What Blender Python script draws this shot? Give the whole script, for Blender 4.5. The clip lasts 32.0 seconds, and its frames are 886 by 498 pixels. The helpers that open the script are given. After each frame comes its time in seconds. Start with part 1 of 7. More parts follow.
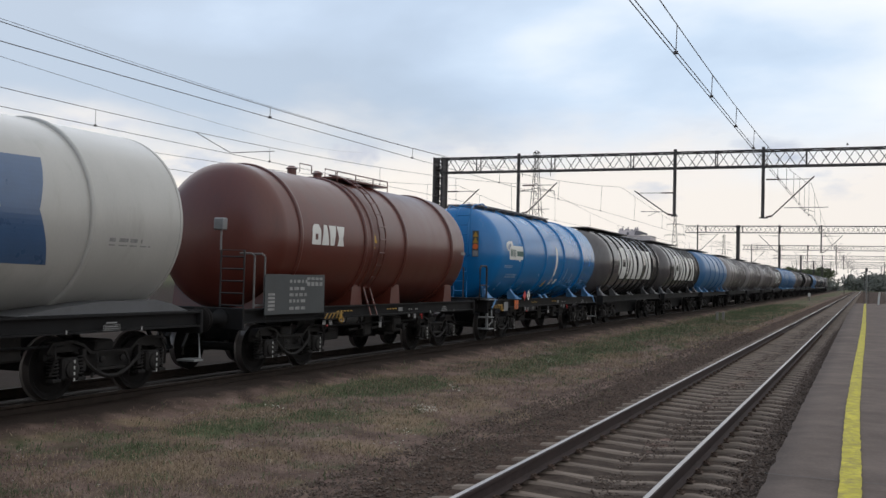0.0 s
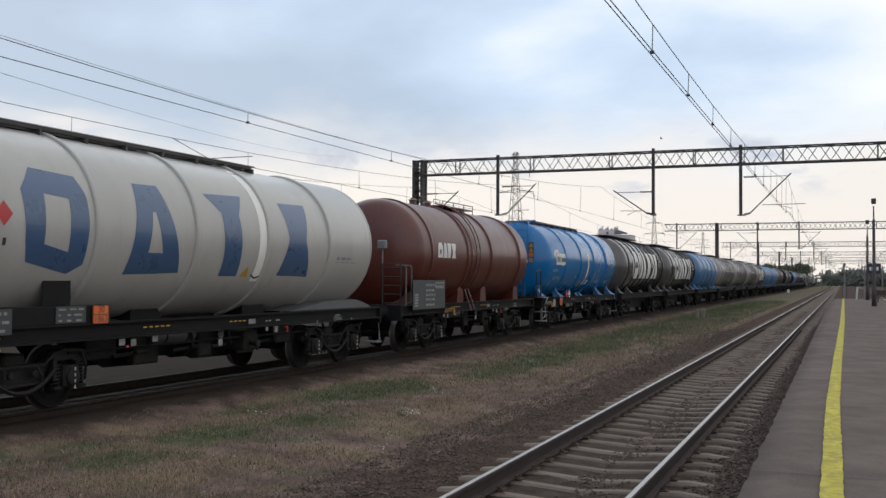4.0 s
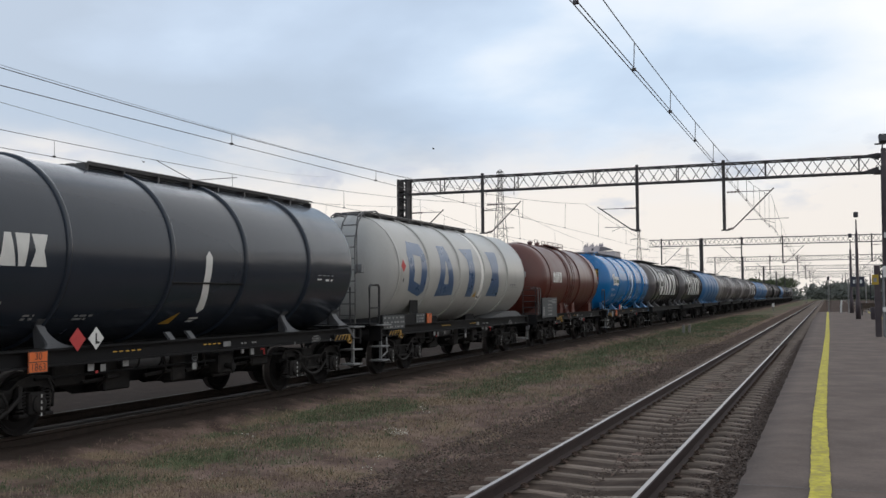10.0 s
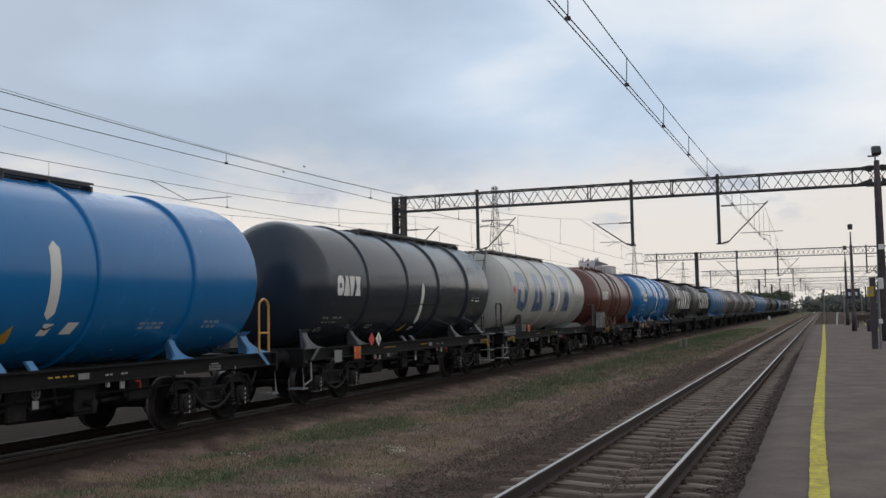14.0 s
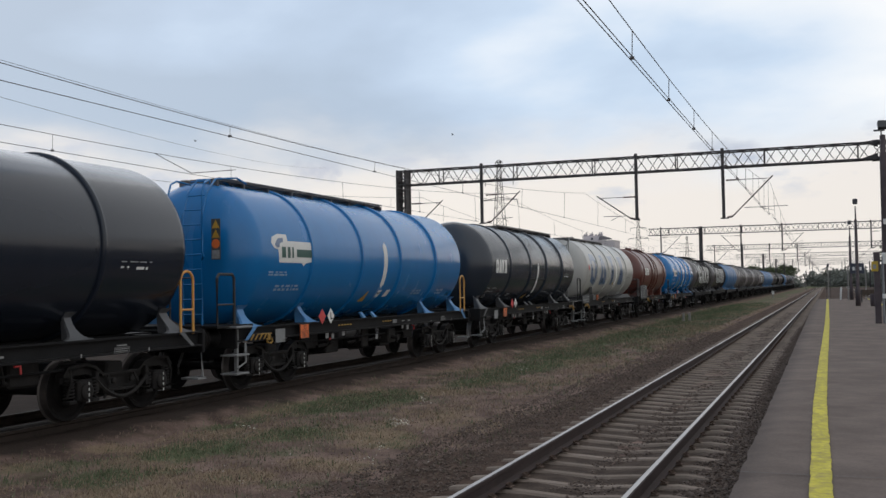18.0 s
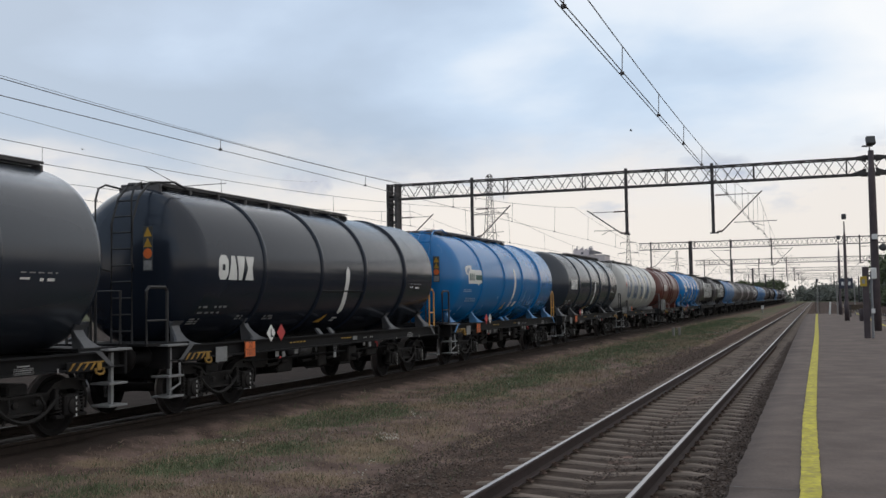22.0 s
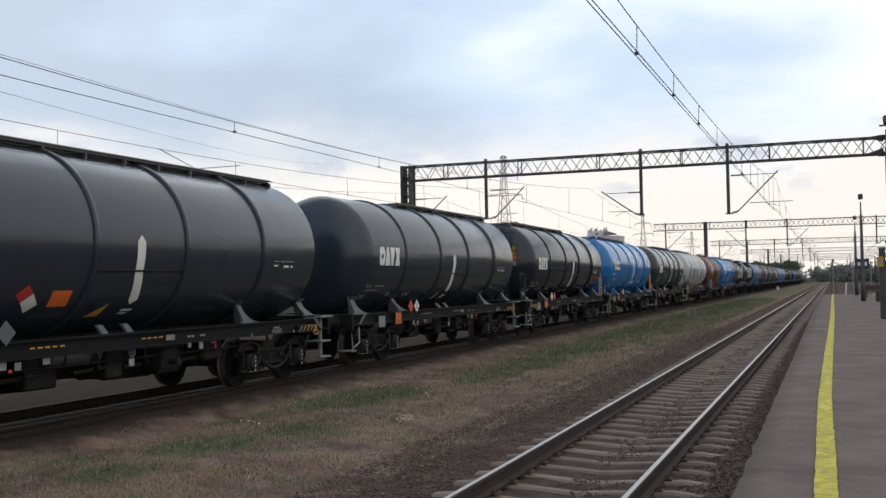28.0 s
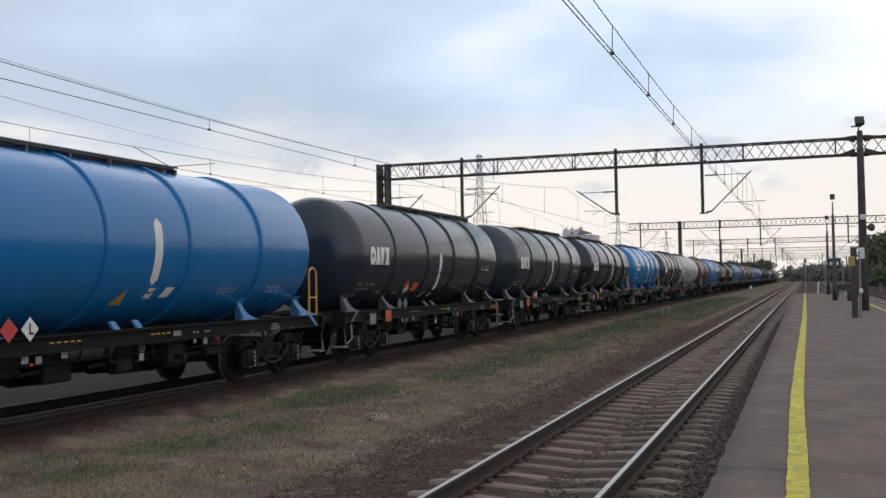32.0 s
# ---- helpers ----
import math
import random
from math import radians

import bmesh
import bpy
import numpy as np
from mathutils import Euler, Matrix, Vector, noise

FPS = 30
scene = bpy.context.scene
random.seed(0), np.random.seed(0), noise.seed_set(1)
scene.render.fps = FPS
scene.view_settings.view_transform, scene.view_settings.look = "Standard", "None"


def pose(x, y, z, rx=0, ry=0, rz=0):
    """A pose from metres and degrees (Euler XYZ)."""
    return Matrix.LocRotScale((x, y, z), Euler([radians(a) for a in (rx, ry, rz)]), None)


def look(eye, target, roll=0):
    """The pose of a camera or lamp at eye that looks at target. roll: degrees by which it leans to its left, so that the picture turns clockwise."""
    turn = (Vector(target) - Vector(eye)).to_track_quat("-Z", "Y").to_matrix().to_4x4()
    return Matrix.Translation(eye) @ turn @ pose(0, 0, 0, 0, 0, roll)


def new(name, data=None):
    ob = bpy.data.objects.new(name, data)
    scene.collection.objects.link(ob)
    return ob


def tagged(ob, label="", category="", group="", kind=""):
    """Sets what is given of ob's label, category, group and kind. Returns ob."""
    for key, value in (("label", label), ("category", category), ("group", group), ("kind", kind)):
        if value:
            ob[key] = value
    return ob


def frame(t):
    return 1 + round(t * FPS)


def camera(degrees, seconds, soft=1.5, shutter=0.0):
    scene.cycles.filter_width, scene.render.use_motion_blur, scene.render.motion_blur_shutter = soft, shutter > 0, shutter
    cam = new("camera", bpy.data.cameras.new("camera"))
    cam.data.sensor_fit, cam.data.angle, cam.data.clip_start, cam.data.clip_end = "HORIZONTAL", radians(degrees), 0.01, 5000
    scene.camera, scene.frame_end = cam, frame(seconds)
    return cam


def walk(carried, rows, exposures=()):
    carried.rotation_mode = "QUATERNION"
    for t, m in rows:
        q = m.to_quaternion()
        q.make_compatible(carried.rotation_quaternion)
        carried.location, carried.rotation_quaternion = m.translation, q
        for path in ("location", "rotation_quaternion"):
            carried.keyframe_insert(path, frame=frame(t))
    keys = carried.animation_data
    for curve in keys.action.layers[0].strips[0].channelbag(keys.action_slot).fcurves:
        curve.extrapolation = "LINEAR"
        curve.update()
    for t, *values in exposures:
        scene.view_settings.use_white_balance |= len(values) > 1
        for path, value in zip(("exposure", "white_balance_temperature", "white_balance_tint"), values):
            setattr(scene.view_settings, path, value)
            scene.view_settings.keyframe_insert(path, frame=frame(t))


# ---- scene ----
# The camera is held in the hand on the platform; z = 0 is the top of the rails, y runs along the tracks.
EYE = Vector((0.0, 0.0, 1.915))
cam = camera(47.55, 32.0, soft=1.5)
# seconds, turn to the left, tilt up, lean (degrees)
PAN = [
    (0.0, 22.85, 1.55, 1.34), (0.5, 22.72, 1.61, 0.88), (1.0, 22.43, 1.77, 0.43), (1.5, 22.01, 1.97, -0.35),
    (2.0, 21.81, 2.04, -0.33), (2.5, 21.74, 1.93, -0.15), (3.0, 21.69, 1.86, 0.20), (3.5, 21.74, 1.76, 0.36),
    (5.5, 21.82, 1.68, 0.22), (6.0, 21.63, 1.84, -0.06), (6.5, 21.59, 2.02, -0.11), (7.0, 21.63, 2.15, 0.02),
    (7.5, 21.64, 2.20, 0.12), (8.0, 21.58, 2.24, 0.14), (8.5, 21.37, 2.31, 0.27), (9.0, 21.23, 2.43, 0.78),
    (9.5, 21.02, 2.54, 0.01), (10.0, 20.92, 2.77, -0.45), (10.5, 20.88, 3.00, -0.82), (11.0, 20.92, 3.18, -0.99),
    (11.5, 20.84, 3.30, -1.21), (12.0, 20.76, 3.43, -1.36), (12.5, 20.73, 3.57, -1.36), (13.0, 20.75, 3.72, -1.24),
    (13.5, 20.68, 3.79, -1.23), (14.0, 20.65, 3.72, -1.11), (14.5, 20.67, 3.58, -0.87), (16.5, 20.71, 2.86, -1.78),
    (17.0, 20.82, 2.59, -1.24), (17.5, 20.80, 2.36, -1.19), (18.0, 20.90, 2.23, -0.96), (18.5, 20.92, 2.19, -0.96),
    (19.0, 20.93, 2.26, -1.10), (19.5, 20.91, 2.43, -1.25), (20.0, 20.73, 2.69, -1.28), (20.5, 20.69, 2.88, -1.42),
    (21.0, 20.57, 3.03, -1.38), (21.5, 20.42, 3.09, -1.11), (22.0, 20.34, 3.02, -0.85), (22.5, 20.35, 2.92, -0.78),
    (23.0, 20.33, 2.82, -0.75), (23.5, 20.37, 2.71, -0.42), (24.0, 20.39, 2.53, -0.20), (24.5, 20.46, 2.31, -0.50),
    (25.0, 20.53, 2.04, -0.41), (25.5, 20.69, 1.87, -0.22), (27.5, 21.12, 1.82, -0.94), (28.0, 21.16, 1.98, -0.98),
    (28.5, 21.12, 2.08, -1.11), (29.0, 20.97, 2.12, -1.16), (29.5, 20.83, 2.10, -0.97), (30.0, 20.62, 2.10, -1.07),
    (30.5, 20.35, 2.07, -1.20), (31.0, 20.27, 1.99, -1.11), (31.5, 20.17, 1.95, -0.93), (32.0, 19.78, 1.89, -0.91),
]


# the camera's own exposure drifts a little, in stops
EXPOSURE = [(0.0, 0.02), (1.0, 0.07), (3.0, 0.03), (6.0, 0.02), (9.0, 0.0), (11.0, -0.06), (12.5, -0.16), (14.0, -0.21), (14.5, -0.23), (16.5, -0.17), (17.0, -0.14), (18.0, -0.08), (20.0, 0.04), (21.0, -0.04),
            (22.0, -0.08), (25.0, 0.03), (27.5, 0.10), (28.0, 0.12), (29.0, 0.12), (31.0, 0.04), (32.0, 0.04)]


def aim(turn, tilt, lean):
    a, b = radians(turn), radians(tilt)
    way = Vector((-math.sin(a) * math.cos(b), math.cos(a) * math.cos(b), math.sin(b)))
    return look(EYE, EYE + way, lean)


walk(cam, [(t, aim(a, b, c)) for t, a, b, c in PAN], exposures=[(t, e) for t, e in EXPOSURE])

# The train's way along the track, in metres from its place at the start.
TRAVEL = [
    (0, 0.00), (1, 1.80), (2, 3.70), (3, 5.68), (3.5, 6.69), (5.5, 10.91), (6, 12.02), (7, 14.27),
    (8, 16.58), (9, 19.00), (10, 21.41), (11, 23.89), (12, 26.43), (13, 29.06), (14, 31.72), (14.5, 33.07),
    (16.5, 38.62), (17, 40.06), (18, 42.97), (19, 45.92), (20, 48.92), (21, 52.00), (22, 55.15), (23, 58.37),
    (24, 61.64), (25, 64.97), (25.5, 66.68), (27.5, 73.71), (28, 75.53), (29, 79.17), (30, 82.88), (31, 86.69),
    (32, 90.51),
]

# ---- light: an overcast evening sky, brighter on the left ahead ----
PUFF = (-0.4662, 0.8767, 0.1184)
SUN_TURN, SUN_HIGH = 140.0, 38.0      # degrees: azimuth from +x, elevation
world = bpy.data.worlds.new("sky")
scene.world = world
world.use_nodes = True
wn, wl = world.node_tree.nodes, world.node_tree.links
wn.clear()
w_out = wn.new("ShaderNodeOutputWorld")
w_bg = wn.new("ShaderNodeBackground")
w_bg.inputs["Strength"].default_value = 0.1
w_sky = wn.new("ShaderNodeTexSky")
w_sky.sky_type = 'NISHITA'
w_sky.sun_disc = False
w_sky.sun_elevation = radians(SUN_HIGH)
w_sky.sun_rotation = radians(90.0 - SUN_TURN)
w_sky.dust_density = 2.0
w_co = wn.new("ShaderNodeTexCoord")
w_map = wn.new("ShaderNodeMapping")
w_map.inputs["Location"].default_value = (1.7, 0.6, 0.9)
w_map.inputs["Scale"].default_value = (1.0, 1.0, 2.4)
w_n1 = wn.new("ShaderNodeTexNoise")
w_n1.inputs["Scale"].default_value = 2.6
w_n1.inputs["Detail"].default_value = 7.0
w_n1.inputs["Roughness"].default_value = 0.47
w_n1.inputs["Distortion"].default_value = 0.15
w_r1 = wn.new("ShaderNodeValToRGB")
# cloud tone from its darker, bluish bellies to its bright tops
for pos, col in ((0.33, (4.6, 5.7, 7.2, 1)), (0.45, (5.5, 6.8, 8.6, 1)), (0.53, (6.6, 8.0, 9.8, 1)), (0.60, (8.5, 9.4, 10.5, 1)), (0.72, (10.6, 10.8, 11.0, 1))):
    e = w_r1.color_ramp.elements.new(pos)
    e.color = col
w_r1.color_ramp.elements.remove(w_r1.color_ramp.elements[0])
w_r1.color_ramp.elements.remove(w_r1.color_ramp.elements[-1])
# towards the horizon the cloud thins out to a pale warm haze
w_sep = wn.new("ShaderNodeSeparateXYZ")
w_hz = wn.new("ShaderNodeMapRange")
w_hz.inputs["From Min"].default_value = 0.085
w_hz.inputs["From Max"].default_value = 0.175
w_hz.interpolation_type = 'SMOOTHSTEP'
w_mix = wn.new("ShaderNodeMix")
w_mix.data_type = 'RGBA'
w_mix.inputs["A"].default_value = (9.7, 9.1, 8.6, 1)
w_veil = wn.new("ShaderNodeMix")
w_veil.data_type = 'RGBA'
w_veil.inputs["Factor"].default_value = 0.9
wl.new(w_co.outputs["Generated"], w_map.inputs["Vector"])
wl.new(w_map.outputs["Vector"], w_n1.inputs["Vector"])
# the cover is thinner, so brighter, ahead over the line than on its left
w_dot = wn.new("ShaderNodeVectorMath")
w_dot.operation = 'DOT_PRODUCT'
w_dot.inputs[1].default_value = (1.2, 0.30, 0.45)
w_add = wn.new("ShaderNodeMath")
w_add.operation = 'MULTIPLY_ADD'
w_add.inputs[1].default_value = 0.58
wl.new(w_co.outputs["Generated"], w_dot.inputs[0])
w_off = wn.new("ShaderNodeMath")
w_off.operation = 'SUBTRACT'
w_off.inputs[1].default_value = 0.022
wl.new(w_n1.outputs["Fac"], w_off.inputs[0])
wl.new(w_dot.outputs["Value"], w_add.inputs[0])
wl.new(w_off.outputs[0], w_add.inputs[2])
wl.new(w_add.outputs[0], w_r1.inputs["Fac"])
wl.new(w_co.outputs["Generated"], w_sep.inputs["Vector"])
# the lower edge of the cloud sheet is ragged
w_n2 = wn.new("ShaderNodeTexNoise")
w_n2.inputs["Scale"].default_value = 7.0
w_n2.inputs["Detail"].default_value = 5.0
w_map2 = wn.new("ShaderNodeMapping")
w_map2.inputs["Scale"].default_value = (1.0, 1.0, 2.6)
w_rag = wn.new("ShaderNodeMath")
w_rag.operation = 'MULTIPLY_ADD'
w_rag.inputs[1].default_value = 0.11
wl.new(w_co.outputs["Generated"], w_map2.inputs["Vector"])
wl.new(w_map2.outputs["Vector"], w_n2.inputs["Vector"])
wl.new(w_n2.outputs["Fac"], w_rag.inputs[0])
w_low = wn.new("ShaderNodeMath")
w_low.operation = 'SUBTRACT'
w_low.inputs[1].default_value = 0.055
wl.new(w_sep.outputs["Z"], w_low.inputs[0])
wl.new(w_low.outputs[0], w_rag.inputs[2])
wl.new(w_rag.outputs[0], w_hz.inputs["Value"])
wl.new(w_hz.outputs["Result"], w_mix.inputs["Factor"])
wl.new(w_r1.outputs["Color"], w_mix.inputs["B"])
wl.new(w_sky.outputs["Color"], w_veil.inputs["A"])
# scraps of low dark cloud in the clear strip above the horizon
w_n3 = wn.new("ShaderNodeTexNoise")
w_n3.inputs["Scale"].default_value = 11.0
w_n3.inputs["Detail"].default_value = 6.0
wl.new(w_map2.outputs["Vector"], w_n3.inputs["Vector"])
w_s1 = wn.new("ShaderNodeMapRange")
w_s1.inputs["From Min"].default_value, w_s1.inputs["From Max"].default_value = 0.57, 0.70
w_band = wn.new("ShaderNodeValToRGB")
w_band.color_ramp.elements[0].position, w_band.color_ramp.elements[1].position = 0.07, 0.16
w_band.color_ramp.elements[0].color = w_band.color_ramp.elements[1].color = (0, 0, 0, 1)
for pos in (0.10, 0.13):
    w_band.color_ramp.elements.new(pos).color = (1, 1, 1, 1)
w_s2 = wn.new("ShaderNodeMath")
w_s2.operation = 'MULTIPLY'
w_scr = wn.new("ShaderNodeMix")
w_scr.data_type = 'RGBA'
w_scr.inputs["B"].default_value = (6.0, 6.5, 7.6, 1)
wl.new(w_n3.outputs["Fac"], w_s1.inputs["Value"])
wl.new(w_sep.outputs["Z"], w_band.inputs["Fac"])
wl.new(w_s1.outputs["Result"], w_s2.inputs[0])
wl.new(w_band.outputs["Color"], w_s2.inputs[1])
wl.new(w_s2.outputs[0], w_scr.inputs["Factor"])
wl.new(w_mix.outputs["Result"], w_scr.inputs["A"])
# a small grey puff of cloud in the clear strip
w_pd = wn.new("ShaderNodeVectorMath")
w_pd.operation = 'SUBTRACT'
w_pd.inputs[1].default_value = PUFF
w_ps = wn.new("ShaderNodeVectorMath")
w_ps.operation = 'MULTIPLY'
w_ps.inputs[1].default_value = (34.0, 34.0, 95.0)
w_pl = wn.new("ShaderNodeVectorMath")
w_pl.operation = 'LENGTH'
w_pn = wn.new("ShaderNodeTexNoise")
w_pn.inputs["Scale"].default_value, w_pn.inputs["Detail"].default_value = 55.0, 4.0
w_pa = wn.new("ShaderNodeMath")
w_pa.operation = 'MULTIPLY_ADD'
w_pa.inputs[1].default_value = 2.4
w_pm = wn.new("ShaderNodeMapRange")
w_pm.inputs["From Min"].default_value, w_pm.inputs["From Max"].default_value = 2.25, 1.45
w_pm.inputs["To Max"].default_value = 0.75
w_pmx = wn.new("ShaderNodeMix")
w_pmx.data_type = 'RGBA'
w_pmx.inputs["B"].default_value = (5.2, 5.6, 6.8, 1)
wl.new(w_co.outputs["Generated"], w_pd.inputs[0])
wl.new(w_pd.outputs["Vector"], w_ps.inputs[0])
wl.new(w_ps.outputs["Vector"], w_pl.inputs[0])
wl.new(w_co.outputs["Generated"], w_pn.inputs["Vector"])
wl.new(w_pn.outputs["Fac"], w_pa.inputs[0])
wl.new(w_pl.outputs["Value"], w_pa.inputs[2])
wl.new(w_pa.outputs[0], w_pm.inputs["Value"])
wl.new(w_pm.outputs["Result"], w_pmx.inputs["Factor"])
wl.new(w_scr.outputs["Result"], w_pmx.inputs["A"])
wl.new(w_pmx.outputs["Result"], w_veil.inputs["B"])
wl.new(w_veil.outputs["Result"], w_bg.inputs["Color"])
wl.new(w_bg.outputs["Background"], w_out.inputs["Surface"])

sun_data = bpy.data.lights.new("sun", 'SUN')
sun_data.energy = 0.5
sun_data.angle = radians(60)
sun_data.color = (1.0, 0.94, 0.88)
sun = new("sun", sun_data)
sa, se = radians(SUN_TURN), radians(SUN_HIGH)
sun.matrix_world = look((60 * math.cos(sa) * math.cos(se), 60 * math.sin(sa) * math.cos(se), 60 * math.sin(se)), (0, 0, 0))

# ---- materials ----
def material(name, colour, rough=0.7, metal=0.0, var=0.25, scale=6.0, fine=60.0, bump=0.15, dirt=None, dirt_amount=0.0,
             dirt_scale=1.5, stretch=(1, 1, 1), each=0.0, bump_dist=0.01, spec=0.5, coat=0.0):
    """A surface with variation at two scales, a dirt layer with ragged edges, fine relief, and a shade of its own per object."""
    m = bpy.data.materials.new(name)
    m.use_nodes = True
    n, l = m.node_tree.nodes, m.node_tree.links
    b = n["Principled BSDF"]
    b.inputs["Metallic"].default_value = metal
    b.inputs["Specular IOR Level"].default_value = spec
    b.inputs["Coat Weight"].default_value, b.inputs["Coat Roughness"].default_value = coat, 0.14
    co = n.new("ShaderNodeTexCoord")
    mp = n.new("ShaderNodeMapping")
    mp.inputs["Scale"].default_value = stretch
    l.new(co.outputs["Object"], mp.inputs["Vector"])
    big, small = n.new("ShaderNodeTexNoise"), n.new("ShaderNodeTexNoise")
    big.inputs["Scale"].default_value, small.inputs["Scale"].default_value = scale, fine
    big.inputs["Detail"].default_value, small.inputs["Detail"].default_value = 5, 3
    l.new(mp.outputs["Vector"], big.inputs["Vector"])
    l.new(mp.outputs["Vector"], small.inputs["Vector"])
    add = n.new("ShaderNodeMath")
    add.operation = 'MULTIPLY_ADD'
    add.inputs[1].default_value = 0.4
    l.new(small.outputs["Fac"], add.inputs[0])
    l.new(big.outputs["Fac"], add.inputs[2])
    rng = n.new("ShaderNodeMapRange")
    rng.inputs["From Min"].default_value, rng.inputs["From Max"].default_value = 0.45, 0.95
    rng.inputs["To Min"].default_value, rng.inputs["To Max"].default_value = 1 - var, 1 + var
    l.new(add.outputs[0], rng.inputs["Value"])
    tone = n.new("ShaderNodeMix")
    tone.data_type, tone.blend_type = 'RGBA', 'MULTIPLY'
    tone.inputs["Factor"].default_value = 1
    tone.inputs["A"].default_value = (*colour, 1)
    last = rng.outputs["Result"]
    if each:
        info = n.new("ShaderNodeObjectInfo")
        er = n.new("ShaderNodeMapRange")
        er.inputs["To Min"].default_value, er.inputs["To Max"].default_value = 1 - each, 1 + each
        l.new(info.outputs["Random"], er.inputs["Value"])
        mu = n.new("ShaderNodeMath")
        mu.operation = 'MULTIPLY'
        l.new(er.outputs["Result"], mu.inputs[0])
        l.new(last, mu.inputs[1])
        last = mu.outputs[0]
    l.new(last, tone.inputs["B"])
    colour_out = tone.outputs["Result"]
    if dirt:
        dn = n.new("ShaderNodeTexNoise")
        dn.inputs["Scale"].default_value, dn.inputs["Detail"].default_value = dirt_scale, 8
        dn.inputs["Roughness"].default_value = 0.65
        l.new(mp.outputs["Vector"], dn.inputs["Vector"])
        dr = n.new("ShaderNodeMapRange")
        dr.inputs["From Min"].default_value = 0.62 - 0.3 * dirt_amount
        dr.inputs["From Max"].default_value = 0.80 - 0.2 * dirt_amount
        dr.inputs["To Max"].default_value = min(1.0, 0.35 + dirt_amount)
        l.new(dn.outputs["Fac"], dr.inputs["Value"])
        dm = n.new("ShaderNodeMix")
        dm.data_type = 'RGBA'
        dm.inputs["B"].default_value = (*dirt, 1)
        l.new(dr.outputs["Result"], dm.inputs["Factor"])
        l.new(colour_out, dm.inputs["A"])
        colour_out = dm.outputs["Result"]
    l.new(colour_out, b.inputs["Base Color"])
    rr = n.new("ShaderNodeMapRange")
    rr.inputs["To Min"].default_value, rr.inputs["To Max"].default_value = max(0.02, rough - 0.12), min(1.0, rough + 0.12)
    l.new(big.outputs["Fac"], rr.inputs["Value"])
    l.new(rr.outputs["Result"], b.inputs["Roughness"])
    if bump:
        bp = n.new("ShaderNodeBump")
        bp.inputs["Strength"].default_value, bp.inputs["Distance"].default_value = bump, bump_dist
        l.new(add.outputs[0], bp.inputs["Height"])
        l.new(bp.outputs["Normal"], b.inputs["Normal"])
    return m


GRIME = (0.035, 0.03, 0.026)
RUSTY = (0.10, 0.05, 0.03)
# tank paints: streaks run down the shell (stretched along z)
STREAK = (1.6, 1.6, 0.35)
M_WHITE = material("white_tank_paint", (0.375, 0.370, 0.352), 0.38, 0, 0.08, 1.2, 30, 0.03, (0.25, 0.24, 0.21), 0.22, 1.3, STREAK, coat=0.25)
M_DARK = material("anthracite_tank_paint", (0.0225, 0.0290, 0.0405), 0.22, 0, 0.06, 1.2, 30, 0.004, (0.030, 0.034, 0.041), 0.08, 1.4, STREAK, spec=0.42, coat=0.1)
M_NIGHT = material("blue_black_tank_paint", (0.0130, 0.0175, 0.0275), 0.18, 0, 0.06, 1.2, 30, 0.004, (0.024, 0.027, 0.035), 0.08, 1.4, STREAK, spec=0.38, coat=0.0)
M_BLUE = material("blue_tank_paint", (0.006, 0.136, 0.365), 0.24, 0, 0.07, 1.2, 30, 0.006, (0.015, 0.115, 0.25), 0.12, 1.4, STREAK, spec=0.36, coat=0.2)
M_RED = material("oxide_red_tank_paint", (0.084, 0.0185, 0.0120), 0.36, 0, 0.20, 1.2, 30, 0.02, (0.055, 0.019, 0.014), 0.25, 1.2, STREAK, coat=0.12)
M_GREY = material("weathered_grey_tank_paint", (0.210, 0.194, 0.194), 0.24, 0, 0.15, 1.2, 30, 0.05, (0.105, 0.095, 0.094), 0.35, 1.2, STREAK, coat=0.3)
# far copy of the blue, greyed: distance haze and some dirt in its colour
M_FARBLUE = material("hazed_dulled_blue_paint", (0.030, 0.120, 0.270), 0.45, 0, 0.12, 1.2, 30, 0.03, (0.05, 0.08, 0.13), 0.3, 1.4, STREAK, coat=0.3)
M_WORN = material("worn_brown_grey_tank_paint", (0.082, 0.075, 0.078), 0.20, 0, 0.2, 1.2, 30, 0.05, (0.047, 0.040, 0.040), 0.4, 1.2, STREAK, coat=0.4)
M_LBLUE = material("saddle_blue_paint", (0.07, 0.20, 0.40), 0.5, 0, 0.1, 2, 30, 0.05, GRIME, 0.05, 3)
M_LGREY = material("saddle_grey_paint", (0.082, 0.085, 0.092), 0.5, 0, 0.15, 2, 30, 0.05, GRIME, 0.1, 3)
M_FRAME = material("underframe_black_paint", (0.010, 0.010, 0.011), 0.65, 0, 0.3, 3, 50, 0.15, (0.016, 0.014, 0.013), 0.3, 4, spec=0.14)
M_BOGIE = material("bogie_grime", (0.013, 0.012, 0.012), 0.7, 0, 0.35, 5, 60, 0.3, (0.027, 0.024, 0.021), 0.4, 6, spec=0.2)
M_WHEEL = material("wheel_steel", (0.010, 0.009, 0.009), 0.8, 0.0, 0.3, 5, 60, 0.2, (0.013, 0.011, 0.010), 0.3, 5, spec=0.15)
M_TREAD = material("bright_tread", (0.20, 0.185, 0.18), 0.45, 0.9, 0.1, 5, 60, 0.05)
M_WALK = material("galvanised_walkway", (0.105, 0.100, 0.100), 0.55, 0.4, 0.25, 6, 60, 0.1, GRIME, 0.3, 3)
M_BLACKPIPE = material("black_handrail", (0.014, 0.014, 0.015), 0.6, 0, 0.2, 6, 60, 0.05)
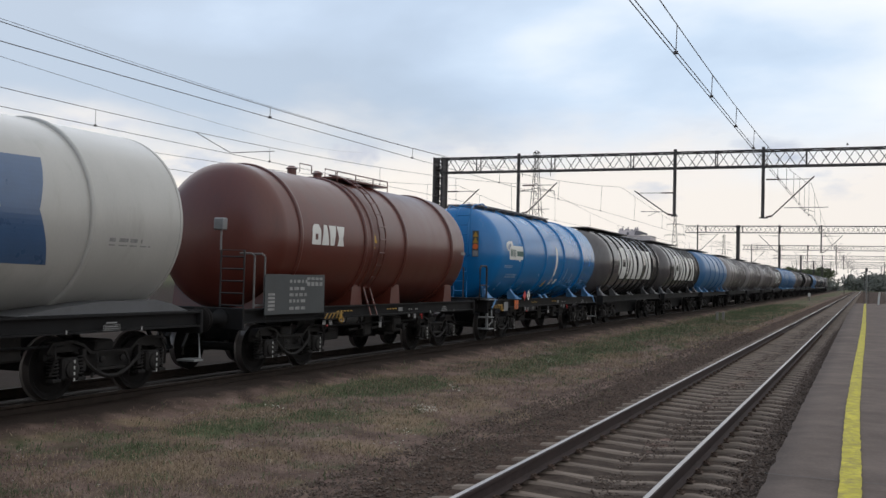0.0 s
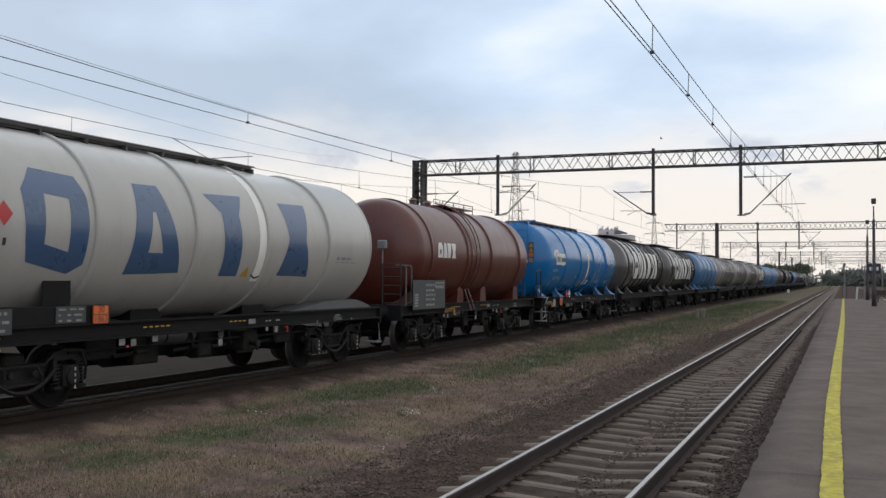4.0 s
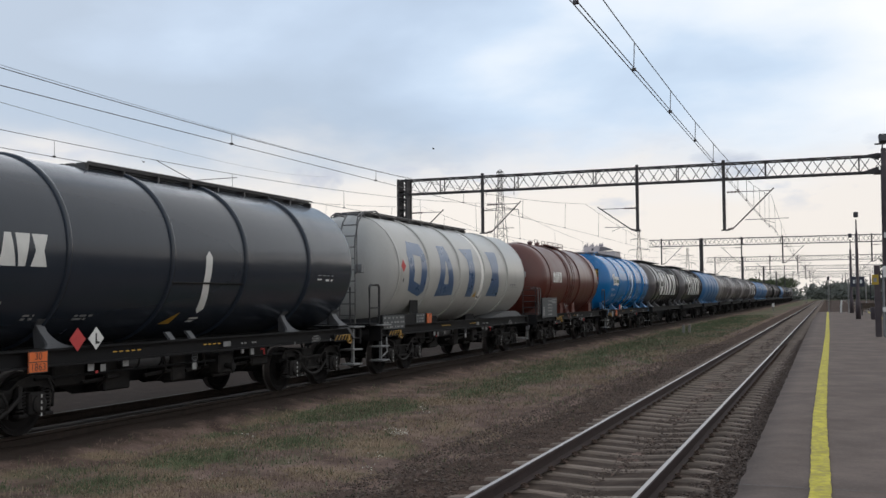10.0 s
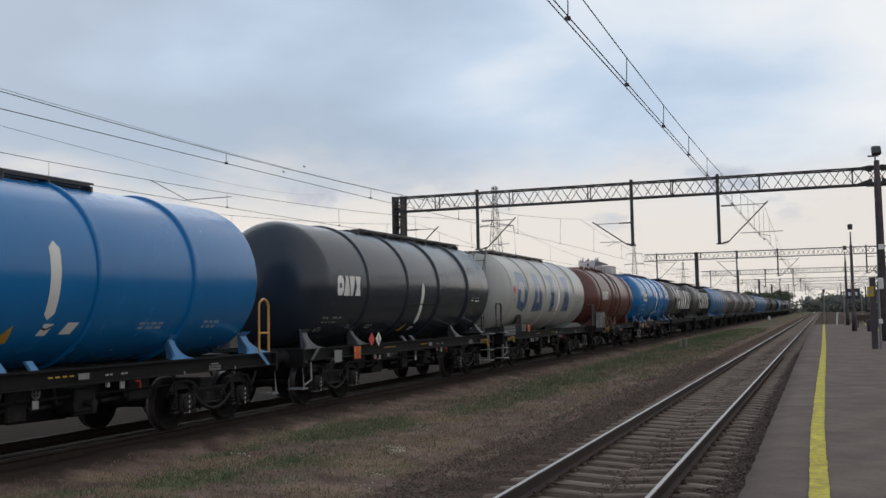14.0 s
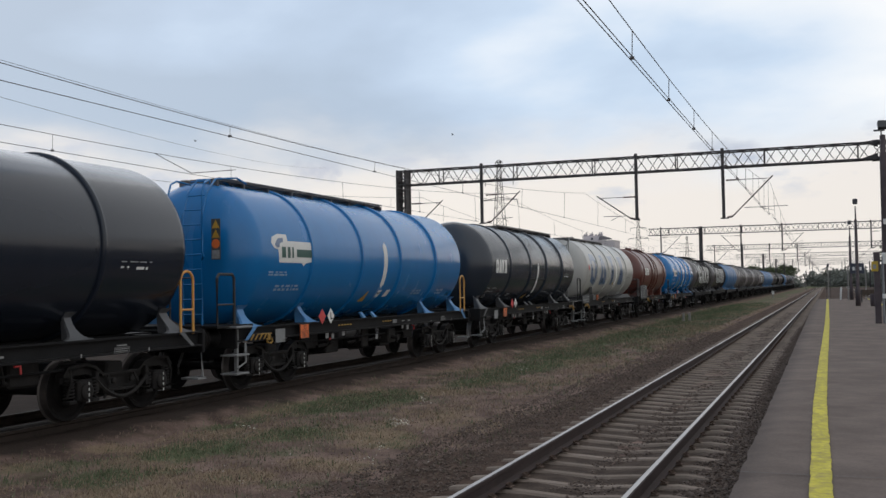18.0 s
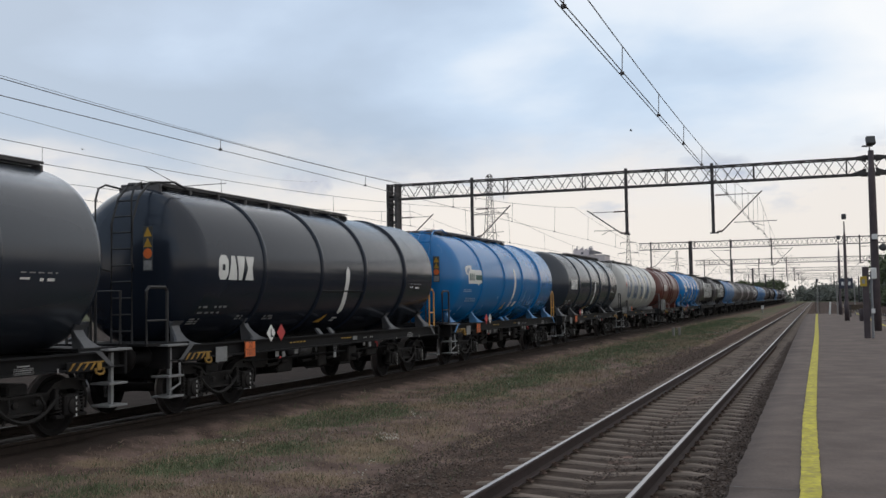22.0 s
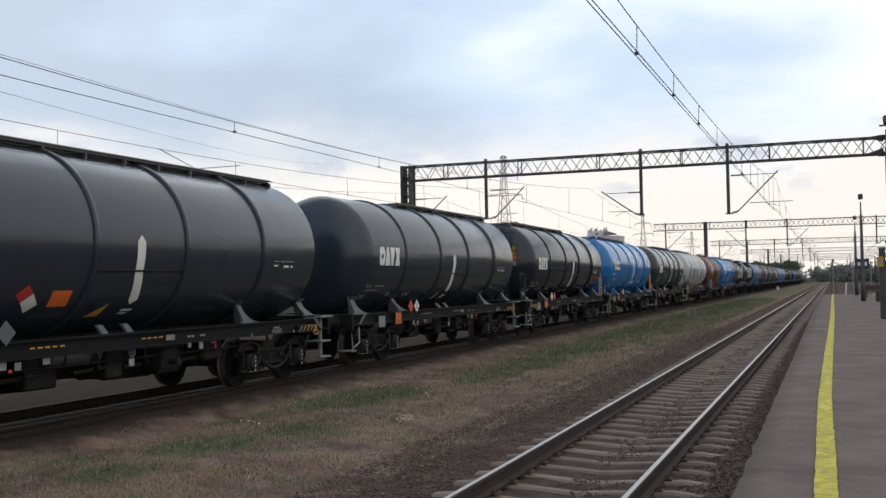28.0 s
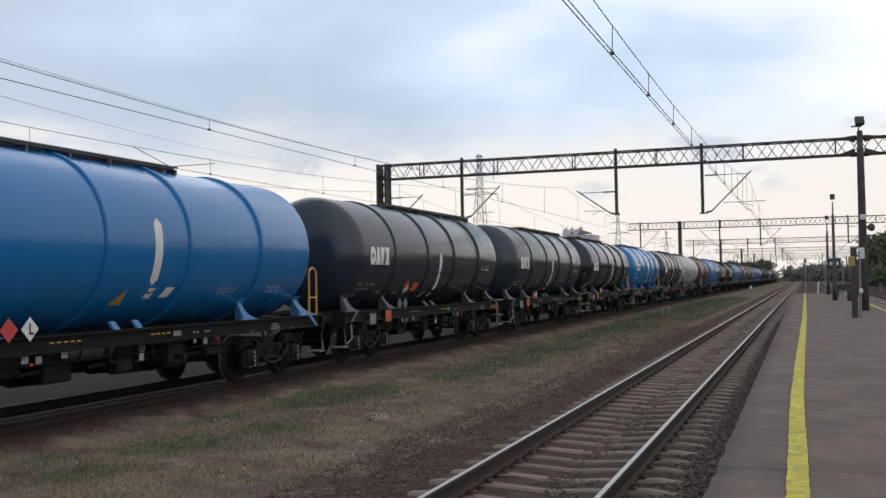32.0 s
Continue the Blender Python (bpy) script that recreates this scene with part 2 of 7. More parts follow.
M_GREYPIPE = material("grey_handrail", (0.105, 0.102, 0.10), 0.5, 0, 0.2, 6, 60, 0.05)
M_YELPIPE = material("orange_yellow_handrail", (0.50, 0.25, 0.05), 0.5, 0, 0.12, 6, 60, 0.05)
M_STEP = material("galvanised_step", (0.19, 0.195, 0.20), 0.5, 0.2, 0.2, 6, 60, 0.1, GRIME, 0.25, 6)
P_WHITE = material("white_lettering_paint", (0.62, 0.62, 0.60), 0.6, 0, 0.10, 3, 40, 0.0, (0.35, 0.34, 0.32), 0.2, 3)
P_STRIPE = material("grimy_white_stripe", (0.36, 0.36, 0.35), 0.6, 0, 0.3, 12, 40, 0.0)
P_BRIGHT = material("clean_white_band", (0.74, 0.73, 0.70), 0.5, 0, 0.04, 3, 40, 0.0)
P_NAVY = material("navy_lettering_paint", (0.040, 0.088, 0.185), 0.30, 0, 0.10, 3, 40, 0.0, coat=0.35)
P_DIMW = material("faded_white_lettering", (0.21, 0.21, 0.21), 0.6, 0, 0.3, 9, 40, 0.0)
P_FADED = material("faded_white_on_blue", (0.20, 0.29, 0.42), 0.6, 0, 0.2, 9, 40, 0.0)
P_GREEN = material("dark_green_lettering", (0.02, 0.075, 0.06), 0.5, 0, 0.1, 3, 40, 0.0)
P_RED = material("red_placard", (0.42, 0.035, 0.035), 0.5, 0, 0.1, 3, 40, 0.0)
P_ORANGE = material("orange_hazard_plate", (0.62, 0.13, 0.025), 0.5, 0, 0.1, 3, 40, 0.0)
P_YELLOW = material("yellow_marking", (0.42, 0.24, 0.025), 0.5, 0, 0.15, 6, 40, 0.0)
M_GEARYEL = material("grimy_yellow_lever_paint", (0.26, 0.145, 0.020), 0.6, 0, 0.3, 8, 50, 0.05, (0.05, 0.035, 0.02), 0.35, 9)
P_BLACK = material("black_marking", (0.02, 0.02, 0.02), 0.6, 0, 0.1, 3, 40, 0.0)
M_SLATE = material("slate_data_board", (0.040, 0.045, 0.048), 0.6, 0, 0.2, 3, 40, 0.02)

M_RAIL = material("rail_side_rust", (0.046, 0.034, 0.033), 0.8, 0.1, 0.3, 5, 70, 0.2, (0.052, 0.036, 0.031), 0.3, 8, spec=0.15)
M_CLIP = material("rusted_rail_clip", (0.085, 0.060, 0.048), 0.9, 0.0, 0.3, 5, 70, 0.2, spec=0.1)
# rail sides below the wagons: grime, with the train's shade in the colour
M_UNDERRAIL = material("shaded_oily_rail_side", (0.026, 0.020, 0.017), 0.85, 0.0, 0.3, 5, 70, 0.2, (0.04, 0.03, 0.024), 0.3, 8, spec=0.1)
M_INBED = material("fine_grey_ballast_fill", (0.066, 0.051, 0.043), 1.0, 0, 0.40, 4, 30, 0.8, (0.052, 0.040, 0.034), 0.35, 3.0, bump_dist=0.03, spec=0.03)
M_DULLPOST = material("dull_post_paint", (0.20, 0.19, 0.175), 0.8, 0, 0.2, 3, 60, 0.05, GRIME, 0.3, 3)
M_RAILTOP = material("polished_rail_head", (0.40, 0.365, 0.345), 0.36, 1.0, 0.08, 3, 60, 0.02)
M_RAILDULL = material("used_rail_head", (0.032, 0.026, 0.023), 0.7, 0.2, 0.2, 3, 60, 0.05)
M_SLEEPER = material("concrete_sleeper", (0.188, 0.152, 0.127), 0.9, 0, 0.20, 4, 45, 0.3, (0.13, 0.10, 0.08), 0.3, 3.5, (1, 1, 1), 0.16, spec=0.08)
# sleepers below the wagons: oil and painted shade in one dark tone
M_OLDSLEEPER = material("shaded_oily_sleeper", (0.028, 0.023, 0.020), 0.9, 0, 0.3, 4, 45, 0.35, (0.045, 0.036, 0.03), 0.2, 3, (1, 1, 1), 0.15, spec=0.08)
M_BALLAST = material("ballast_bed", (0.072, 0.050, 0.040), 1.0, 0, 0.5, 3, 26, 1.0, (0.11, 0.082, 0.062), 0.2, 2.0, bump_dist=0.05, spec=0.03)
# bed below the wagons: oily stone, darkened further for the train's shade
M_UNDERBED = material("shaded_oily_ballast_bed", (0.026, 0.020, 0.017), 1.0, 0, 0.5, 3, 26, 1.0, (0.045, 0.036, 0.03), 0.2, 2.0, bump_dist=0.05, spec=0.05)
M_PLAT = material("platform_asphalt", (0.130, 0.103, 0.091), 0.9, 0, 0.30, 1.6, 38, 0.12, (0.088, 0.068, 0.058), 0.40, 0.9, spec=0.1)
M_KERB = material("platform_edge_concrete", (0.120, 0.100, 0.088), 0.9, 0, 0.25, 3, 60, 0.3, (0.06, 0.048, 0.04), 0.45, 2.0, (1, 1, 1), 0.1, spec=0.1)
M_YLINE = material("worn_yellow_line_paint", (0.47, 0.41, 0.062), 0.85, 0, 0.30, 5, 26, 0.08, (0.26, 0.22, 0.09), 0.62, 12.0, spec=0.15)
M_STEEL = material("gantry_steel", (0.050, 0.046, 0.046), 0.7, 0.1, 0.3, 4, 60, 0.1, RUSTY, 0.15, 5)
M_POLE = material("platform_pole_steel", (0.072, 0.058, 0.062), 0.75, 0, 0.2, 2, 60, 0.12, (0.12, 0.10, 0.09), 0.2, 2, spec=0.2)
M_CONC = material("mast_concrete", (0.22, 0.21, 0.20), 0.9, 0, 0.2, 3, 60, 0.2)
M_WIRE = material("overhead_wire", (0.10, 0.092, 0.092), 0.6, 0.3, 0.1, 3, 60, 0.0)
M_INSUL = material("brown_insulator", (0.07, 0.035, 0.025), 0.35, 0, 0.1, 3, 60, 0.0)
M_LAMPBODY = material("floodlight_housing", (0.040, 0.042, 0.046), 0.5, 0.2, 0.2, 3, 60, 0.05)
M_SIGNBLUE = material("navy_sign_panel", (0.020, 0.024, 0.042), 0.5, 0, 0.1, 3, 60, 0.02)
M_SIGNYEL = material("yellow_sign_panel", (0.40, 0.27, 0.02), 0.5, 0, 0.12, 3, 60, 0.02)
M_WPOST = material("white_post_paint", (0.62, 0.62, 0.60), 0.6, 0, 0.1, 3, 60, 0.05, GRIME, 0.1, 3)
M_BUILD = material("pale_far_facade", (0.56, 0.51, 0.52), 0.9, 0, 0.12, 0.2, 3, 0.1)
M_FLUE = material("far_flue_render", (0.36, 0.33, 0.35), 0.9, 0, 0.12, 0.4, 3, 0.1)
M_ROOF = material("far_roof_felt", (0.16, 0.15, 0.16), 0.9, 0, 0.12, 0.2, 3, 0.1)
M_GLASS = material("far_window_glass", (0.06, 0.07, 0.09), 0.15, 0, 0.1, 0.4, 3, 0.0)
M_BARK = material("tree_bark", (0.075, 0.058, 0.045), 0.95, 0, 0.3, 5, 40, 0.4, spec=0.1)


def leafy(name, a, b):
    m = bpy.data.materials.new(name)
    m.use_nodes = True
    n, l = m.node_tree.nodes, m.node_tree.links
    g = n.new("ShaderNodeNewGeometry")
    r = n.new("ShaderNodeValToRGB")
    r.color_ramp.elements[0].color, r.color_ramp.elements[1].color = (*a, 1), (*b, 1)
    l.new(g.outputs["Random Per Island"], r.inputs["Fac"])
    p = n["Principled BSDF"]
    l.new(r.outputs["Color"], p.inputs["Base Color"])
    p.inputs["Roughness"].default_value = 0.7
    p.inputs["Specular IOR Level"].default_value = 0.08
    return m


M_LEAF = leafy("tree_leaves", (0.048, 0.062, 0.034), (0.098, 0.118, 0.062))
# far leaves are lightened and greyed: distance haze is mixed into their colour
M_FARLEAF = leafy("hazed_far_leaves", (0.105, 0.112, 0.098), (0.145, 0.152, 0.132))
M_GRASS = leafy("green_grass_blades", (0.070, 0.100, 0.052), (0.136, 0.152, 0.092))
M_BROWNLEAF = leafy("dead_brown_litter", (0.118, 0.083, 0.068), (0.270, 0.203, 0.164))
M_STRAW = leafy("dry_grass_blades", (0.19, 0.145, 0.10), (0.34, 0.27, 0.19))
M_WEED = leafy("white_flower_heads", (0.45, 0.44, 0.38), (0.60, 0.58, 0.50))


# ---- mesh helpers ----
def obj(name, mesh, parent=None, m=None):
    ob = new(name, mesh)
    if parent is not None:
        ob.parent = parent
    if m is not None:
        ob.matrix_basis = m
    return ob


def mesh_of(name, bm, mat, smooth=False):
    me = bpy.data.meshes.new(name)
    bm.normal_update()
    bm.to_mesh(me)
    bm.free()
    for mm in (mat if isinstance(mat, (list, tuple)) else [mat]):
        me.materials.append(mm)
    if smooth:
        me.shade_smooth()
    return me


def part(name, bm, material_, parent, label="", m=None, smooth=False):
    ob = obj(name, mesh_of(name, bm, material_, smooth), parent, m)
    if label:
        ob["label"] = label
    return ob


def thing(name, at, label, category, group="", kind=""):
    return tagged(obj(name, None, None, at if isinstance(at, Matrix) else pose(*at)), label, category, group, kind)


def box(bm, x0, x1, y0, y1, z0, z1, bevel=0.0, m=None, idx=0):
    vs = [bm.verts.new((x, y, z)) for z in (z0, z1) for y in (y0, y1) for x in (x0, x1)]
    fs = [bm.faces.new([vs[i] for i in q]) for q in ((0, 2, 3, 1), (4, 5, 7, 6), (0, 1, 5, 4), (2, 6, 7, 3), (0, 4, 6, 2), (1, 3, 7, 5))]
    for f in fs:
        f.material_index = idx
    if bevel:
        es = list({e for f in fs for e in f.edges})
        r = bmesh.ops.bevel(bm, geom=es, offset=bevel, segments=1, affect='EDGES')
        vs = list({v for v in r["verts"]} | {v for v in vs if v.is_valid})
    if m is not None:
        bmesh.ops.transform(bm, matrix=m, verts=[v for v in vs if v.is_valid])
    return bm


def tube(bm, pts, r, n=8, caps=True, idx=0):
    """A round bar along a line of points."""
    pts = [Vector(p) for p in pts]
    rings = []
    for i, p in enumerate(pts):
        a = pts[max(0, i - 1)]
        b = pts[min(len(pts) - 1, i + 1)]
        d = (b - a).normalized()
        u = d.cross(Vector((0, 0, 1)))
        if u.length < 1e-3:
            u = d.cross(Vector((0, 1, 0)))
        u.normalize()
        v = d.cross(u)
        rr = r[i] if isinstance(r, (list, tuple)) else r
        rings.append([bm.verts.new(p + (u * math.cos(k * math.tau / n) + v * math.sin(k * math.tau / n)) * rr) for k in range(n)])
    for a, b in zip(rings, rings[1:]):
        for k in range(n):
            bm.faces.new((a[k], a[(k + 1) % n], b[(k + 1) % n], b[k])).material_index = idx
    if caps:
        bm.faces.new(rings[0][::-1]).material_index = idx
        bm.faces.new(rings[-1]).material_index = idx
    return bm


def lathe(bm, prof, n=32, axis='y', centre=(0, 0, 0), idx=0):
    """A profile of (along, radius) turned round an axis."""
    c = Vector(centre)
    rings = []
    for a, r in prof:
        ring = []
        for k in range(n):
            t = k * math.tau / n
            p, q = math.cos(t) * r, math.sin(t) * r
            v = (p, a, q) if axis == 'y' else ((a, p, q) if axis == 'x' else (p, q, a))
            ring.append(bm.verts.new(c + Vector(v)))
        rings.append(ring)
    for a, b in zip(rings, rings[1:]):
        for k in range(n):
            bm.faces.new((a[k], a[(k + 1) % n], b[(k + 1) % n], b[k])).material_index = idx
    bm.faces.new(rings[0][::-1]).material_index = idx
    bm.faces.new(rings[-1]).material_index = idx
    bmesh.ops.recalc_face_normals(bm, faces=bm.faces)
    return bm


def prism(bm, poly, x0, x1, m=None, plane='yz', idx=0):
    """A flat outline pushed through from x0 to x1."""
    def at(p, x):
        return (x, p[0], p[1]) if plane == 'yz' else ((p[0], x, p[1]) if plane == 'xz' else (p[0], p[1], x))
    a = [bm.verts.new(at(p, x0)) for p in poly]
    b = [bm.verts.new(at(p, x1)) for p in poly]
    fs = [bm.faces.new(a), bm.faces.new(b[::-1])]
    for i in range(len(poly)):
        j = (i + 1) % len(poly)
        fs.append(bm.faces.new((a[j], a[i], b[i], b[j])))
    for f in fs:
        f.material_index = idx
    bmesh.ops.recalc_face_normals(bm, faces=fs)
    if m is not None:
        bmesh.ops.transform(bm, matrix=m, verts=a + b)
    return bm


def B():
    return bmesh.new()


def bulk(name, verts, faces, mat, label, category, at=None):
    """Many small pieces in one mesh: of kind stuff."""
    me = bpy.data.meshes.new(name)
    me.from_pydata(verts, [], faces)
    me.materials.append(mat)
    return tagged(obj(name, me, None, at), label, category, kind="stuff")


# ---- ground ----
TRACK_X = (-2.53, -11.60)          # centres of the near track and of the train's track
RIGHT_X = 5.75                     # the track on the platform's far side
PLAT_L, PLAT_R, PLAT_Z, PLAT_END = -0.83, 4.1, 0.30, 101.0
# patches of turf: x, y, half width, half length, strength
TURF = [(-8.5, 17.6, 1.1, 2.4, 1.25), (-7.4, 21.8, 0.8, 1.7, 0.95), (-8.1, 11.6, 0.65, 1.1, 0.95), (-8.0, 9.6, 0.55, 0.7, 1.1), (-7.5, 13.4, 0.6, 0.9, 0.55),
        (-9.1, 13.9, 0.5, 0.9, 0.45), (-7.45, 25.5, 1.0, 2.8, 0.85), (-7.6, 31.0, 1.1, 4.0, 0.8), (-7.9, 42.0, 1.2, 8.0, 0.6), (-8.1, 80.0, 1.6, 30.0, 0.6)]
STRAW = [(-7.4, 19.2, 0.95, 0.75, 1.3), (-5.8, 11.2, 0.8, 0.7, 0.9), (-6.5, 10.1, 0.6, 0.55, 1.0), (-6.1, 13.3, 0.9, 1.0, 0.6), (-9.4, 11.4, 0.55, 0.4, 1.0),
         (-6.9, 8.6, 0.8, 0.8, 0.7), (-6.0, 48.0, 0.8, 5.0, 0.7), (-6.7, 28.0, 0.5, 2.0, 0.6), (-9.6, 16.0, 0.5, 2.0, 0.5), (-9.3, 21.0, 0.6, 2.5, 0.5)]


def patchy(x, y, patches, soft=0.6):
    v = 0.0
    for px, py, a, b, k in patches:
        d = ((x - px) / a) ** 2 + ((y - py) / b) ** 2
        v = max(v, k * max(0.0, 1 - d))
    return v


def turf_at(x, y):
    n1 = noise.fractal(Vector((x * 0.55, y * 0.28, 3.1)), 1.0, 2.0, 4)
    n2 = noise.fractal(Vector((x * 2.3, y * 1.6, 9.4)), 1.0, 2.0, 3)
    v = 1.15 * patchy(x, y, TURF) + 0.30 * n1 + 0.40 * n2 + (0.05 if x < -6.3 else -0.08)
    if y > 24 and -8.9 < x < -4.9:
        v += 0.30 * min(1.0, (y - 24) / 25) + 0.05
    if x > -5.3 or x < -9.9:
        v -= 0.6
    return max(0.0, min(1.0, v))


def straw_at(x, y):
    n1 = noise.fractal(Vector((x * 0.7 + 7, y * 0.4, 1.7)), 1.0, 2.0, 4)
    n2 = noise.fractal(Vector((x * 3.1, y * 2.1, 5.2)), 1.0, 2.0, 3)
    v = patchy(x, y, STRAW) + 0.5 * n1 + 0.3 * n2 + 0.08
    if x > -4.7 or x < -9.6:
        v -= 0.5
    return max(0.0, min(1.0, v))


def ground_height(x, y):
    h = -0.27 + 0.03 * noise.fractal(Vector((x * 0.8, y * 0.5, 0.0)), 1.0, 2.0, 3)
    if -9.6 < x < -4.8:
        h += 0.05 * math.sin((x + 9.6) / 4.8 * math.pi)
    # the verge rises to the near rail of the train's track
    if -10.78 < x < -9.2:
        k = min(1.0, (-9.2 - x) / 1.1)
        h += 0.15 * k * k * (3 - 2 * k) + 0.03 * noise.noise(Vector((x * 3.0, y * 1.7, 6.0)))
    return h


def build_ground():
    def steps(stops):
        out = []
        for a, b, d in stops:
            k = max(1, round((b - a) / d))
            out += [a + (b - a) * i / k for i in range(k)]
        return out + [stops[-1][1]]
    xs = steps([(-2500, -400, 700), (-400, -60, 85), (-60, -16, 6), (-16, -11.2, 0.8), (-11.2, -4.4, 0.16), (-4.4, 8, 1.6), (8, 60, 13), (60, 400, 85), (400, 2500, 700)])
    ys = steps([(-400, -20, 95), (-20, 4, 4), (4, 18, 0.2), (18, 34, 0.4), (34, 70, 1.0), (70, 140, 3.5), (140, 400, 20), (400, 1200, 100), (1200, 4200, 750)])
    verts, turf, straw = [], [], []
    for y in ys:
        for x in xs:
            near = abs(x) < 60 and -20 < y < 400
            verts.append((x, y, ground_height(x, y) if near else -0.3))
            turf.append(turf_at(x, y) if near else (0.55 if y > 100 else 0.2))
            straw.append(straw_at(x, y) if near else 0.35)
    w = len(xs)
    faces = [(j * w + i, j * w + i + 1, (j + 1) * w + i + 1, (j + 1) * w + i) for j in range(len(ys) - 1) for i in range(w - 1)]
    me = bpy.data.meshes.new("ground")
    me.from_pydata(verts, [], faces)
    # darker soil by the train's track: oil, and the train's shade put into colour
    def oil_shade_at(x, y):
        # right of the near track the soil is simply darker
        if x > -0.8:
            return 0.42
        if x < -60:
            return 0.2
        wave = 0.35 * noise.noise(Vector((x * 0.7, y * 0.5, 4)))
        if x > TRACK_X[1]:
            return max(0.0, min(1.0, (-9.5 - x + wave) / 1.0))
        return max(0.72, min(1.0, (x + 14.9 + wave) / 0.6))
    oil_shade = [oil_shade_at(v[0], v[1]) for v in verts]
    for nm, vals in (("turf", turf), ("straw", straw), ("oil_shade", oil_shade)):
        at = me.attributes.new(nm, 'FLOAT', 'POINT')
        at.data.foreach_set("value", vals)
    me.shade_smooth()
    m = material("verge_soil", (0.146, 0.103, 0.087), 1.0, 0, 0.65, 1.5, 22, 0.8, (0.080, 0.054, 0.047), 0.44, 1.6, bump_dist=0.05, spec=0.03)
    n, l = m.node_tree.nodes, m.node_tree.links
    b = n["Principled BSDF"]
    src = b.inputs["Base Color"].links[0].from_socket
    for nm, col, col2 in (("straw", (0.250, 0.185, 0.125), (0.160, 0.118, 0.084)), ("turf", (0.070, 0.100, 0.048), (0.108, 0.116, 0.066)), ("oil_shade", (0.022, 0.018, 0.016), (0.034, 0.027, 0.023))):
        at = n.new("ShaderNodeAttribute")
        at.attribute_name = nm
        nz = n.new("ShaderNodeTexNoise")
        nz.inputs["Scale"].default_value, nz.inputs["Detail"].default_value = 2.6, 8
        co = n.new("ShaderNodeTexCoord")
        l.new(co.outputs["Object"], nz.inputs["Vector"])
        su = n.new("ShaderNodeMath")
        su.operation = 'ADD'
        l.new(at.outputs["Fac"], su.inputs[0])
        l.new(nz.outputs["Fac"], su.inputs[1])
        mr = n.new("ShaderNodeMapRange")
        mr.inputs["From Min"].default_value, mr.inputs["From Max"].default_value = 0.55, 1.12
        mr.inputs["To Max"].default_value = 0.92
        l.new(su.outputs[0], mr.inputs["Value"])
        cm = n.new("ShaderNodeMix")
        cm.data_type = 'RGBA'
        cm.inputs["A"].default_value, cm.inputs["B"].default_value = (*col, 1), (*col2, 1)
        n2 = n.new("ShaderNodeTexNoise")
        n2.inputs["Scale"].default_value = 45.0
        l.new(co.outputs["Object"], n2.inputs["Vector"])
        l.new(n2.outputs["Fac"], cm.inputs["Factor"])
        mx = n.new("ShaderNodeMix")
        mx.data_type = 'RGBA'
        l.new(mr.outputs["Result"], mx.inputs["Factor"])
        l.new(src, mx.inputs["A"])
        l.new(cm.outputs["Result"], mx.inputs["B"])
        src = mx.outputs["Result"]
    l.new(src, b.inputs["Base Color"])
    me.materials.append(m)
    return tagged(obj("ground", me), "brown railway verge with patchy dry and green grass", "ground", kind="structure")


build_ground()


# ---- tracks ----
RAIL_PROFILE = [(-0.075, -0.172), (0.075, -0.172), (0.075, -0.160), (0.012, -0.140), (0.009, -0.060), (0.036, -0.040), (0.036, -0.008), (0.024, -0.001),
                (-0.024, -0.001), (-0.036, -0.008), (-0.036, -0.040), (-0.009, -0.060), (-0.012, -0.140), (-0.075, -0.160)]


def rail_mesh(y0, y1, top, side):
    bm = B()
    a = [bm.verts.new((x, y0, z)) for x, z in RAIL_PROFILE]
    b = [bm.verts.new((x, y1, z)) for x, z in RAIL_PROFILE]
    n = len(a)
    for i in range(n):
        j = (i + 1) % n
        f = bm.faces.new((a[i], a[j], b[j], b[i]))
        f.material_index = 1 if i == 7 else 0
    bm.faces.new(a[::-1]), bm.faces.new(b)
    bmesh.ops.recalc_face_normals(bm, faces=bm.faces)
    return mesh_of("rail", bm, [side, top])


def sleeper_mesh(mat, wood=False):
    bm = B()
    xs = (-1.3, -1.0, -0.45, 0.0, 0.45, 1.0, 1.3)
    drop = (0.03, 0.0, 0.035, 0.065, 0.035, 0.0, 0.03) if not wood else (0,) * 7
    rows = []
    for x, d in zip(xs, drop):
        z = -0.178 - d
        rows.append([bm.verts.new(p) for p in ((x, -0.15, -0.42), (x, -0.082, z - 0.025), (x, -0.055, z), (x, 0.055, z), (x, 0.082, z - 0.025), (x, 0.15, -0.42))])
    for a, b in zip(rows, rows[1:]):
        for k in range(5):
            bm.faces.new((a[k], b[k], b[k + 1], a[k + 1]))
    bm.faces.new(rows[0]), bm.faces.new(rows[-1][::-1])
    bmesh.ops.recalc_face_normals(bm, faces=bm.faces)
    return mesh_of("sleeper", bm, mat)


def fastener_mesh():
    bm = B()
    for s in (-1, 1):
        box(bm, s * 0.105 - 0.04, s * 0.105 + 0.04, -0.055, 0.055, -0.18, -0.164, 0.005)
        tube(bm, [(s * 0.125, -0.04, -0.16), (s * 0.08, -0.04, -0.142), (s * 0.08, 0.04, -0.142), (s * 0.125, 0.04, -0.16)], 0.010, 6)
        tube(bm, [(s * 0.11, 0, -0.165), (s * 0.11, 0, -0.128)], 0.014, 6)
    return mesh_of("fastener", bm, M_CLIP)


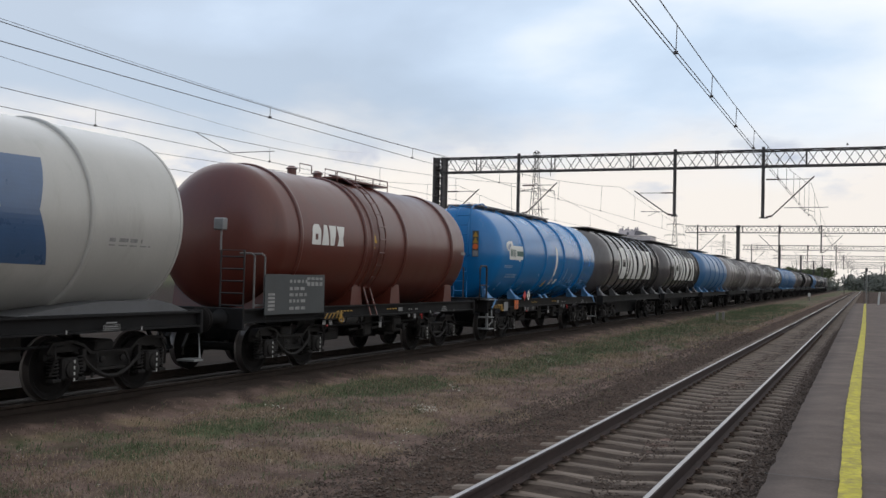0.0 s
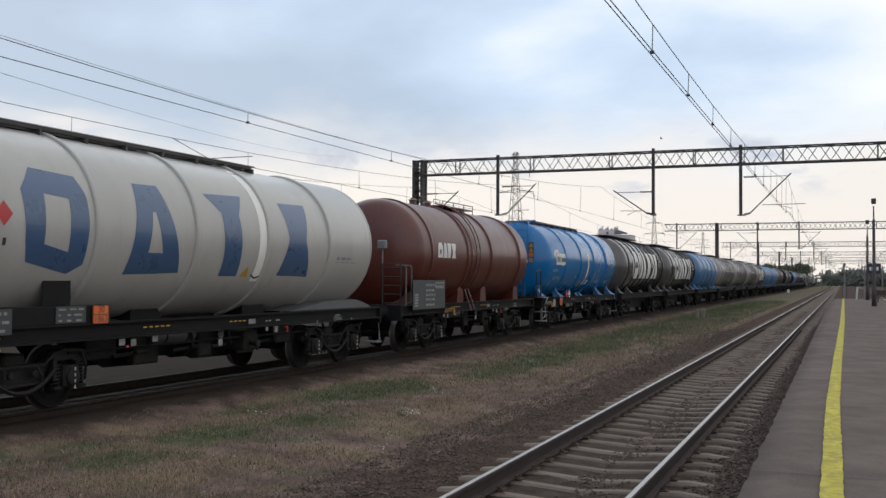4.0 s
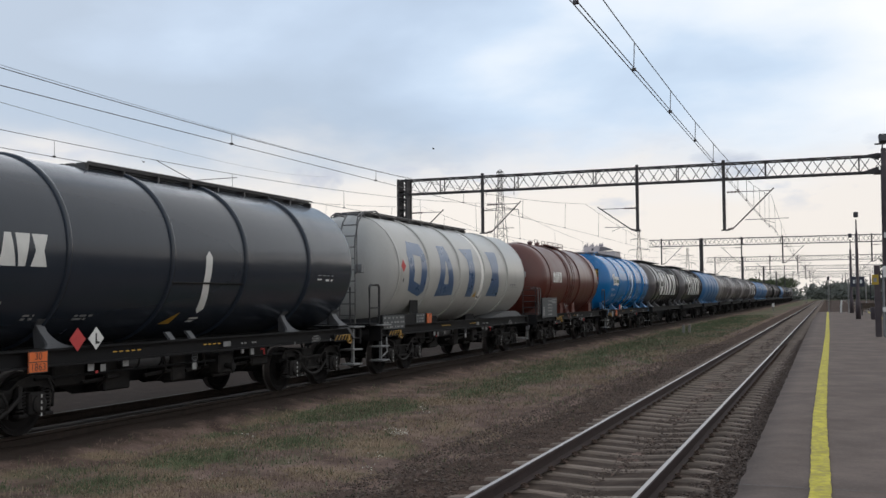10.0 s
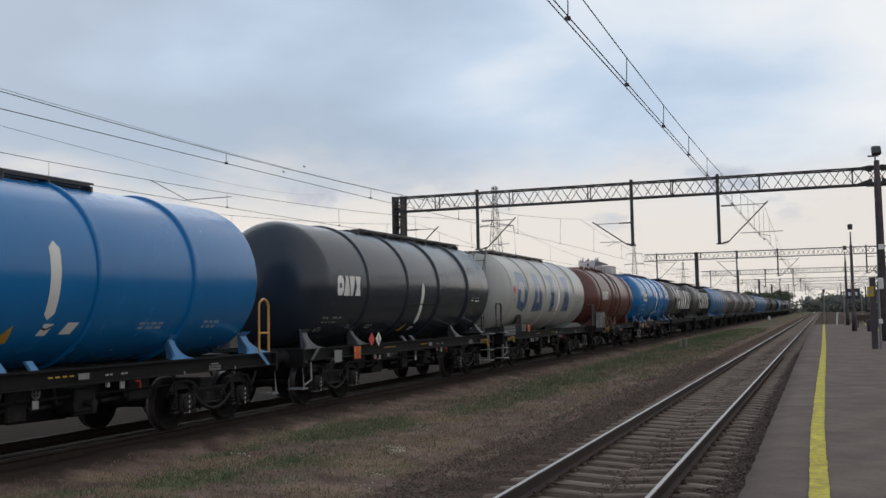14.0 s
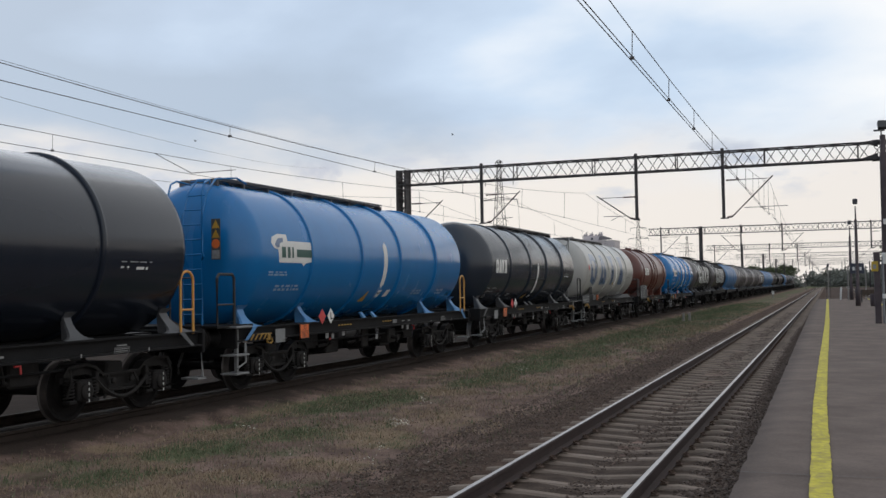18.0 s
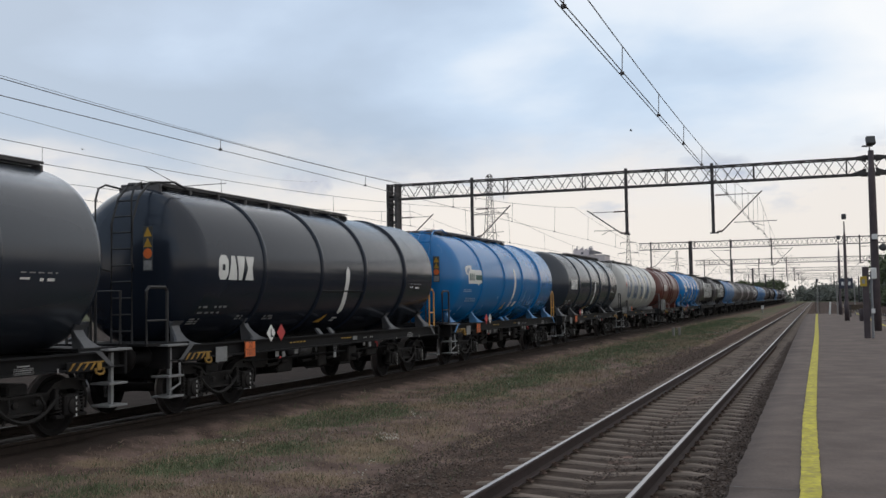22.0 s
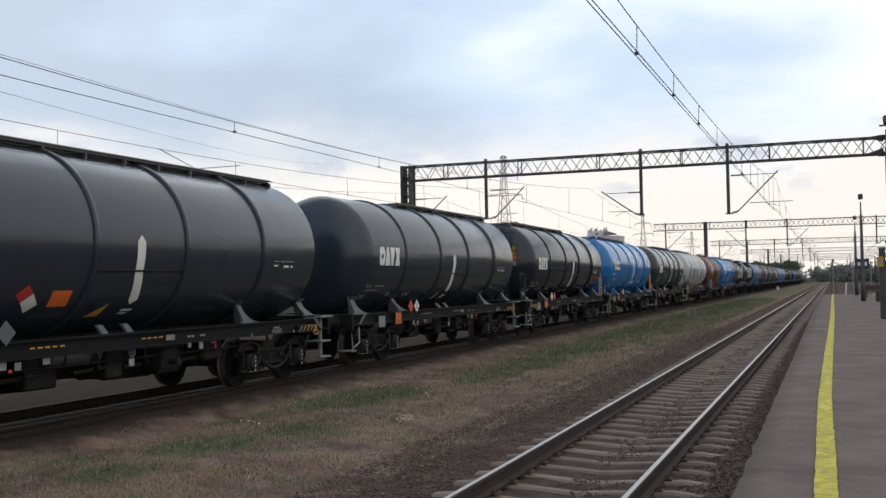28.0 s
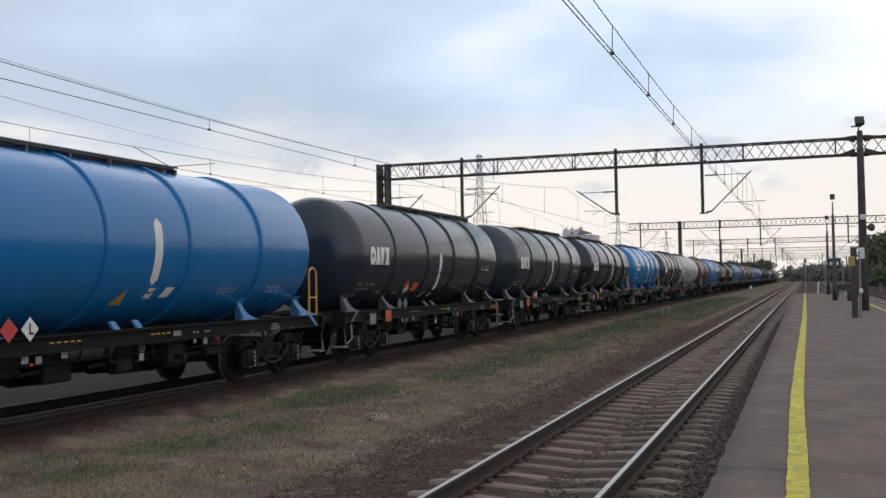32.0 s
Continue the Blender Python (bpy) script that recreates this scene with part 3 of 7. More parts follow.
def bed(name, cx, y0, y1, half, label, mat=None):
    bm = B()
    xs = [-half - 0.55, -half, -1.15, -0.5, 0, 0.5, 1.15, half, half + 0.55]
    n = int((y1 - y0) / 0.7)
    prev = None
    for i in range(n + 1):
        y = y0 + (y1 - y0) * i / n
        row = []
        for k, x in enumerate(xs):
            edge = k in (0, len(xs) - 1)
            z = -0.33 if edge else (-0.245 if abs(x) >= half else (-0.232 if 0.3 < abs(x) < 1.3 else -0.272)) + 0.02 * noise.noise(Vector((x * 2, y * 1.3, cx)))
            row.append(bm.verts.new((cx + x + (0.12 * noise.noise(Vector((y * 0.9, x, 1))) if edge else 0), y, z)))
        if prev:
            for k in range(len(xs) - 1):
                bm.faces.new((prev[k], prev[k + 1], row[k + 1], row[k])).material_index = 1 if 2 <= k <= 5 and mat is None else 0
        prev = row
    return tagged(obj(name, mesh_of(name, bm, [mat or M_BALLAST, M_INBED], True)), label, "ballast", kind="structure")


def track(name, cx, y0, y1, top, mat, label, spacing=0.6, singles=300, sunk=0.0):
    base = tagged(obj(name, None, None, pose(cx, 0, 0)), label, "railway track", kind="structure")
    sm, fm = sleeper_mesh(mat), fastener_mesh()
    rm = rail_mesh(y0, y1, top, M_UNDERRAIL if sunk else M_RAIL)
    for s in (-1, 1):
        obj("rail", rm, base, pose(s * 0.7535, 0, 0))
    count = int((y1 - y0) / spacing)
    rnd = random.Random(int(abs(cx) * 100))
    first = max(0, int((4.0 - y0) / spacing))
    rest_v, rest_f = [], []
    fv = [v.co.copy() for v in fm.vertices]
    ff = [tuple(p.vertices) for p in fm.polygons]
    sv = [v.co.copy() for v in sm.vertices]
    sf = [tuple(p.vertices) for p in sm.polygons]
    for i in range(count):
        y = y0 + (i + 0.5) * spacing + rnd.uniform(-0.015, 0.015)
        if first <= i < first + singles:
            obj("sleeper", sm, base, pose(rnd.uniform(-0.02, 0.02), y, rnd.uniform(-0.008, 0.006) - sunk, 0, 0, rnd.uniform(-0.6, 0.6)))
            if y < 45 and abs(cx) < 5:
                for s in (-1, 1):
                    obj("rail_fastener", fm, base, pose(s * 0.7535, y, 0))
        else:
            o = len(rest_v)
            rest_v += [(v.x, v.y + y, v.z - sunk) for v in sv]
            rest_f += [tuple(q + o for q in p) for p in sf]
    if rest_v:
        me = bpy.data.meshes.new("far_sleepers")
        me.from_pydata(rest_v, [], rest_f)
        me.materials.append(mat)
        tagged(obj("far_sleepers", me, base), kind="stuff")
    return base


bed("ballast_near", TRACK_X[0], -6, 420, 2.1, "dark brown crushed stone ballast under the track")
bed("ballast_train", TRACK_X[1], -30, 460, 1.18, "oily ballast under the freight train, darkened by painted shade", M_UNDERBED)
bed("ballast_right", RIGHT_X, 20, 420, 1.5, "dark brown ballast beyond the platform")
track("track_near", TRACK_X[0], -6.108, 420, M_RAILTOP, M_SLEEPER, "railway track with bright rails on concrete sleepers", 0.592, 295)
track("track_train", TRACK_X[1], -30, 460, M_RAILDULL, M_OLDSLEEPER, "oily track under the freight train, darkened by painted shade", singles=90, sunk=0.085)
track("track_right", RIGHT_X, 20, 420, M_RAILTOP, M_SLEEPER, "railway track beside the platform's far edge", singles=20)


# ---- platform ----
def EDGE_BEND(y):
    """The platform's edge is not quite parallel to the track."""
    return -0.755 - 0.0040 * max(0.0, min(y, 60.0) - 8.0)


LINE_BEND = ((-14.0, -0.08), (7.8, -0.095), (9.8, -0.105), (11.7, -0.125), (14.5, -0.145), (19.0, -0.137), (23.0, -0.13), (27.7, -0.11), (43.0, -0.07), (101.0, -0.07))


def build_platform():
    plat = tagged(obj("platform", None), "low island platform paved with brownish asphalt", "platform", kind="structure")
    y0, y1 = -14.0, PLAT_END
    bm = B()
    nx, ny = 16, 460
    xs = [PLAT_L + (PLAT_R - PLAT_L) * i / nx for i in range(nx + 1)]
    rows = []
    for j in range(ny + 1):
        y = y0 + (y1 - y0) * j / ny
        ragged = EDGE_BEND(y) - PLAT_L + 0.03 * noise.noise(Vector((y * 2.1, 0, 5))) + 0.02 * noise.noise(Vector((y * 7, 0, 8)))
        rows.append([bm.verts.new((x + (ragged if x == xs[0] else 0), y, PLAT_Z - (0.02 if x in (xs[0], xs[-1]) else 0) + 0.003 * noise.noise(Vector((x * 0.7, y * 0.5, 2))))) for x in xs])
    for a, b in zip(rows, rows[1:]):
        for k in range(nx):
            bm.faces.new((a[k], a[k + 1], b[k + 1], b[k]))
    for side in (0, -1):
        for a, b in zip(rows, rows[1:]):
            lo = [bm.verts.new((v.co.x, v.co.y, PLAT_Z - 0.06)) for v in (a[side], b[side])]
            bm.faces.new((a[side], b[side], lo[1], lo[0]))
    bmesh.ops.recalc_face_normals(bm, faces=bm.faces)
    part("paving", bm, M_PLAT, plat, smooth=True)
    # edge blocks, each a little out of line
    rnd = random.Random(5)
    blocks = []
    for k in range(4):
        bm = B()
        box(bm, -0.16, 0.0, 0.0, 0.99, -0.65, -0.05, 0.012)
        for v in bm.verts:
            v.co += Vector((rnd.uniform(-0.008, 0.008), 0, rnd.uniform(-0.006, 0.006)))
        blocks.append(mesh_of("edge_block", bm, M_KERB))
    for i in range(int(y1 - y0)):
        obj("edge_block", rnd.choice(blocks), plat, pose(EDGE_BEND(y0 + i) + 0.17 + rnd.uniform(-0.018, 0.012), y0 + i, PLAT_Z + rnd.uniform(-0.008, 0.004), 0, 0, rnd.uniform(-0.25, 0.25)))
        if i > 30:
            obj("edge_block", rnd.choice(blocks), plat, pose(PLAT_R - 0.16, y0 + i + 1, PLAT_Z + rnd.uniform(-0.008, 0.004), 0, 0, 180))
    # a few straight joints in the asphalt
    for y in (8.97, 21.3, 34.5, 48.0):
        bm = B()
        prev = None
        for i in range(25):
            x = PLAT_L + 0.05 + (PLAT_R - PLAT_L - 0.1) * i / 24
            yy = y + 0.03 * noise.noise(Vector((x * 3, y, 0)))
            a, b = bm.verts.new((x, yy - 0.007, PLAT_Z + 0.012)), bm.verts.new((x, yy + 0.007, PLAT_Z + 0.012))
            if prev:
                bm.faces.new((prev[0], a, b, prev[1]))
            prev = (a, b)
        part("paving_joint", bm, P_BLACK, plat)
    # the hand-painted warning line, with an uneven edge
    for cx, w, ya, yb, sub in ((-0.10, 0.085, y0, y1 - 1, "near"), (PLAT_R - 0.75, 0.07, 30.0, y1 - 1, "far")):
        bm = B()
        prev = None
        n = int((yb - ya) / 0.12)
        for i in range(n + 1):
            y = ya + (yb - ya) * i / n
            o = (np.interp(y, [q[0] for q in LINE_BEND], [q[1] for q in LINE_BEND]) - cx if sub == "near" else 0.0) + 0.008 * noise.noise(Vector((0, y * 2.2, cx)))
            e1, e2 = 0.014 * noise.noise(Vector((1, y * 5, cx))), 0.014 * noise.noise(Vector((2, y * 5, cx)))
            a, b = bm.verts.new((cx + o - w + e1, y, PLAT_Z + 0.013)), bm.verts.new((cx + o + w + e2, y, PLAT_Z + 0.013))
            if prev:
                bm.faces.new((prev[0], a, b, prev[1]))
            prev = (a, b)
        part("warning_line", bm, M_YLINE, plat, "worn yellow painted line")
    return plat


build_platform()


# ---- overhead line ----
def lattice(bm, x0, x1, z0, z1, y, step, r, phase):
    n = max(1, round((x1 - x0) / step))
    d = (x1 - x0) / n
    for i in range(n):
        a = x0 + i * d
        za, zb = (z0, z1) if (i + phase) % 2 == 0 else (z1, z0)
        tube(bm, [(a, y, za), (a + d, y, zb)], r, 4, False)
    return bm


def insulator(bm, a, b, r=0.055):
    a, b = Vector(a), Vector(b)
    pts, rs = [], []
    n = 9
    for i in range(n):
        pts.append(a.lerp(b, i / (n - 1)))
        rs.append(r if i % 2 else r * 0.45)
    tube(bm, pts, rs, 8)


def cantilever(parent, side, z_low, rise=2.0, reach=2.35, arm=(0.95, 2.95), arm_up=0.5):
    """Tube bracket on a drop post: side +1 reaches to the right."""
    s = side
    bm = B()
    tube(bm, [(s * 0.12, 0, z_low + 0.06), (s * 0.35, 0, z_low + 0.06), (s * (reach - 0.05), 0, z_low + rise)], 0.031, 8)
    tube(bm, [(s * 0.7, 0, z_low + rise - 0.12), (s * (reach - 0.2), 0, z_low + rise - 0.12)], 0.018, 6)
    cant = part("bracket_tube", bm, M_STEEL, parent)
    bm = B()
    insulator(bm, (s * 0.10, 0, z_low + rise - 0.12), (s * 0.75, 0, z_low + rise - 0.12), 0.05)
    part("insulator", bm, M_INSUL, cant)
    bm = B()
    insulator(bm, (s * 0.12, 0, z_low + 0.06), (s * 0.42, 0, z_low + 0.12), 0.05)
    part("insulator", bm, M_INSUL, cant)
    bm = B()
    tube(bm, [(s * arm[0], 0, z_low + arm_up), (s * arm[1], 0, z_low + arm_up + 0.02)], 0.017, 6)
    tube(bm, [(s * (arm[0] + 0.35 * (arm[1] - arm[0])), 0, z_low + arm_up), (s * (arm[0] + 0.7 * (arm[1] - arm[0])), 0, z_low + arm_up - 0.2)], 0.012, 6)
    part("steady_arm", bm, M_STEEL, cant)


def gantry(y, x_left, x_right, drops, posts, full, label, zt=8.38, zb=7.61):
    g = thing("catenary_gantry", (0, y, 0), label, "overhead line gantry", "gantries across the tracks")
    w = 0.33
    for z in (zt, zb):
        for yy in (-w, w):
            bm = B()
            box(bm, x_left, x_right, yy - 0.035, yy + 0.035, z - 0.034, z + 0.034)
            part("chord", bm, M_STEEL, g)
    step = 0.52
    n = round((x_right - x_left) / step)
    d = (x_right - x_left) / n
    if full:
        up, dn = B(), B()
        tube(up, [(0, 0, zb), (d, 0, zt)], 0.018, 4, False)
        tube(dn, [(0, 0, zt), (d, 0, zb)], 0.018, 4, False)
        mu, md = mesh_of("diagonal", up, M_STEEL), mesh_of("diagonal", dn, M_STEEL)
        for i in range(n):
            for yy, ph in ((-w, 0), (w, 1)):
                obj("diagonal", mu if (i + ph) % 2 else md, g, pose(x_left + i * d, yy, 0))
    else:
        bm = B()
        lattice(bm, x_left, x_right, zb, zt, -w, step, 0.022, 0)
        lattice(bm, x_left, x_right, zb, zt, w, step, 0.022, 1)
        tagged(part("lattice", bm, M_STEEL, g), kind="stuff")
    for z in (zb, zt):
        bm = B()
        k = 0
        x = x_left
        while x < x_right - 1.0:
            tube(bm, [(x, -w if k % 2 else w, z), (x + 1.04, w if k % 2 else -w, z)], 0.018, 4, False)
            x += 1.04
            k += 1
        part("plan_bracing", bm, M_STEEL, g)
    bm = B()
    box(bm, -0.025, 0.025, -0.02, 0.02, zb, zt)
    batten = mesh_of("batten", bm, M_STEEL)
    x = x_left + 2.4
    while x < x_right:
        obj("batten", batten, g, pose(x, -w, 0))
        obj("batten", batten, g, pose(x, w, 0))
        x += 4.2
    for x, side, low, *more in drops:
        bm = B()
        box(bm, -0.075, 0.075, -0.44, -0.34, low, zt + 0.14)
        box(bm, -0.15, 0.24 if side > 0 else 0.15, -0.46, -0.34, low - 0.04, low + 0.02)
        dp = part("drop_post", bm, M_STEEL, g, m=pose(x, 0, 0))
        if side:
            cantilever(dp, side, low, *more)
    for x, kind in posts:
        bm = B()
        if kind == "solid":
            box(bm, -0.2, 0.2, -0.25, 0.25, -0.5, zt + 0.1, 0.03)
            part("mast", bm, M_STEEL, g, m=pose(x, 0, 0))
        elif kind == "lattice":
            for sx in (-0.24, 0.24):
                for sy in (-0.3, 0.3):
                    box(bm, sx - 0.06, sx + 0.06, sy - 0.06, sy + 0.06, -0.5, zt + 0.06)
            z, k = -0.2, 0
            while z < zt - 0.5:
                for sy in (-0.3, 0.3):
                    tube(bm, [(-0.24 if k % 2 else 0.24, sy, z), (0.24 if k % 2 else -0.24, sy, z + 0.5)], 0.03, 4, False)
                box(bm, -0.24, 0.24, -0.28, 0.28, z - 0.03, z + 0.03)
                z += 0.5
                k += 1
            for sx in (-0.24, 0.24):
                box(bm, sx - 0.012, sx + 0.012, -0.27, 0.27, 0.2, zt)
            part("lattice_mast", bm, M_STEEL, g, m=pose(x, 0, 0))
        else:
            lathe(bm, [(PLAT_Z - 0.5, 0.205), (3.0, 0.185), (6.0, 0.165), (zb + 0.2, 0.155), (zb + 0.22, 0.13), (zt + 0.25, 0.125), (zt + 0.27, 0.09)], 24, 'z')
            part("platform_mast", bm, M_POLE, g, "dark tapered mast on the platform", pose(x, -0.62, 0), True)
            bm = B()
            box(bm, -0.42, 0.42, -0.45, 0.36, zt - 0.07, zt + 0.07)
            box(bm, -0.42, 0.42, -0.45, 0.36, zb - 0.07, zb + 0.07)
            prism(bm, [(-0.95, zt), (-0.2, zt + 0.1), (-0.2, zt - 0.25)], -0.4, -0.34, plane='xz')
            prism(bm, [(0.95, zt), (0.2, zt + 0.1), (0.2, zt - 0.25)], -0.4, -0.34, plane='xz')
            prism(bm, [(-0.95, zb), (-0.2, zb - 0.1), (-0.2, zb + 0.25)], -0.4, -0.34, plane='xz')
            prism(bm, [(0.95, zb), (0.2, zb - 0.1), (0.2, zb + 0.25)], -0.4, -0.34, plane='xz')
            part("mast_clamp", bm, M_STEEL, g, m=pose(x, 0, 0))
    return g


G_Y = (51.0, 122.0, 183.0, 245.0, 306.0, 367.0)
gantry(G_Y[0], -21.9, 13.5, [(-17.07, 1, 5.33, 1.65, 2.05, (0.75, 1.6), 0.24), (-8.86, -1, 5.20, 1.30, 2.15, (0.5, 1.75), 0.22), (-4.64, 1, 5.10), (8.4, -1, 5.1)], [(-21.75, "lattice"), (2.55, "pole"), (13.3, "lattice")], True,
       "long dark steel lattice gantry carried by masts")
for gy in G_Y[1:]:
    gantry(gy, -20.0, 13.5, [(-18.5, 1, 5.7), (-9.3, -1, 5.6), (-4.75, 1, 5.6), (4.66, 1, 5.6)], [(-13.9, "solid"), (13.3, "solid")], False,
           "dark steel lattice gantry across the tracks farther off", 8.60, 7.81)

# the cantilever of the far left track hangs from the mast itself
mast_arm = thing("mast_bracket", (-21.4, G_Y[0], 0), "tube bracket with insulators on the gantry mast", "overhead line bracket")
cantilever(mast_arm, 1, 5.2, 1.5, 2.0, (0.7, 1.7), 0.24)


def wire(bm, pts, r):
    tube(bm, pts, r, 5, True)


def catenary(cx, spans, contact=5.2, top=6.95, low=5.6, twin=True, label="contact and carrier wires of the overhead line", phase=1):
    w = thing("overhead_wire", (cx, 0, 0), label, "overhead wire", "overhead wires")
    rd = 0.0078
    line, car, drops = [], [], []
    for j, (y0, y1) in enumerate(spans):
        n = 26
        sa, sb = (-0.12, 0.10) if (j + phase) % 2 else (0.10, -0.12)
        if j == 0 and twin:
            sa, sb = -0.03, -0.03
        for i in range(n + (j == len(spans) - 1)):
            t = i / n
            line.append((sa + (sb - sa) * t, y0 + (y1 - y0) * t, contact - (0.0 if twin and j == 0 else 0.05) * math.sin(math.pi * t)))
            car.append(((sa + (sb - sa) * t) * 0.6, y0 + (y1 - y0) * t, top - (top - low) * 4 * t * (1 - t)))
        count = 18 if j == 0 and twin else 9
        for i in range(count):
            t = (i + (0.90 if count > 9 else 0.42)) / count
            x, y, zc, zs = sa + (sb - sa) * t, y0 + (y1 - y0) * t, contact - (0.0 if twin and j == 0 else 0.05) * math.sin(math.pi * t), top - (top - low) * 4 * t * (1 - t)
            bm = B()
            tube(bm, [(x, y, zc), (x * 0.6, y, zs)], 0.007, 4)
            box(bm, x - 0.03, x + 0.03, y - 0.02, y + 0.02, zc - 0.015, zc + 0.03)
            part("dropper", bm, M_WIRE, w)
    for off, dz in ((-0.03, -0.004), (0.025, 0.004)) if twin else ((0, 0),):
        part("contact_wire", tube(B(), [(x + off, y, z + dz) for x, y, z in line], rd, 5), M_WIRE, w)
    part("carrier_wire", tube(B(), car, rd, 5), M_WIRE, w)
    return w


YS = (-14.0, *G_Y, 430.0)
SPANS = list(zip(YS, YS[1:]))
catenary(TRACK_X[0], SPANS, low=5.59, top=6.77, label="twin contact wire and carrier wire over the near track")
catenary(TRACK_X[1] + 0.05, SPANS, low=5.36, top=6.7, twin=False, label="contact and carrier wire above the freight train", phase=0)
catenary(-16.2, SPANS, low=5.52, top=6.9, twin=False, label="contact and carrier wire behind the freight train")
catenary(-20.6, SPANS, low=5.52, top=6.9, twin=False, label="contact and carrier wire of the outer track", phase=0)
catenary(RIGHT_X, SPANS[1:], label="contact and carrier wire beyond the platform")
# a stay wire that crosses from one carrier to the next
stay = thing("stay_wire", (0, 0, 0), "slack wire linking two overhead wires", "overhead wire", "overhead wires")
part("wire", tube(B(), [(-16.2, 21.6, 5.53), (-16.2, 23.2, 5.18), (-16.2, 25.4, 5.50)], 0.011, 4), M_WIRE, stay)
# two thin power lines that pass high beyond the tracks
for a, b in (((-60.7, 60, 20.6), (-87, 200, 28.6)), ((-60.5, 60, 17.6), (-118, 200, 31.0))):
    line = thing("power_line", (0, 0, 0), "thin power line high beyond the tracks", "power line", "power lines")
    pts = [tuple(Vector(a).lerp(Vector(b), t / 16) - Vector((0, 0, 2.0 * t / 16 * (1 - t / 16)))) for t in range(-8, 32)]
    part("wire", tube(B(), pts, 0.02, 4), M_WIRE, line)


# ---- lamps and signs on the platform ----
def floodlight(bm_parent, x, y, z, tilt, turn):
    bm = B()
    box(bm, -0.20, 0.20, -0.11, 0.11, -0.20, 0.20, 0.03)
    box(bm, -0.17, 0.17, -0.13, -0.11, -0.17, 0.17)
    head = part("floodlight_head", bm, M_LAMPBODY, bm_parent, "dark floodlight housing", pose(x, y, z, tilt, 0, turn))
    return head


def pole_light():
    t = thing("floodlight", (2.55, G_Y[0] - 0.62, 8.63), "square floodlight on a bracket atop the mast", "floodlight")
    bm = B()
    tube(bm, [(-0.05, 0, 0.0), (-0.05, 0, 0.24)], 0.035, 8)
    box(bm, -0.38, 0.10, -0.05, 0.05, 0.19, 0.27, 0.02)
    part("bracket", bm, M_STEP, t)
    floodlight(t, 0.0, -0.1, 0.46, -20, 12)
    t2 = thing("loudspeaker", (2.62, G_Y[0] - 0.9, 4.12), "round grey loudspeaker clamped to the mast", "loudspeaker")
    bm = B()
    lathe(bm, [(-0.12, 0.17), (-0.10, 0.18), (0.06, 0.13), (0.16, 0.06), (0.18, 0.04)], 20, 'y')
    part("horn", bm, M_LAMPBODY, t2, "", pose(0.25, 0, 0, 0, 0, 25), True)
    bm = B()
    tube(bm, [(0.2, 0.1, 0.0), (0.0, 0.25, 0.12), (-0.1, 0.28, 0.12)], 0.025, 6)
    part("bracket", bm, M_STEP, t2)
    t3 = thing("junction_box", (2.47, G_Y[0] - 0.85, 4.62), "small white box on the mast", "junction box")
    bm = B()
    box(bm, -0.02, 0.22, -0.08, 0.06, -0.12, 0.12, 0.01)
    part("casing", bm, M_WPOST, t3)


pole_light()


def platform_lamp(x, y, h, label):
    t = thing("platform_lamp", (x, y, PLAT_Z), label, "platform lamp", "lamps on the platform")
    bm = B()
    lathe(bm, [(0, 0.16), (1.2, 0.15), (1.25, 0.11), (h - 1.2, 0.085), (h - 1.15, 0.05), (h - 0.3, 0.04)], 14, 'z')
    part("pole", bm, M_POLE, t, "", None, True)
    bm = B()
    box(bm, -0.15, 0.15, -0.14, 0.14, h - 0.16, h + 0.20, 0.04)
    part("lamp_head", bm, M_LAMPBODY, t)
    return t


platform_lamp(1.82, 71.5, 6.85, "dark steel lamp post with a boxy lamp head")
platform_lamp(1.90, 95.0, 6.75, "slim lamp post with a small lamp head")


def sign_post():
    t = thing("sign_post", (1.96, 41.6, PLAT_Z), "slim galvanised post with a white curved panel", "sign post")
    part("post", tube(B(), [(0, 0, 0), (0, 0, 2.55)], 0.045, 10), M_STEP, t)
    part("panel", box(B(), -0.02, 0.19, -0.05, 0.03, 2.25, 2.68, 0.03), M_WPOST, t)
    part("small_box", box(B(), -0.04, 0.10, -0.07, 0.04, 0.95, 1.12, 0.01), M_WPOST, t)
    t2 = thing("wooden_post", (1.76, 41.7, PLAT_Z), "square dark wooden post carrying a yellow notice", "post")
    part("post", box(B(), -0.11, 0.11, -0.12, 0.12, 0, 2.72, 0.015), M_POLE, t2)
    notice = part("notice", box(B(), -0.20, 0.04, -0.14, -0.12, 1.98, 2.36, 0.004), M_SIGNYEL, t2, "square yellow notice")
    part("symbol", box(B(), -0.14, -0.03, -0.144, -0.14, 2.08, 2.24), P_DIMW, notice)
    t4 = thing("station_sign", (2.36, 93.0, PLAT_Z), "navy station name board on two pale posts", "station sign")
    board = part("board", box(B(), -0.56, 0.56, -0.04, 0.04, 2.27, 3.15, 0.02), M_SIGNBLUE, t4)
    bm = B()
    for a, b in ((-0.36, -0.20), (-0.15, -0.09), (0.02, 0.14), (0.19, 0.36)):
        box(bm, a, b, -0.05, -0.045, 2.55, 2.85)
    tagged(part("name_lettering", bm, P_WHITE, board), kind="stuff")
    for x in (-0.74, 0.66):
        part("post", tube(B(), [(x, 0, 0), (x, 0, 2.95)], 0.05, 8), M_CONC, t4)


sign_post()


def bollard(x, y, label, h=0.95, lean=0):
    t = thing("bollard", pose(x, y, PLAT_Z, 0, lean, 0), label, "bollard", "white bollards")
    bm = B()
    box(bm, -0.07, 0.07, -0.07, 0.07, 0, h, 0.02)
    part("post", bm, M_WPOST, t)


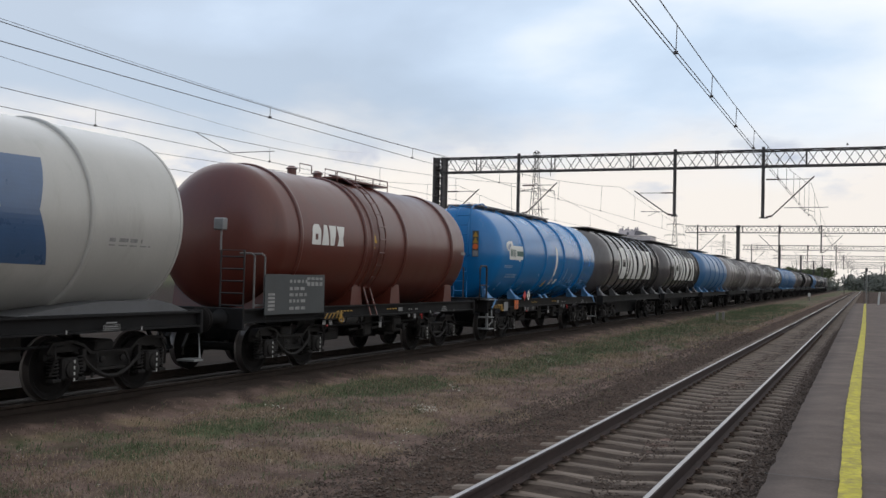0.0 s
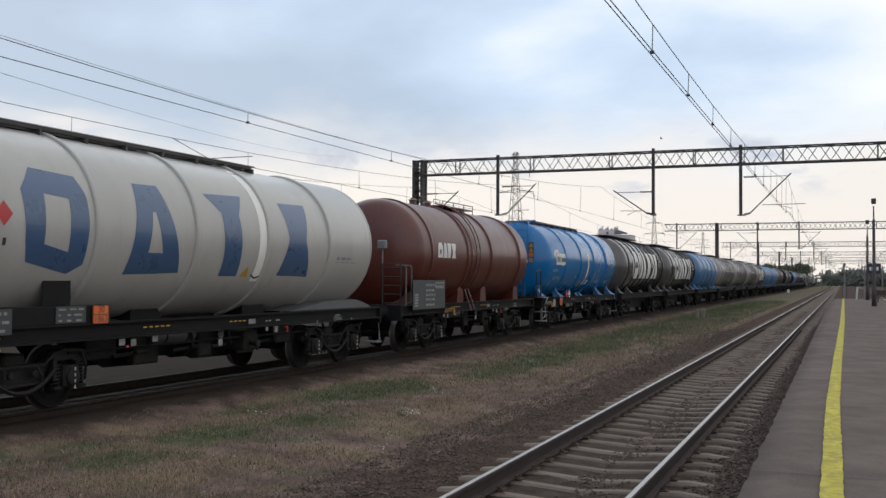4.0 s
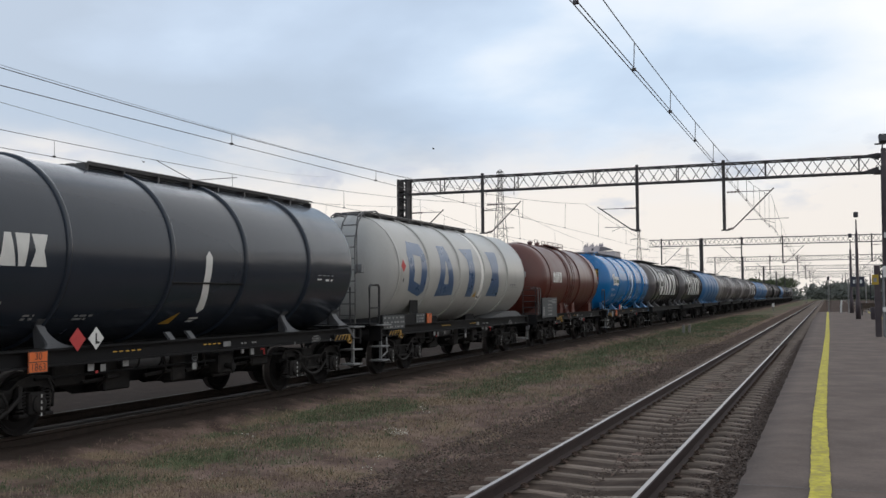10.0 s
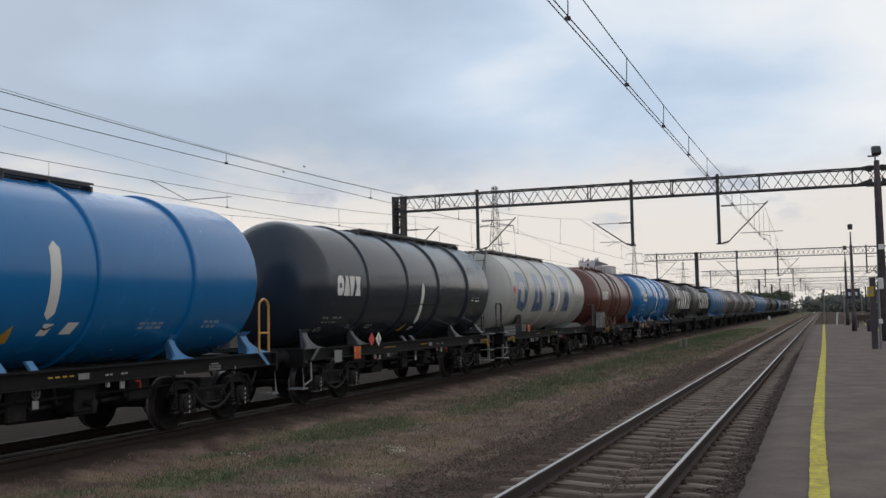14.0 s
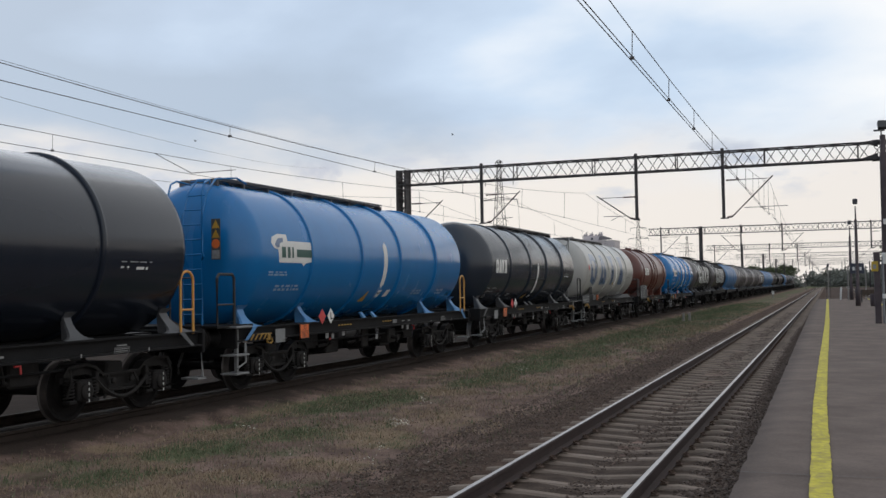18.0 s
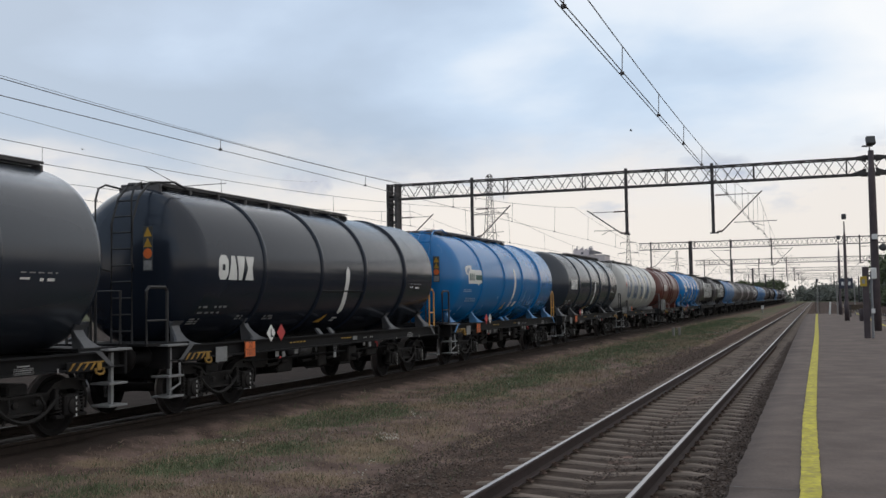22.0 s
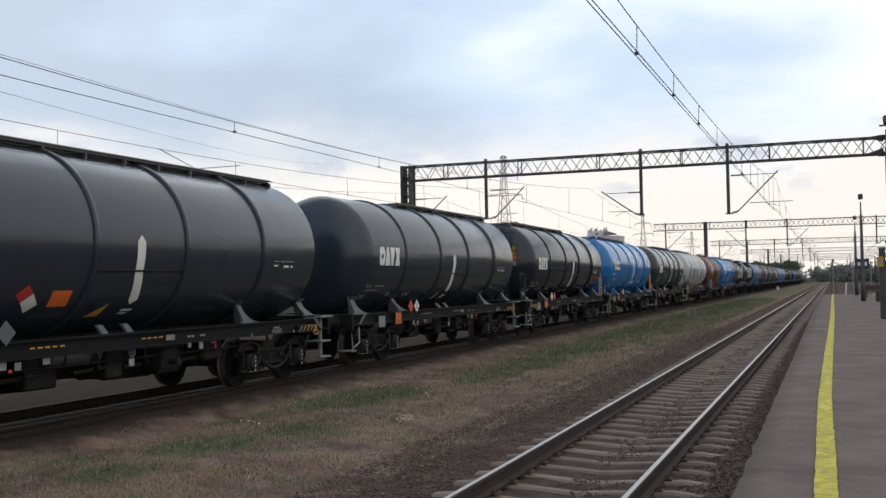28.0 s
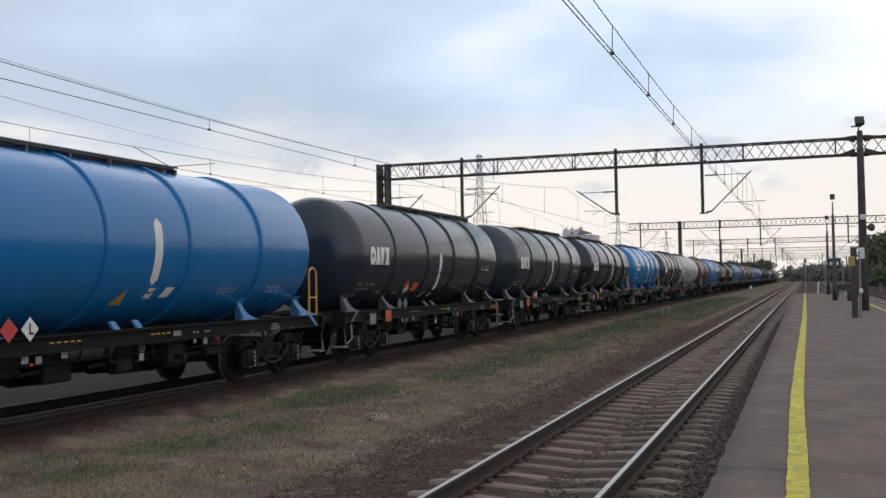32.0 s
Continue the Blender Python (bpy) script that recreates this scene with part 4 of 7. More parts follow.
bollard(1.02, 97.0, "white painted bollard at the platform's end", 1.1, 4)
bollard(1.98, 96.8, "white painted bollard at the platform's end", 1.1, -4)


def bench(x, y):
    t = thing("bench", (x, y, PLAT_Z), "dark slatted bench on the platform", "bench")
    for k in range(4):
        bm = B()
        box(bm, -0.9, 0.9, -0.22 + k * 0.12, -0.13 + k * 0.12, 0.43, 0.47, 0.005)
        part("seat_slat", bm, M_BARK, t)
    for k in range(3):
        bm = B()
        box(bm, -0.9, 0.9, 0.25, 0.28, 0.55 + k * 0.13, 0.64 + k * 0.13, 0.005)
        part("back_slat", bm, M_BARK, t)
    for s in (-0.7, 0.7):
        bm = B()
        box(bm, s - 0.04, s + 0.04, -0.22, 0.24, 0, 0.43, 0.01)
        box(bm, s - 0.04, s + 0.04, 0.2, 0.25, 0.4, 0.95, 0.01)
        part("leg", bm, M_STEEL, t)


bench(3.1, 84.0)
bench(3.0, 90.0)


def bin_(x, y):
    t = thing("litter_bin", (x, y, PLAT_Z), "dark round litter bin", "litter bin")
    bm = B()
    lathe(bm, [(0.0, 0.2), (0.05, 0.24), (0.75, 0.26), (0.8, 0.22)], 14, 'z')
    part("body", bm, M_POLE, t, "", None, True)


bin_(2.75, 70.0)

# marker posts on the verge
for x, y, h, lab in ((-7.73, 58.4, 0.55, "short white marker post in the grass"), (-7.45, 58.8, 0.55, "short white marker post in the grass"), (-6.93, 142.0, 1.1, "white kilometre post beside the track")):
    t = thing("marker_post", (x, y, -0.28), lab, "marker post", "marker posts")
    bm = B()
    box(bm, -0.07, 0.07, -0.05, 0.05, 0, h, 0.015)
    part("post", bm, M_DULLPOST, t)
    if h > 1:
        bm = B()
        box(bm, -0.16, 0.16, -0.06, -0.05, h - 0.45, h, 0.01)
        part("plate", bm, M_WPOST, t)


def signal(x, y, h, lab):
    t = thing("railway_signal", (x, y, -0.25), lab, "railway signal", "signals beside the tracks")
    bm = B()
    tube(bm, [(0, 0, 0), (0, 0, h)], 0.05, 10)
    part("mast", bm, M_DULLPOST, t)
    bm = B()
    box(bm, -0.11, 0.11, -0.10, 0.10, h - 0.28, h + 0.10, 0.04)
    part("signal_head", bm, M_LAMPBODY, t)
    bm = B()
    tube(bm, [(-0.2, 0.3, 0), (-0.2, 0.3, h - 0.5)], 0.02, 4)
    tube(bm, [(0.2, 0.3, 0), (0.2, 0.3, h - 0.5)], 0.02, 4)
    for k in range(int(h / 0.4) - 1):
        tube(bm, [(-0.2, 0.3, 0.3 + k * 0.4), (0.2, 0.3, 0.3 + k * 0.4)], 0.015, 4)
    part("ladder", bm, M_STEEL, t)


signal(0.03, 106.0, 3.85, "railway signal mast beyond the platform's end")
mast = thing("line_mast", (9.7, 150.0, -0.3), "pale concrete mast with a tube bracket", "overhead line mast")
part("mast", tube(B(), [(0, 0, 0), (0, 0, 6.9)], [0.2, 0.14], 10), M_CONC, mast)
cantilever(mast, -1, 4.9)
signal(8.3, 210.0, 4.8, "railway signal mast beside the far tracks")
signal(-5.0, 262.0, 4.8, "railway signal mast between the far tracks")


# ---- distance: pylons, building, woods ----
def pylon(x, y, h, lab):
    t = thing("power_pylon", (x, y, -0.3), lab, "power pylon", "power pylons in the distance")
    bm = B()
    def wdt(z):
        return 3.2 * (1 - z / h) ** 1.3 + 0.5
    lv = [h * k / 14 for k in range(15)]
    r = 0.11
    for sx, sy in ((-1, -1), (1, -1), (1, 1), (-1, 1)):
        tube(bm, [(sx * wdt(z), sy * wdt(z), z) for z in lv], r, 4)
    for a, b in zip(lv, lv[1:]):
        for sy in (-1, 1):
            tube(bm, [(-wdt(a), sy * wdt(a), a), (wdt(b), sy * wdt(b), b)], 0.06, 3, False)
            tube(bm, [(wdt(a), sy * wdt(a), a), (-wdt(b), sy * wdt(b), b)], 0.06, 3, False)
        tube(bm, [(-wdt(a), -wdt(a), a), (wdt(a), -wdt(a), a)], 0.06, 3, False)
    part("tower", bm, M_STEEL, t)
    for z, half in ((h * 0.70, 6.5), (h * 0.85, 5.0), (h * 0.985, 1.2)):
        bm = B()
        tube(bm, [(-half, 0, z), (0, 0, z + 0.9), (half, 0, z)], 0.1, 4)
        tube(bm, [(-half, 0, z), (half, 0, z)], 0.1, 4)
        for s in (-1, 1):
            tube(bm, [(s * half, 0, z), (s * half, 0, z - 1.8)], 0.09, 4)
        part("cross_arm", bm, M_STEEL, t)


pylon(-0.3178 * 330, 330, 46, "tall steel lattice power pylon behind the train")
pylon(-0.1742 * 640, 640, 45, "steel lattice power pylon far behind the train")
pylon(-0.1271 * 900, 900, 44, "tiny steel lattice power pylon on the horizon")


def building():
    y = 520.0
    t = thing("distant_building", (-0.2236 * y, y, -0.3), "pale high building with a cluttered flat roof", "building")
    hw, h = 0.0256 * y, 0.0496 * y - 0.3
    bm = B()
    box(bm, -hw, hw, 0, 14, 0, h)
    part("wall", bm, M_BUILD, t)
    bm = B()
    box(bm, -hw - 0.2, hw + 0.2, -0.2, 14.2, h, h + 0.25)
    part("roof", bm, M_BUILD, t)
    bm = B()
    box(bm, -4.1, 6.1, 3, 10, h + 0.25, h + 3.0)
    house = part("roof_house", bm, M_BUILD, t)
    bm = B()
    box(bm, 0.2, 1.3, 2.9, 3.0, h + 0.8, h + 2.0)
    part("window", bm, M_GLASS, house)
    bm = B()
    prism(bm, [(4.4, h + 0.5), (11.4, h + 0.8), (11.4, h + 1.3), (7.6, h + 2.6), (5.0, h + 2.8)], 2.0, 2.9, plane='xz')
    part("roof_hood", bm, M_ROOF, t, "dark sloping roof hood")
    # flues, vents and aerials on the roof
    for x, w, z in ((-3.6, 0.5, 1.1), (-2.4, 0.35, 2.0), (-0.6, 0.6, 0.9), (0.5, 0.45, 1.9), (2.6, 0.7, 0.8), (4.4, 0.55, 1.7), (5.5, 0.5, 1.9)):
        bm = B()
        box(bm, x - w, x + w, 4, 6, h + 3.0, h + 3.0 + 0.55 * z, 0.1)
        box(bm, x - 0.45 * w, x + 0.45 * w, 4.5, 5.5, h + 3.0 + 0.55 * z, h + 3.0 + z, 0.05)
        tube(bm, [(x + 0.2, 5, h + 2.9 + z), (x + 0.5, 5, h + 3.3 + z)], 0.12, 5)
        part("chimney", bm, M_FLUE, t)
    bm = B()
    box(bm, -0.8, 0.8, -0.06, 0.0, -0.8, 0.8)
    wm = mesh_of("window", bm, M_GLASS)
    for k in range(5):
        for i in range(7):
            obj("window", wm, t, pose(-hw + (i + 0.5) * 2 * hw / 7, -0.02, h - 6.5 - k * 3.1))


building()


def leaves(rnd, centre, radius, count, size, verts, faces, squash=0.8):
    c = Vector(centre)
    for _ in range(count):
        d = Vector((rnd.gauss(0, 1), rnd.gauss(0, 1), rnd.gauss(0, 1)))
        d.normalize()
        p = c + Vector((d.x, d.y, d.z * squash)) * radius * (rnd.random() ** 0.45)
        u = Vector((rnd.gauss(0, 1), rnd.gauss(0, 1), rnd.gauss(0, 1))).normalized()
        v = u.orthogonal().normalized()
        s = size * rnd.uniform(0.6, 1.3)
        o = len(verts)
        verts += [tuple(p + u * s), tuple(p + v * s * 0.55), tuple(p - u * s), tuple(p - v * s * 0.55)]
        faces.append((o, o + 1, o + 2, o + 3))


def tree(x, y, h, spread, seed, label, leaf=0.30, count=2600, bush=False):
    rnd = random.Random(seed)
    t = thing("bush" if bush else "tree", (x, y, -0.3), label, "bush" if bush else "tree", "bushes beside the platform" if bush else "trees")
    bm = B()
    tops = []
    tr = 0.02 * h
    tube(bm, [(0, 0, 0), (rnd.uniform(-.1, .1) * h * .3, 0, h * 0.35), (rnd.uniform(-.1, .1) * h * .4, rnd.uniform(-.1, .1) * h * .3, h * 0.8)], [tr, tr * 0.7, tr * 0.2], 7)
    for k in range(9):
        a = k * 2.4 + rnd.uniform(-0.4, 0.4)
        z0 = h * rnd.uniform(0.15 if bush else 0.28, 0.65)
        r = spread * rnd.uniform(0.55, 1.0)
        e = Vector((math.cos(a) * r, math.sin(a) * r, min(h * 0.9, z0 + h * rnd.uniform(0.12, 0.32))))
        tube(bm, [(0, 0, z0), tuple(Vector((0, 0, z0)).lerp(e, 0.5) + Vector((0, 0, h * 0.03))), tuple(e)], [tr * 0.45, tr * 0.3, tr * 0.1], 5)
        tops.append(e)
    part("trunk", bm, M_BARK, t)
    vs, fs = [], []
    tops += [Vector((rnd.uniform(-.4, .4) * spread, rnd.uniform(-.4, .4) * spread, h * rnd.uniform(0.7, 0.92))) for _ in range(5)]
    for e in tops:
        leaves(rnd, e, spread * rnd.uniform(0.32, 0.55), count // len(tops), leaf, vs, fs)
    me = bpy.data.meshes.new("crown")
    me.from_pydata(vs, [], fs)
    me.materials.append(M_LEAF)
    obj("crown", me, t)


# trees and bushes that stand out singly
for i, (x, y, h, s) in enumerate(((-22, 226, 7.0, 4), (-27, 236, 7.6, 4.5), (-19, 240, 6.2, 4), (-18.5, 330, 7.6, 4.5), (-22, 338, 8.4, 5), (-17, 440, 11, 6), (-24, 446, 10, 5.5))):
    tree(x, y, h * 0.85, s * 0.85, 20 + i, "dark green broadleaf tree rising behind the train", 0.45, 1500)
for i, (x, y, h, s) in enumerate(((15.5, 118, 7.0, 4.5), (18, 132, 8.5, 5), (21.0, 110, 8.0, 5), (14.0, 150, 8.0, 5), (25, 128, 9.5, 5.5), (12.5, 178, 9, 5), (19, 170, 10, 6), (30, 105, 9, 5))):
    tree(x, y, h, s, 60 + i, "dense dark green tree beyond the platform", 0.35, 2400)
for i, (x, y, h, s) in enumerate(((9.6, 124, 2.6, 2.2), (9.9, 140, 3.0, 2.6), (10.2, 108, 2.4, 2.0), (9.8, 160, 3.4, 2.8), (11.5, 116, 3.2, 2.6))):
    tree(x, y, h, s, 90 + i, "dense green bush beside the tracks", 0.2, 1500, True)


def woods():
    rnd = random.Random(77)
    vs, fs = [], []
    def clump(x, y, h, r):
        for _ in range(3):
            leaves(rnd, (x + rnd.uniform(-.4, .4) * r, y + rnd.uniform(-1, 1), h * rnd.uniform(0.3, 0.75)), r * rnd.uniform(0.5, 0.9), 75, 0.62, vs, fs, 1.0)
        leaves(rnd, (x, y, h * 0.35), r * 1.1, 90, 0.8, vs, fs, 1.0)
    for i in range(420):
        x = -260 + i * 1.1 + rnd.uniform(-2, 2)
        y = 470 + rnd.uniform(0, 50) + abs(x) * 0.25
        if -17 < x < -2 and rnd.random() < 0.5:
            continue
        hh = 5.0 + 3.5 * noise.noise(Vector((x * 0.045, 0, 0))) + rnd.uniform(-2, 2)
        if x < -90:
            hh *= 0.6
        clump(x, y, hh, 4.0 + rnd.random() * 2)
    for i in range(150):
        y = 190 + i * 2.0
        clump(13 + rnd.uniform(0, 14) + (y - 190) * 0.02, y, 6.5 + rnd.uniform(-2, 3), 3.2)
    bulk("far_woods", vs, fs, M_FARLEAF, "far line of woods along the horizon, greyed by painted haze", "woods")


woods()


# ---- loose stones, grass and weeds ----
def stones():
    rnd = np.random.RandomState(3)
    base = np.array([(1, 0, 0), (-1, 0, 0), (0, 1, 0), (0, -1, 0), (0, 0, 1), (0, 0, -1)], float)
    tri = [(0, 2, 4), (2, 1, 4), (1, 3, 4), (3, 0, 4), (2, 0, 5), (1, 2, 5), (3, 1, 5), (0, 3, 5)]
    def scatter(name, n, cx, half, ya, yb, power, size, label, zlev, skip=None, mat=None):
        vs, fs = [], []
        for _ in range(n):
            y = ya + (yb - ya) * rnd.rand() ** power
            x = cx + rnd.uniform(-half, half)
            if skip and skip(x - cx, y):
                continue
            s = size * rnd.uniform(0.5, 1.25)
            p = base * (s * rnd.uniform(0.55, 1.0, 3)) + rnd.normal(0, 0.12 * s, (6, 3))
            a = rnd.uniform(0, math.tau)
            c_, s_ = math.cos(a), math.sin(a)
            q = np.stack([p[:, 0] * c_ - p[:, 1] * s_ + x, p[:, 0] * s_ + p[:, 1] * c_ + y, p[:, 2] * 0.55 + zlev(x, y) + s * 0.15], 1)
            o = len(vs)
            vs += [tuple(r) for r in q]
            fs += [(a_ + o, b_ + o, c__ + o) for a_, b_, c__ in tri]
        ob = bulk(name, vs, fs, mat or M_STONES, label, "ballast stones")
        return ob
    def on_rail(dx, y):
        return abs(dx - 0.3) < 1.32 if dx < 1.2 else dx < 1.75
    scatter("ballast_stones", 56000, TRACK_X[0] - 0.3, 2.45, 6.0, 46.0, 1.7, 0.024, "loose dark crushed stones between the sleepers", lambda x, y: -0.232, on_rail)
    scatter("verge_stones", 12000, -6.6, 2.6, 6.0, 34.0, 1.6, 0.013, "small stones strewn over the verge", lambda x, y: ground_height(x, y))
    scatter("middle_stones", 13000, TRACK_X[0] + 0.12, 0.5, 6.0, 75.0, 1.8, 0.023, "dark crushed stones strewn along the middle of the track", lambda x, y: -0.234, lambda dx, y: noise.fractal(Vector((dx * 2, y * 0.9, 3)), 1.0, 2.0, 3) + abs(dx) * 0.8 > 0.22 or abs(dx) > 0.4)
    scatter("cess_stones", 17000, -1.16, 0.38, 6.0, 50.0, 1.7, 0.030, "dark crushed stones between the rail and the platform", lambda x, y: -0.225 + 0.06 * (x + 1.54))
    scatter("pale_stones", 900, -6.9, 2.6, 6.0, 34.0, 1.6, 0.020, "scattered pale stones on the verge", lambda x, y: ground_height(x, y), mat=M_PALESTONE)


M_PALESTONE = leafy("pale_stone_pieces", (0.16, 0.135, 0.115), (0.40, 0.36, 0.32))
M_STONES = leafy("crushed_stone_pieces", (0.052, 0.038, 0.032), (0.135, 0.104, 0.087))
stones()


def leafage(name, n, mat, fun, gain, size, lean, label, near=7.0, far=115.0, power=2.0):
    """Thin blades that stand or lean on the ground, denser where fun says so."""
    rnd = np.random.RandomState(len(name))
    gx = np.linspace(-10.8, -4.1, 90)
    gu = np.linspace(0, 1, 420)
    gy = near + (far - near) * gu ** power
    thick = np.array([[fun(x, y) for x in gx] for y in gy])
    level = np.array([[ground_height(x, y) for x in gx] for y in gy])
    u = rnd.rand(n, 6)
    fy, fx = u[:, 0] * 419, u[:, 1] * 89
    iy, ix = np.minimum(fy.astype(int), 418), np.minimum(fx.astype(int), 88)
    ky, kx = fy - iy, fx - ix

    def at(g):
        return (g[iy, ix] * (1 - kx) + g[iy, ix + 1] * kx) * (1 - ky) + (g[iy + 1, ix] * (1 - kx) + g[iy + 1, ix + 1] * kx) * ky
    y = near + (far - near) * u[:, 0] ** power
    x = -10.8 + 6.7 * u[:, 1]
    keep = u[:, 2] < at(thick) * gain * np.clip((far - y) / 45.0, 0, 1) * np.clip((x + 10.05) / 0.8, 0, 1)
    x, y, z, u = x[keep], y[keep], at(level)[keep], u[keep]
    grow = 1 + (y - near) * 0.02
    h = size * (0.4 + 1.2 * u[:, 3]) * grow
    a, b = u[:, 4] * math.tau, u[:, 5] * math.tau
    w = (0.0028 + 0.05 * h) * grow
    out = h * lean * rnd.rand(len(x))
    base = np.stack([x, y, z], 1)
    side = np.stack([np.cos(a) * w, np.sin(a) * w, 0 * w], 1)
    tip = base + np.stack([np.cos(b) * out, np.sin(b) * out, np.sqrt(np.maximum(h * h - out * out, 0.0004 * h))], 1)
    verts = np.stack([base - side, base + side, tip], 1).reshape(-1, 3)
    faces = np.arange(len(verts)).reshape(-1, 3)
    return bulk(name, verts.tolist(), faces.tolist(), mat, label, "grass")


def litter_at(x, y):
    k = 0.50 + 0.8 * noise.fractal(Vector((x * 0.9, y * 0.6, 2.2)), 1.0, 2.0, 5)
    return max(0.0, k - (0.5 if x > -5.1 else 0.0))


def tufts_at(x, y, seed):
    return max(0.0, min(1.0, 3.5 * (noise.fractal(Vector((x * 3.2, y * 2.0, seed)), 1.0, 2.0, 3) - 0.12)))


def blades():
    leafage("green_grass", 330000, M_GRASS, turf_at, 1.15, 0.034, 0.97, "low green grass and weeds in patches on the verge")
    leafage("dry_grass", 200000, M_STRAW, straw_at, 1.5, 0.038, 0.985, "dry straw-coloured grass on the verge")
    leafage("brown_litter", 260000, M_BROWNLEAF, litter_at, 0.7, 0.034, 0.985, "dead brown plant litter on the verge", far=75.0)
    leafage("green_tufts", 120000, M_GRASS, lambda x, y: tufts_at(x, y, 11.0) * (0.15 + turf_at(x, y)), 1.0, 0.065, 0.8, "small green weed tufts on the verge", far=60.0)
    leafage("dry_tufts", 110000, M_STRAW, lambda x, y: tufts_at(x, y, 4.0) * (1.0 if -9.2 < x < -5.2 else 0.15), 0.8, 0.045, 0.97, "pale dry tufts strewn over the verge", far=60.0)
    rnd = random.Random(8)
    vs, fs = [], []
    for cx, cy, n in ((-6.22, 14.26, 50), (-6.9, 17.0, 10), (-5.6, 12.2, 8), (-8.1, 13.0, 8), (-7.2, 24.0, 14), (-5.3, 11.4, 6)):
        for _ in range(n):
            x, y = cx + rnd.gauss(0, 0.085), cy + rnd.gauss(0, 0.075)
            z = ground_height(x, y) + rnd.uniform(0.05, 0.15)
            s = rnd.uniform(0.010, 0.018)
            o = len(vs)
            vs += [(x - s, y, z), (x, y - s, z + s), (x + s, y, z), (x, y + s, z + s)]
            fs.append((o, o + 1, o + 2, o + 3))
    bulk("white_flowers", vs, fs, M_WEED, "tiny white flowers in the verge grass", "flowers")


blades()


# ---- the freight train ----
TANK_R, TANK_Z = 1.45, 2.65
HALF = 5.54                        # half length of the cylinder of a long tank
RINGS = (3.58, 1.13, -1.13, -3.58)
SHIFT = [0.0]                      # how far the tank of the wagon in hand sits ahead of its frame's middle
CACHE = {}


def cached(key, make):
    if key not in CACHE:
        CACHE[key] = make()
    return CACHE[key]


def scan(polys, steps):
    """Cuts outlines (even-odd) into level strips of quads: returns four (y, z) corners each."""
    pts = [p for poly in polys for p in poly]
    lo, hi = min(p[1] for p in pts), max(p[1] for p in pts)
    cuts = sorted({round(p[1], 4) for p in pts} | {round(lo + (hi - lo) * i / steps, 4) for i in range(steps + 1)})
    quads = []

    def crossings(z):
        xs = []
        for poly in polys:
            for i, (a, za) in enumerate(poly):
                b, zb = poly[(i + 1) % len(poly)]
                if (za <= z < zb) or (zb <= z < za):
                    xs.append(a + (b - a) * (z - za) / (zb - za))
        return sorted(xs)
    for a, b in zip(cuts, cuts[1:]):
        if b - a < 0.0005:
            continue
        e = (b - a) * 0.001
        lowx, highx = crossings(a + e), crossings(b - e)
        if len(lowx) == len(highx):
            for k in range(0, len(lowx) - 1, 2):
                quads.append(((lowx[k], a), (lowx[k + 1], a), (highx[k + 1], b), (highx[k], b)))
    return quads


def on_tank(polys, mat, parent, name, label="", lift=0.004, radius=None, steps=10):
    """A painted shape on the side of the shell."""
    r = (radius or TANK_R) + lift
    bm = B()
    for q in scan(polys, steps):
        vs = []
        for y, z in q:
            dz = max(-r * 0.995, min(r * 0.995, z - TANK_Z))
            vs.append(bm.verts.new((math.sqrt(r * r - dz * dz), y + SHIFT[0], TANK_Z + dz)))
        bm.faces.new(vs)
    bmesh.ops.remove_doubles(bm, verts=bm.verts, dist=0.0006)
    return part(name, bm, mat, parent, label)


def rect(y0, y1, z0, z1, slant=0.0):
    return [(y0, z0), (y1, z0), (y1 + slant, z1), (y0 + slant, z1)]


def tank_mesh(half, mat, far=False):
    bm = B()
    prof = []
    d = 0.62
    n = 5 if far else 9
    for i in range(n):
        a = math.pi / 2 * i / n
        prof.append((-half - d * math.cos(a), max(0.02, TANK_R * math.sin(a)) if i else 0.02))
    prof += [(-half, TANK_R), (half, TANK_R)]
    for i in range(n - 1, -1, -1):
        a = math.pi / 2 * i / n
        prof.append((half + d * math.cos(a), max(0.02, TANK_R * math.sin(a)) if i else 0.02))
    lathe(bm, prof, 32 if far else 72, 'y', (0, 0, TANK_Z))
    return mesh_of("tank", bm, mat, True)


def ring_mesh(mat, w=0.045, out=0.045, n=72):
    bm = B()
    lathe(bm, [(-w, TANK_R - 0.01), (-w, TANK_R + out * 0.6), (-w * 0.6, TANK_R + out), (w * 0.6, TANK_R + out), (w, TANK_R + out * 0.6), (w, TANK_R - 0.01)], n, 'y', (0, 0, TANK_Z))
    bmesh.ops.delete(bm, geom=[f for f in bm.faces if len(f.verts) > 4], context='FACES')
    return mesh_of("stiffening_ring", bm, mat, True)


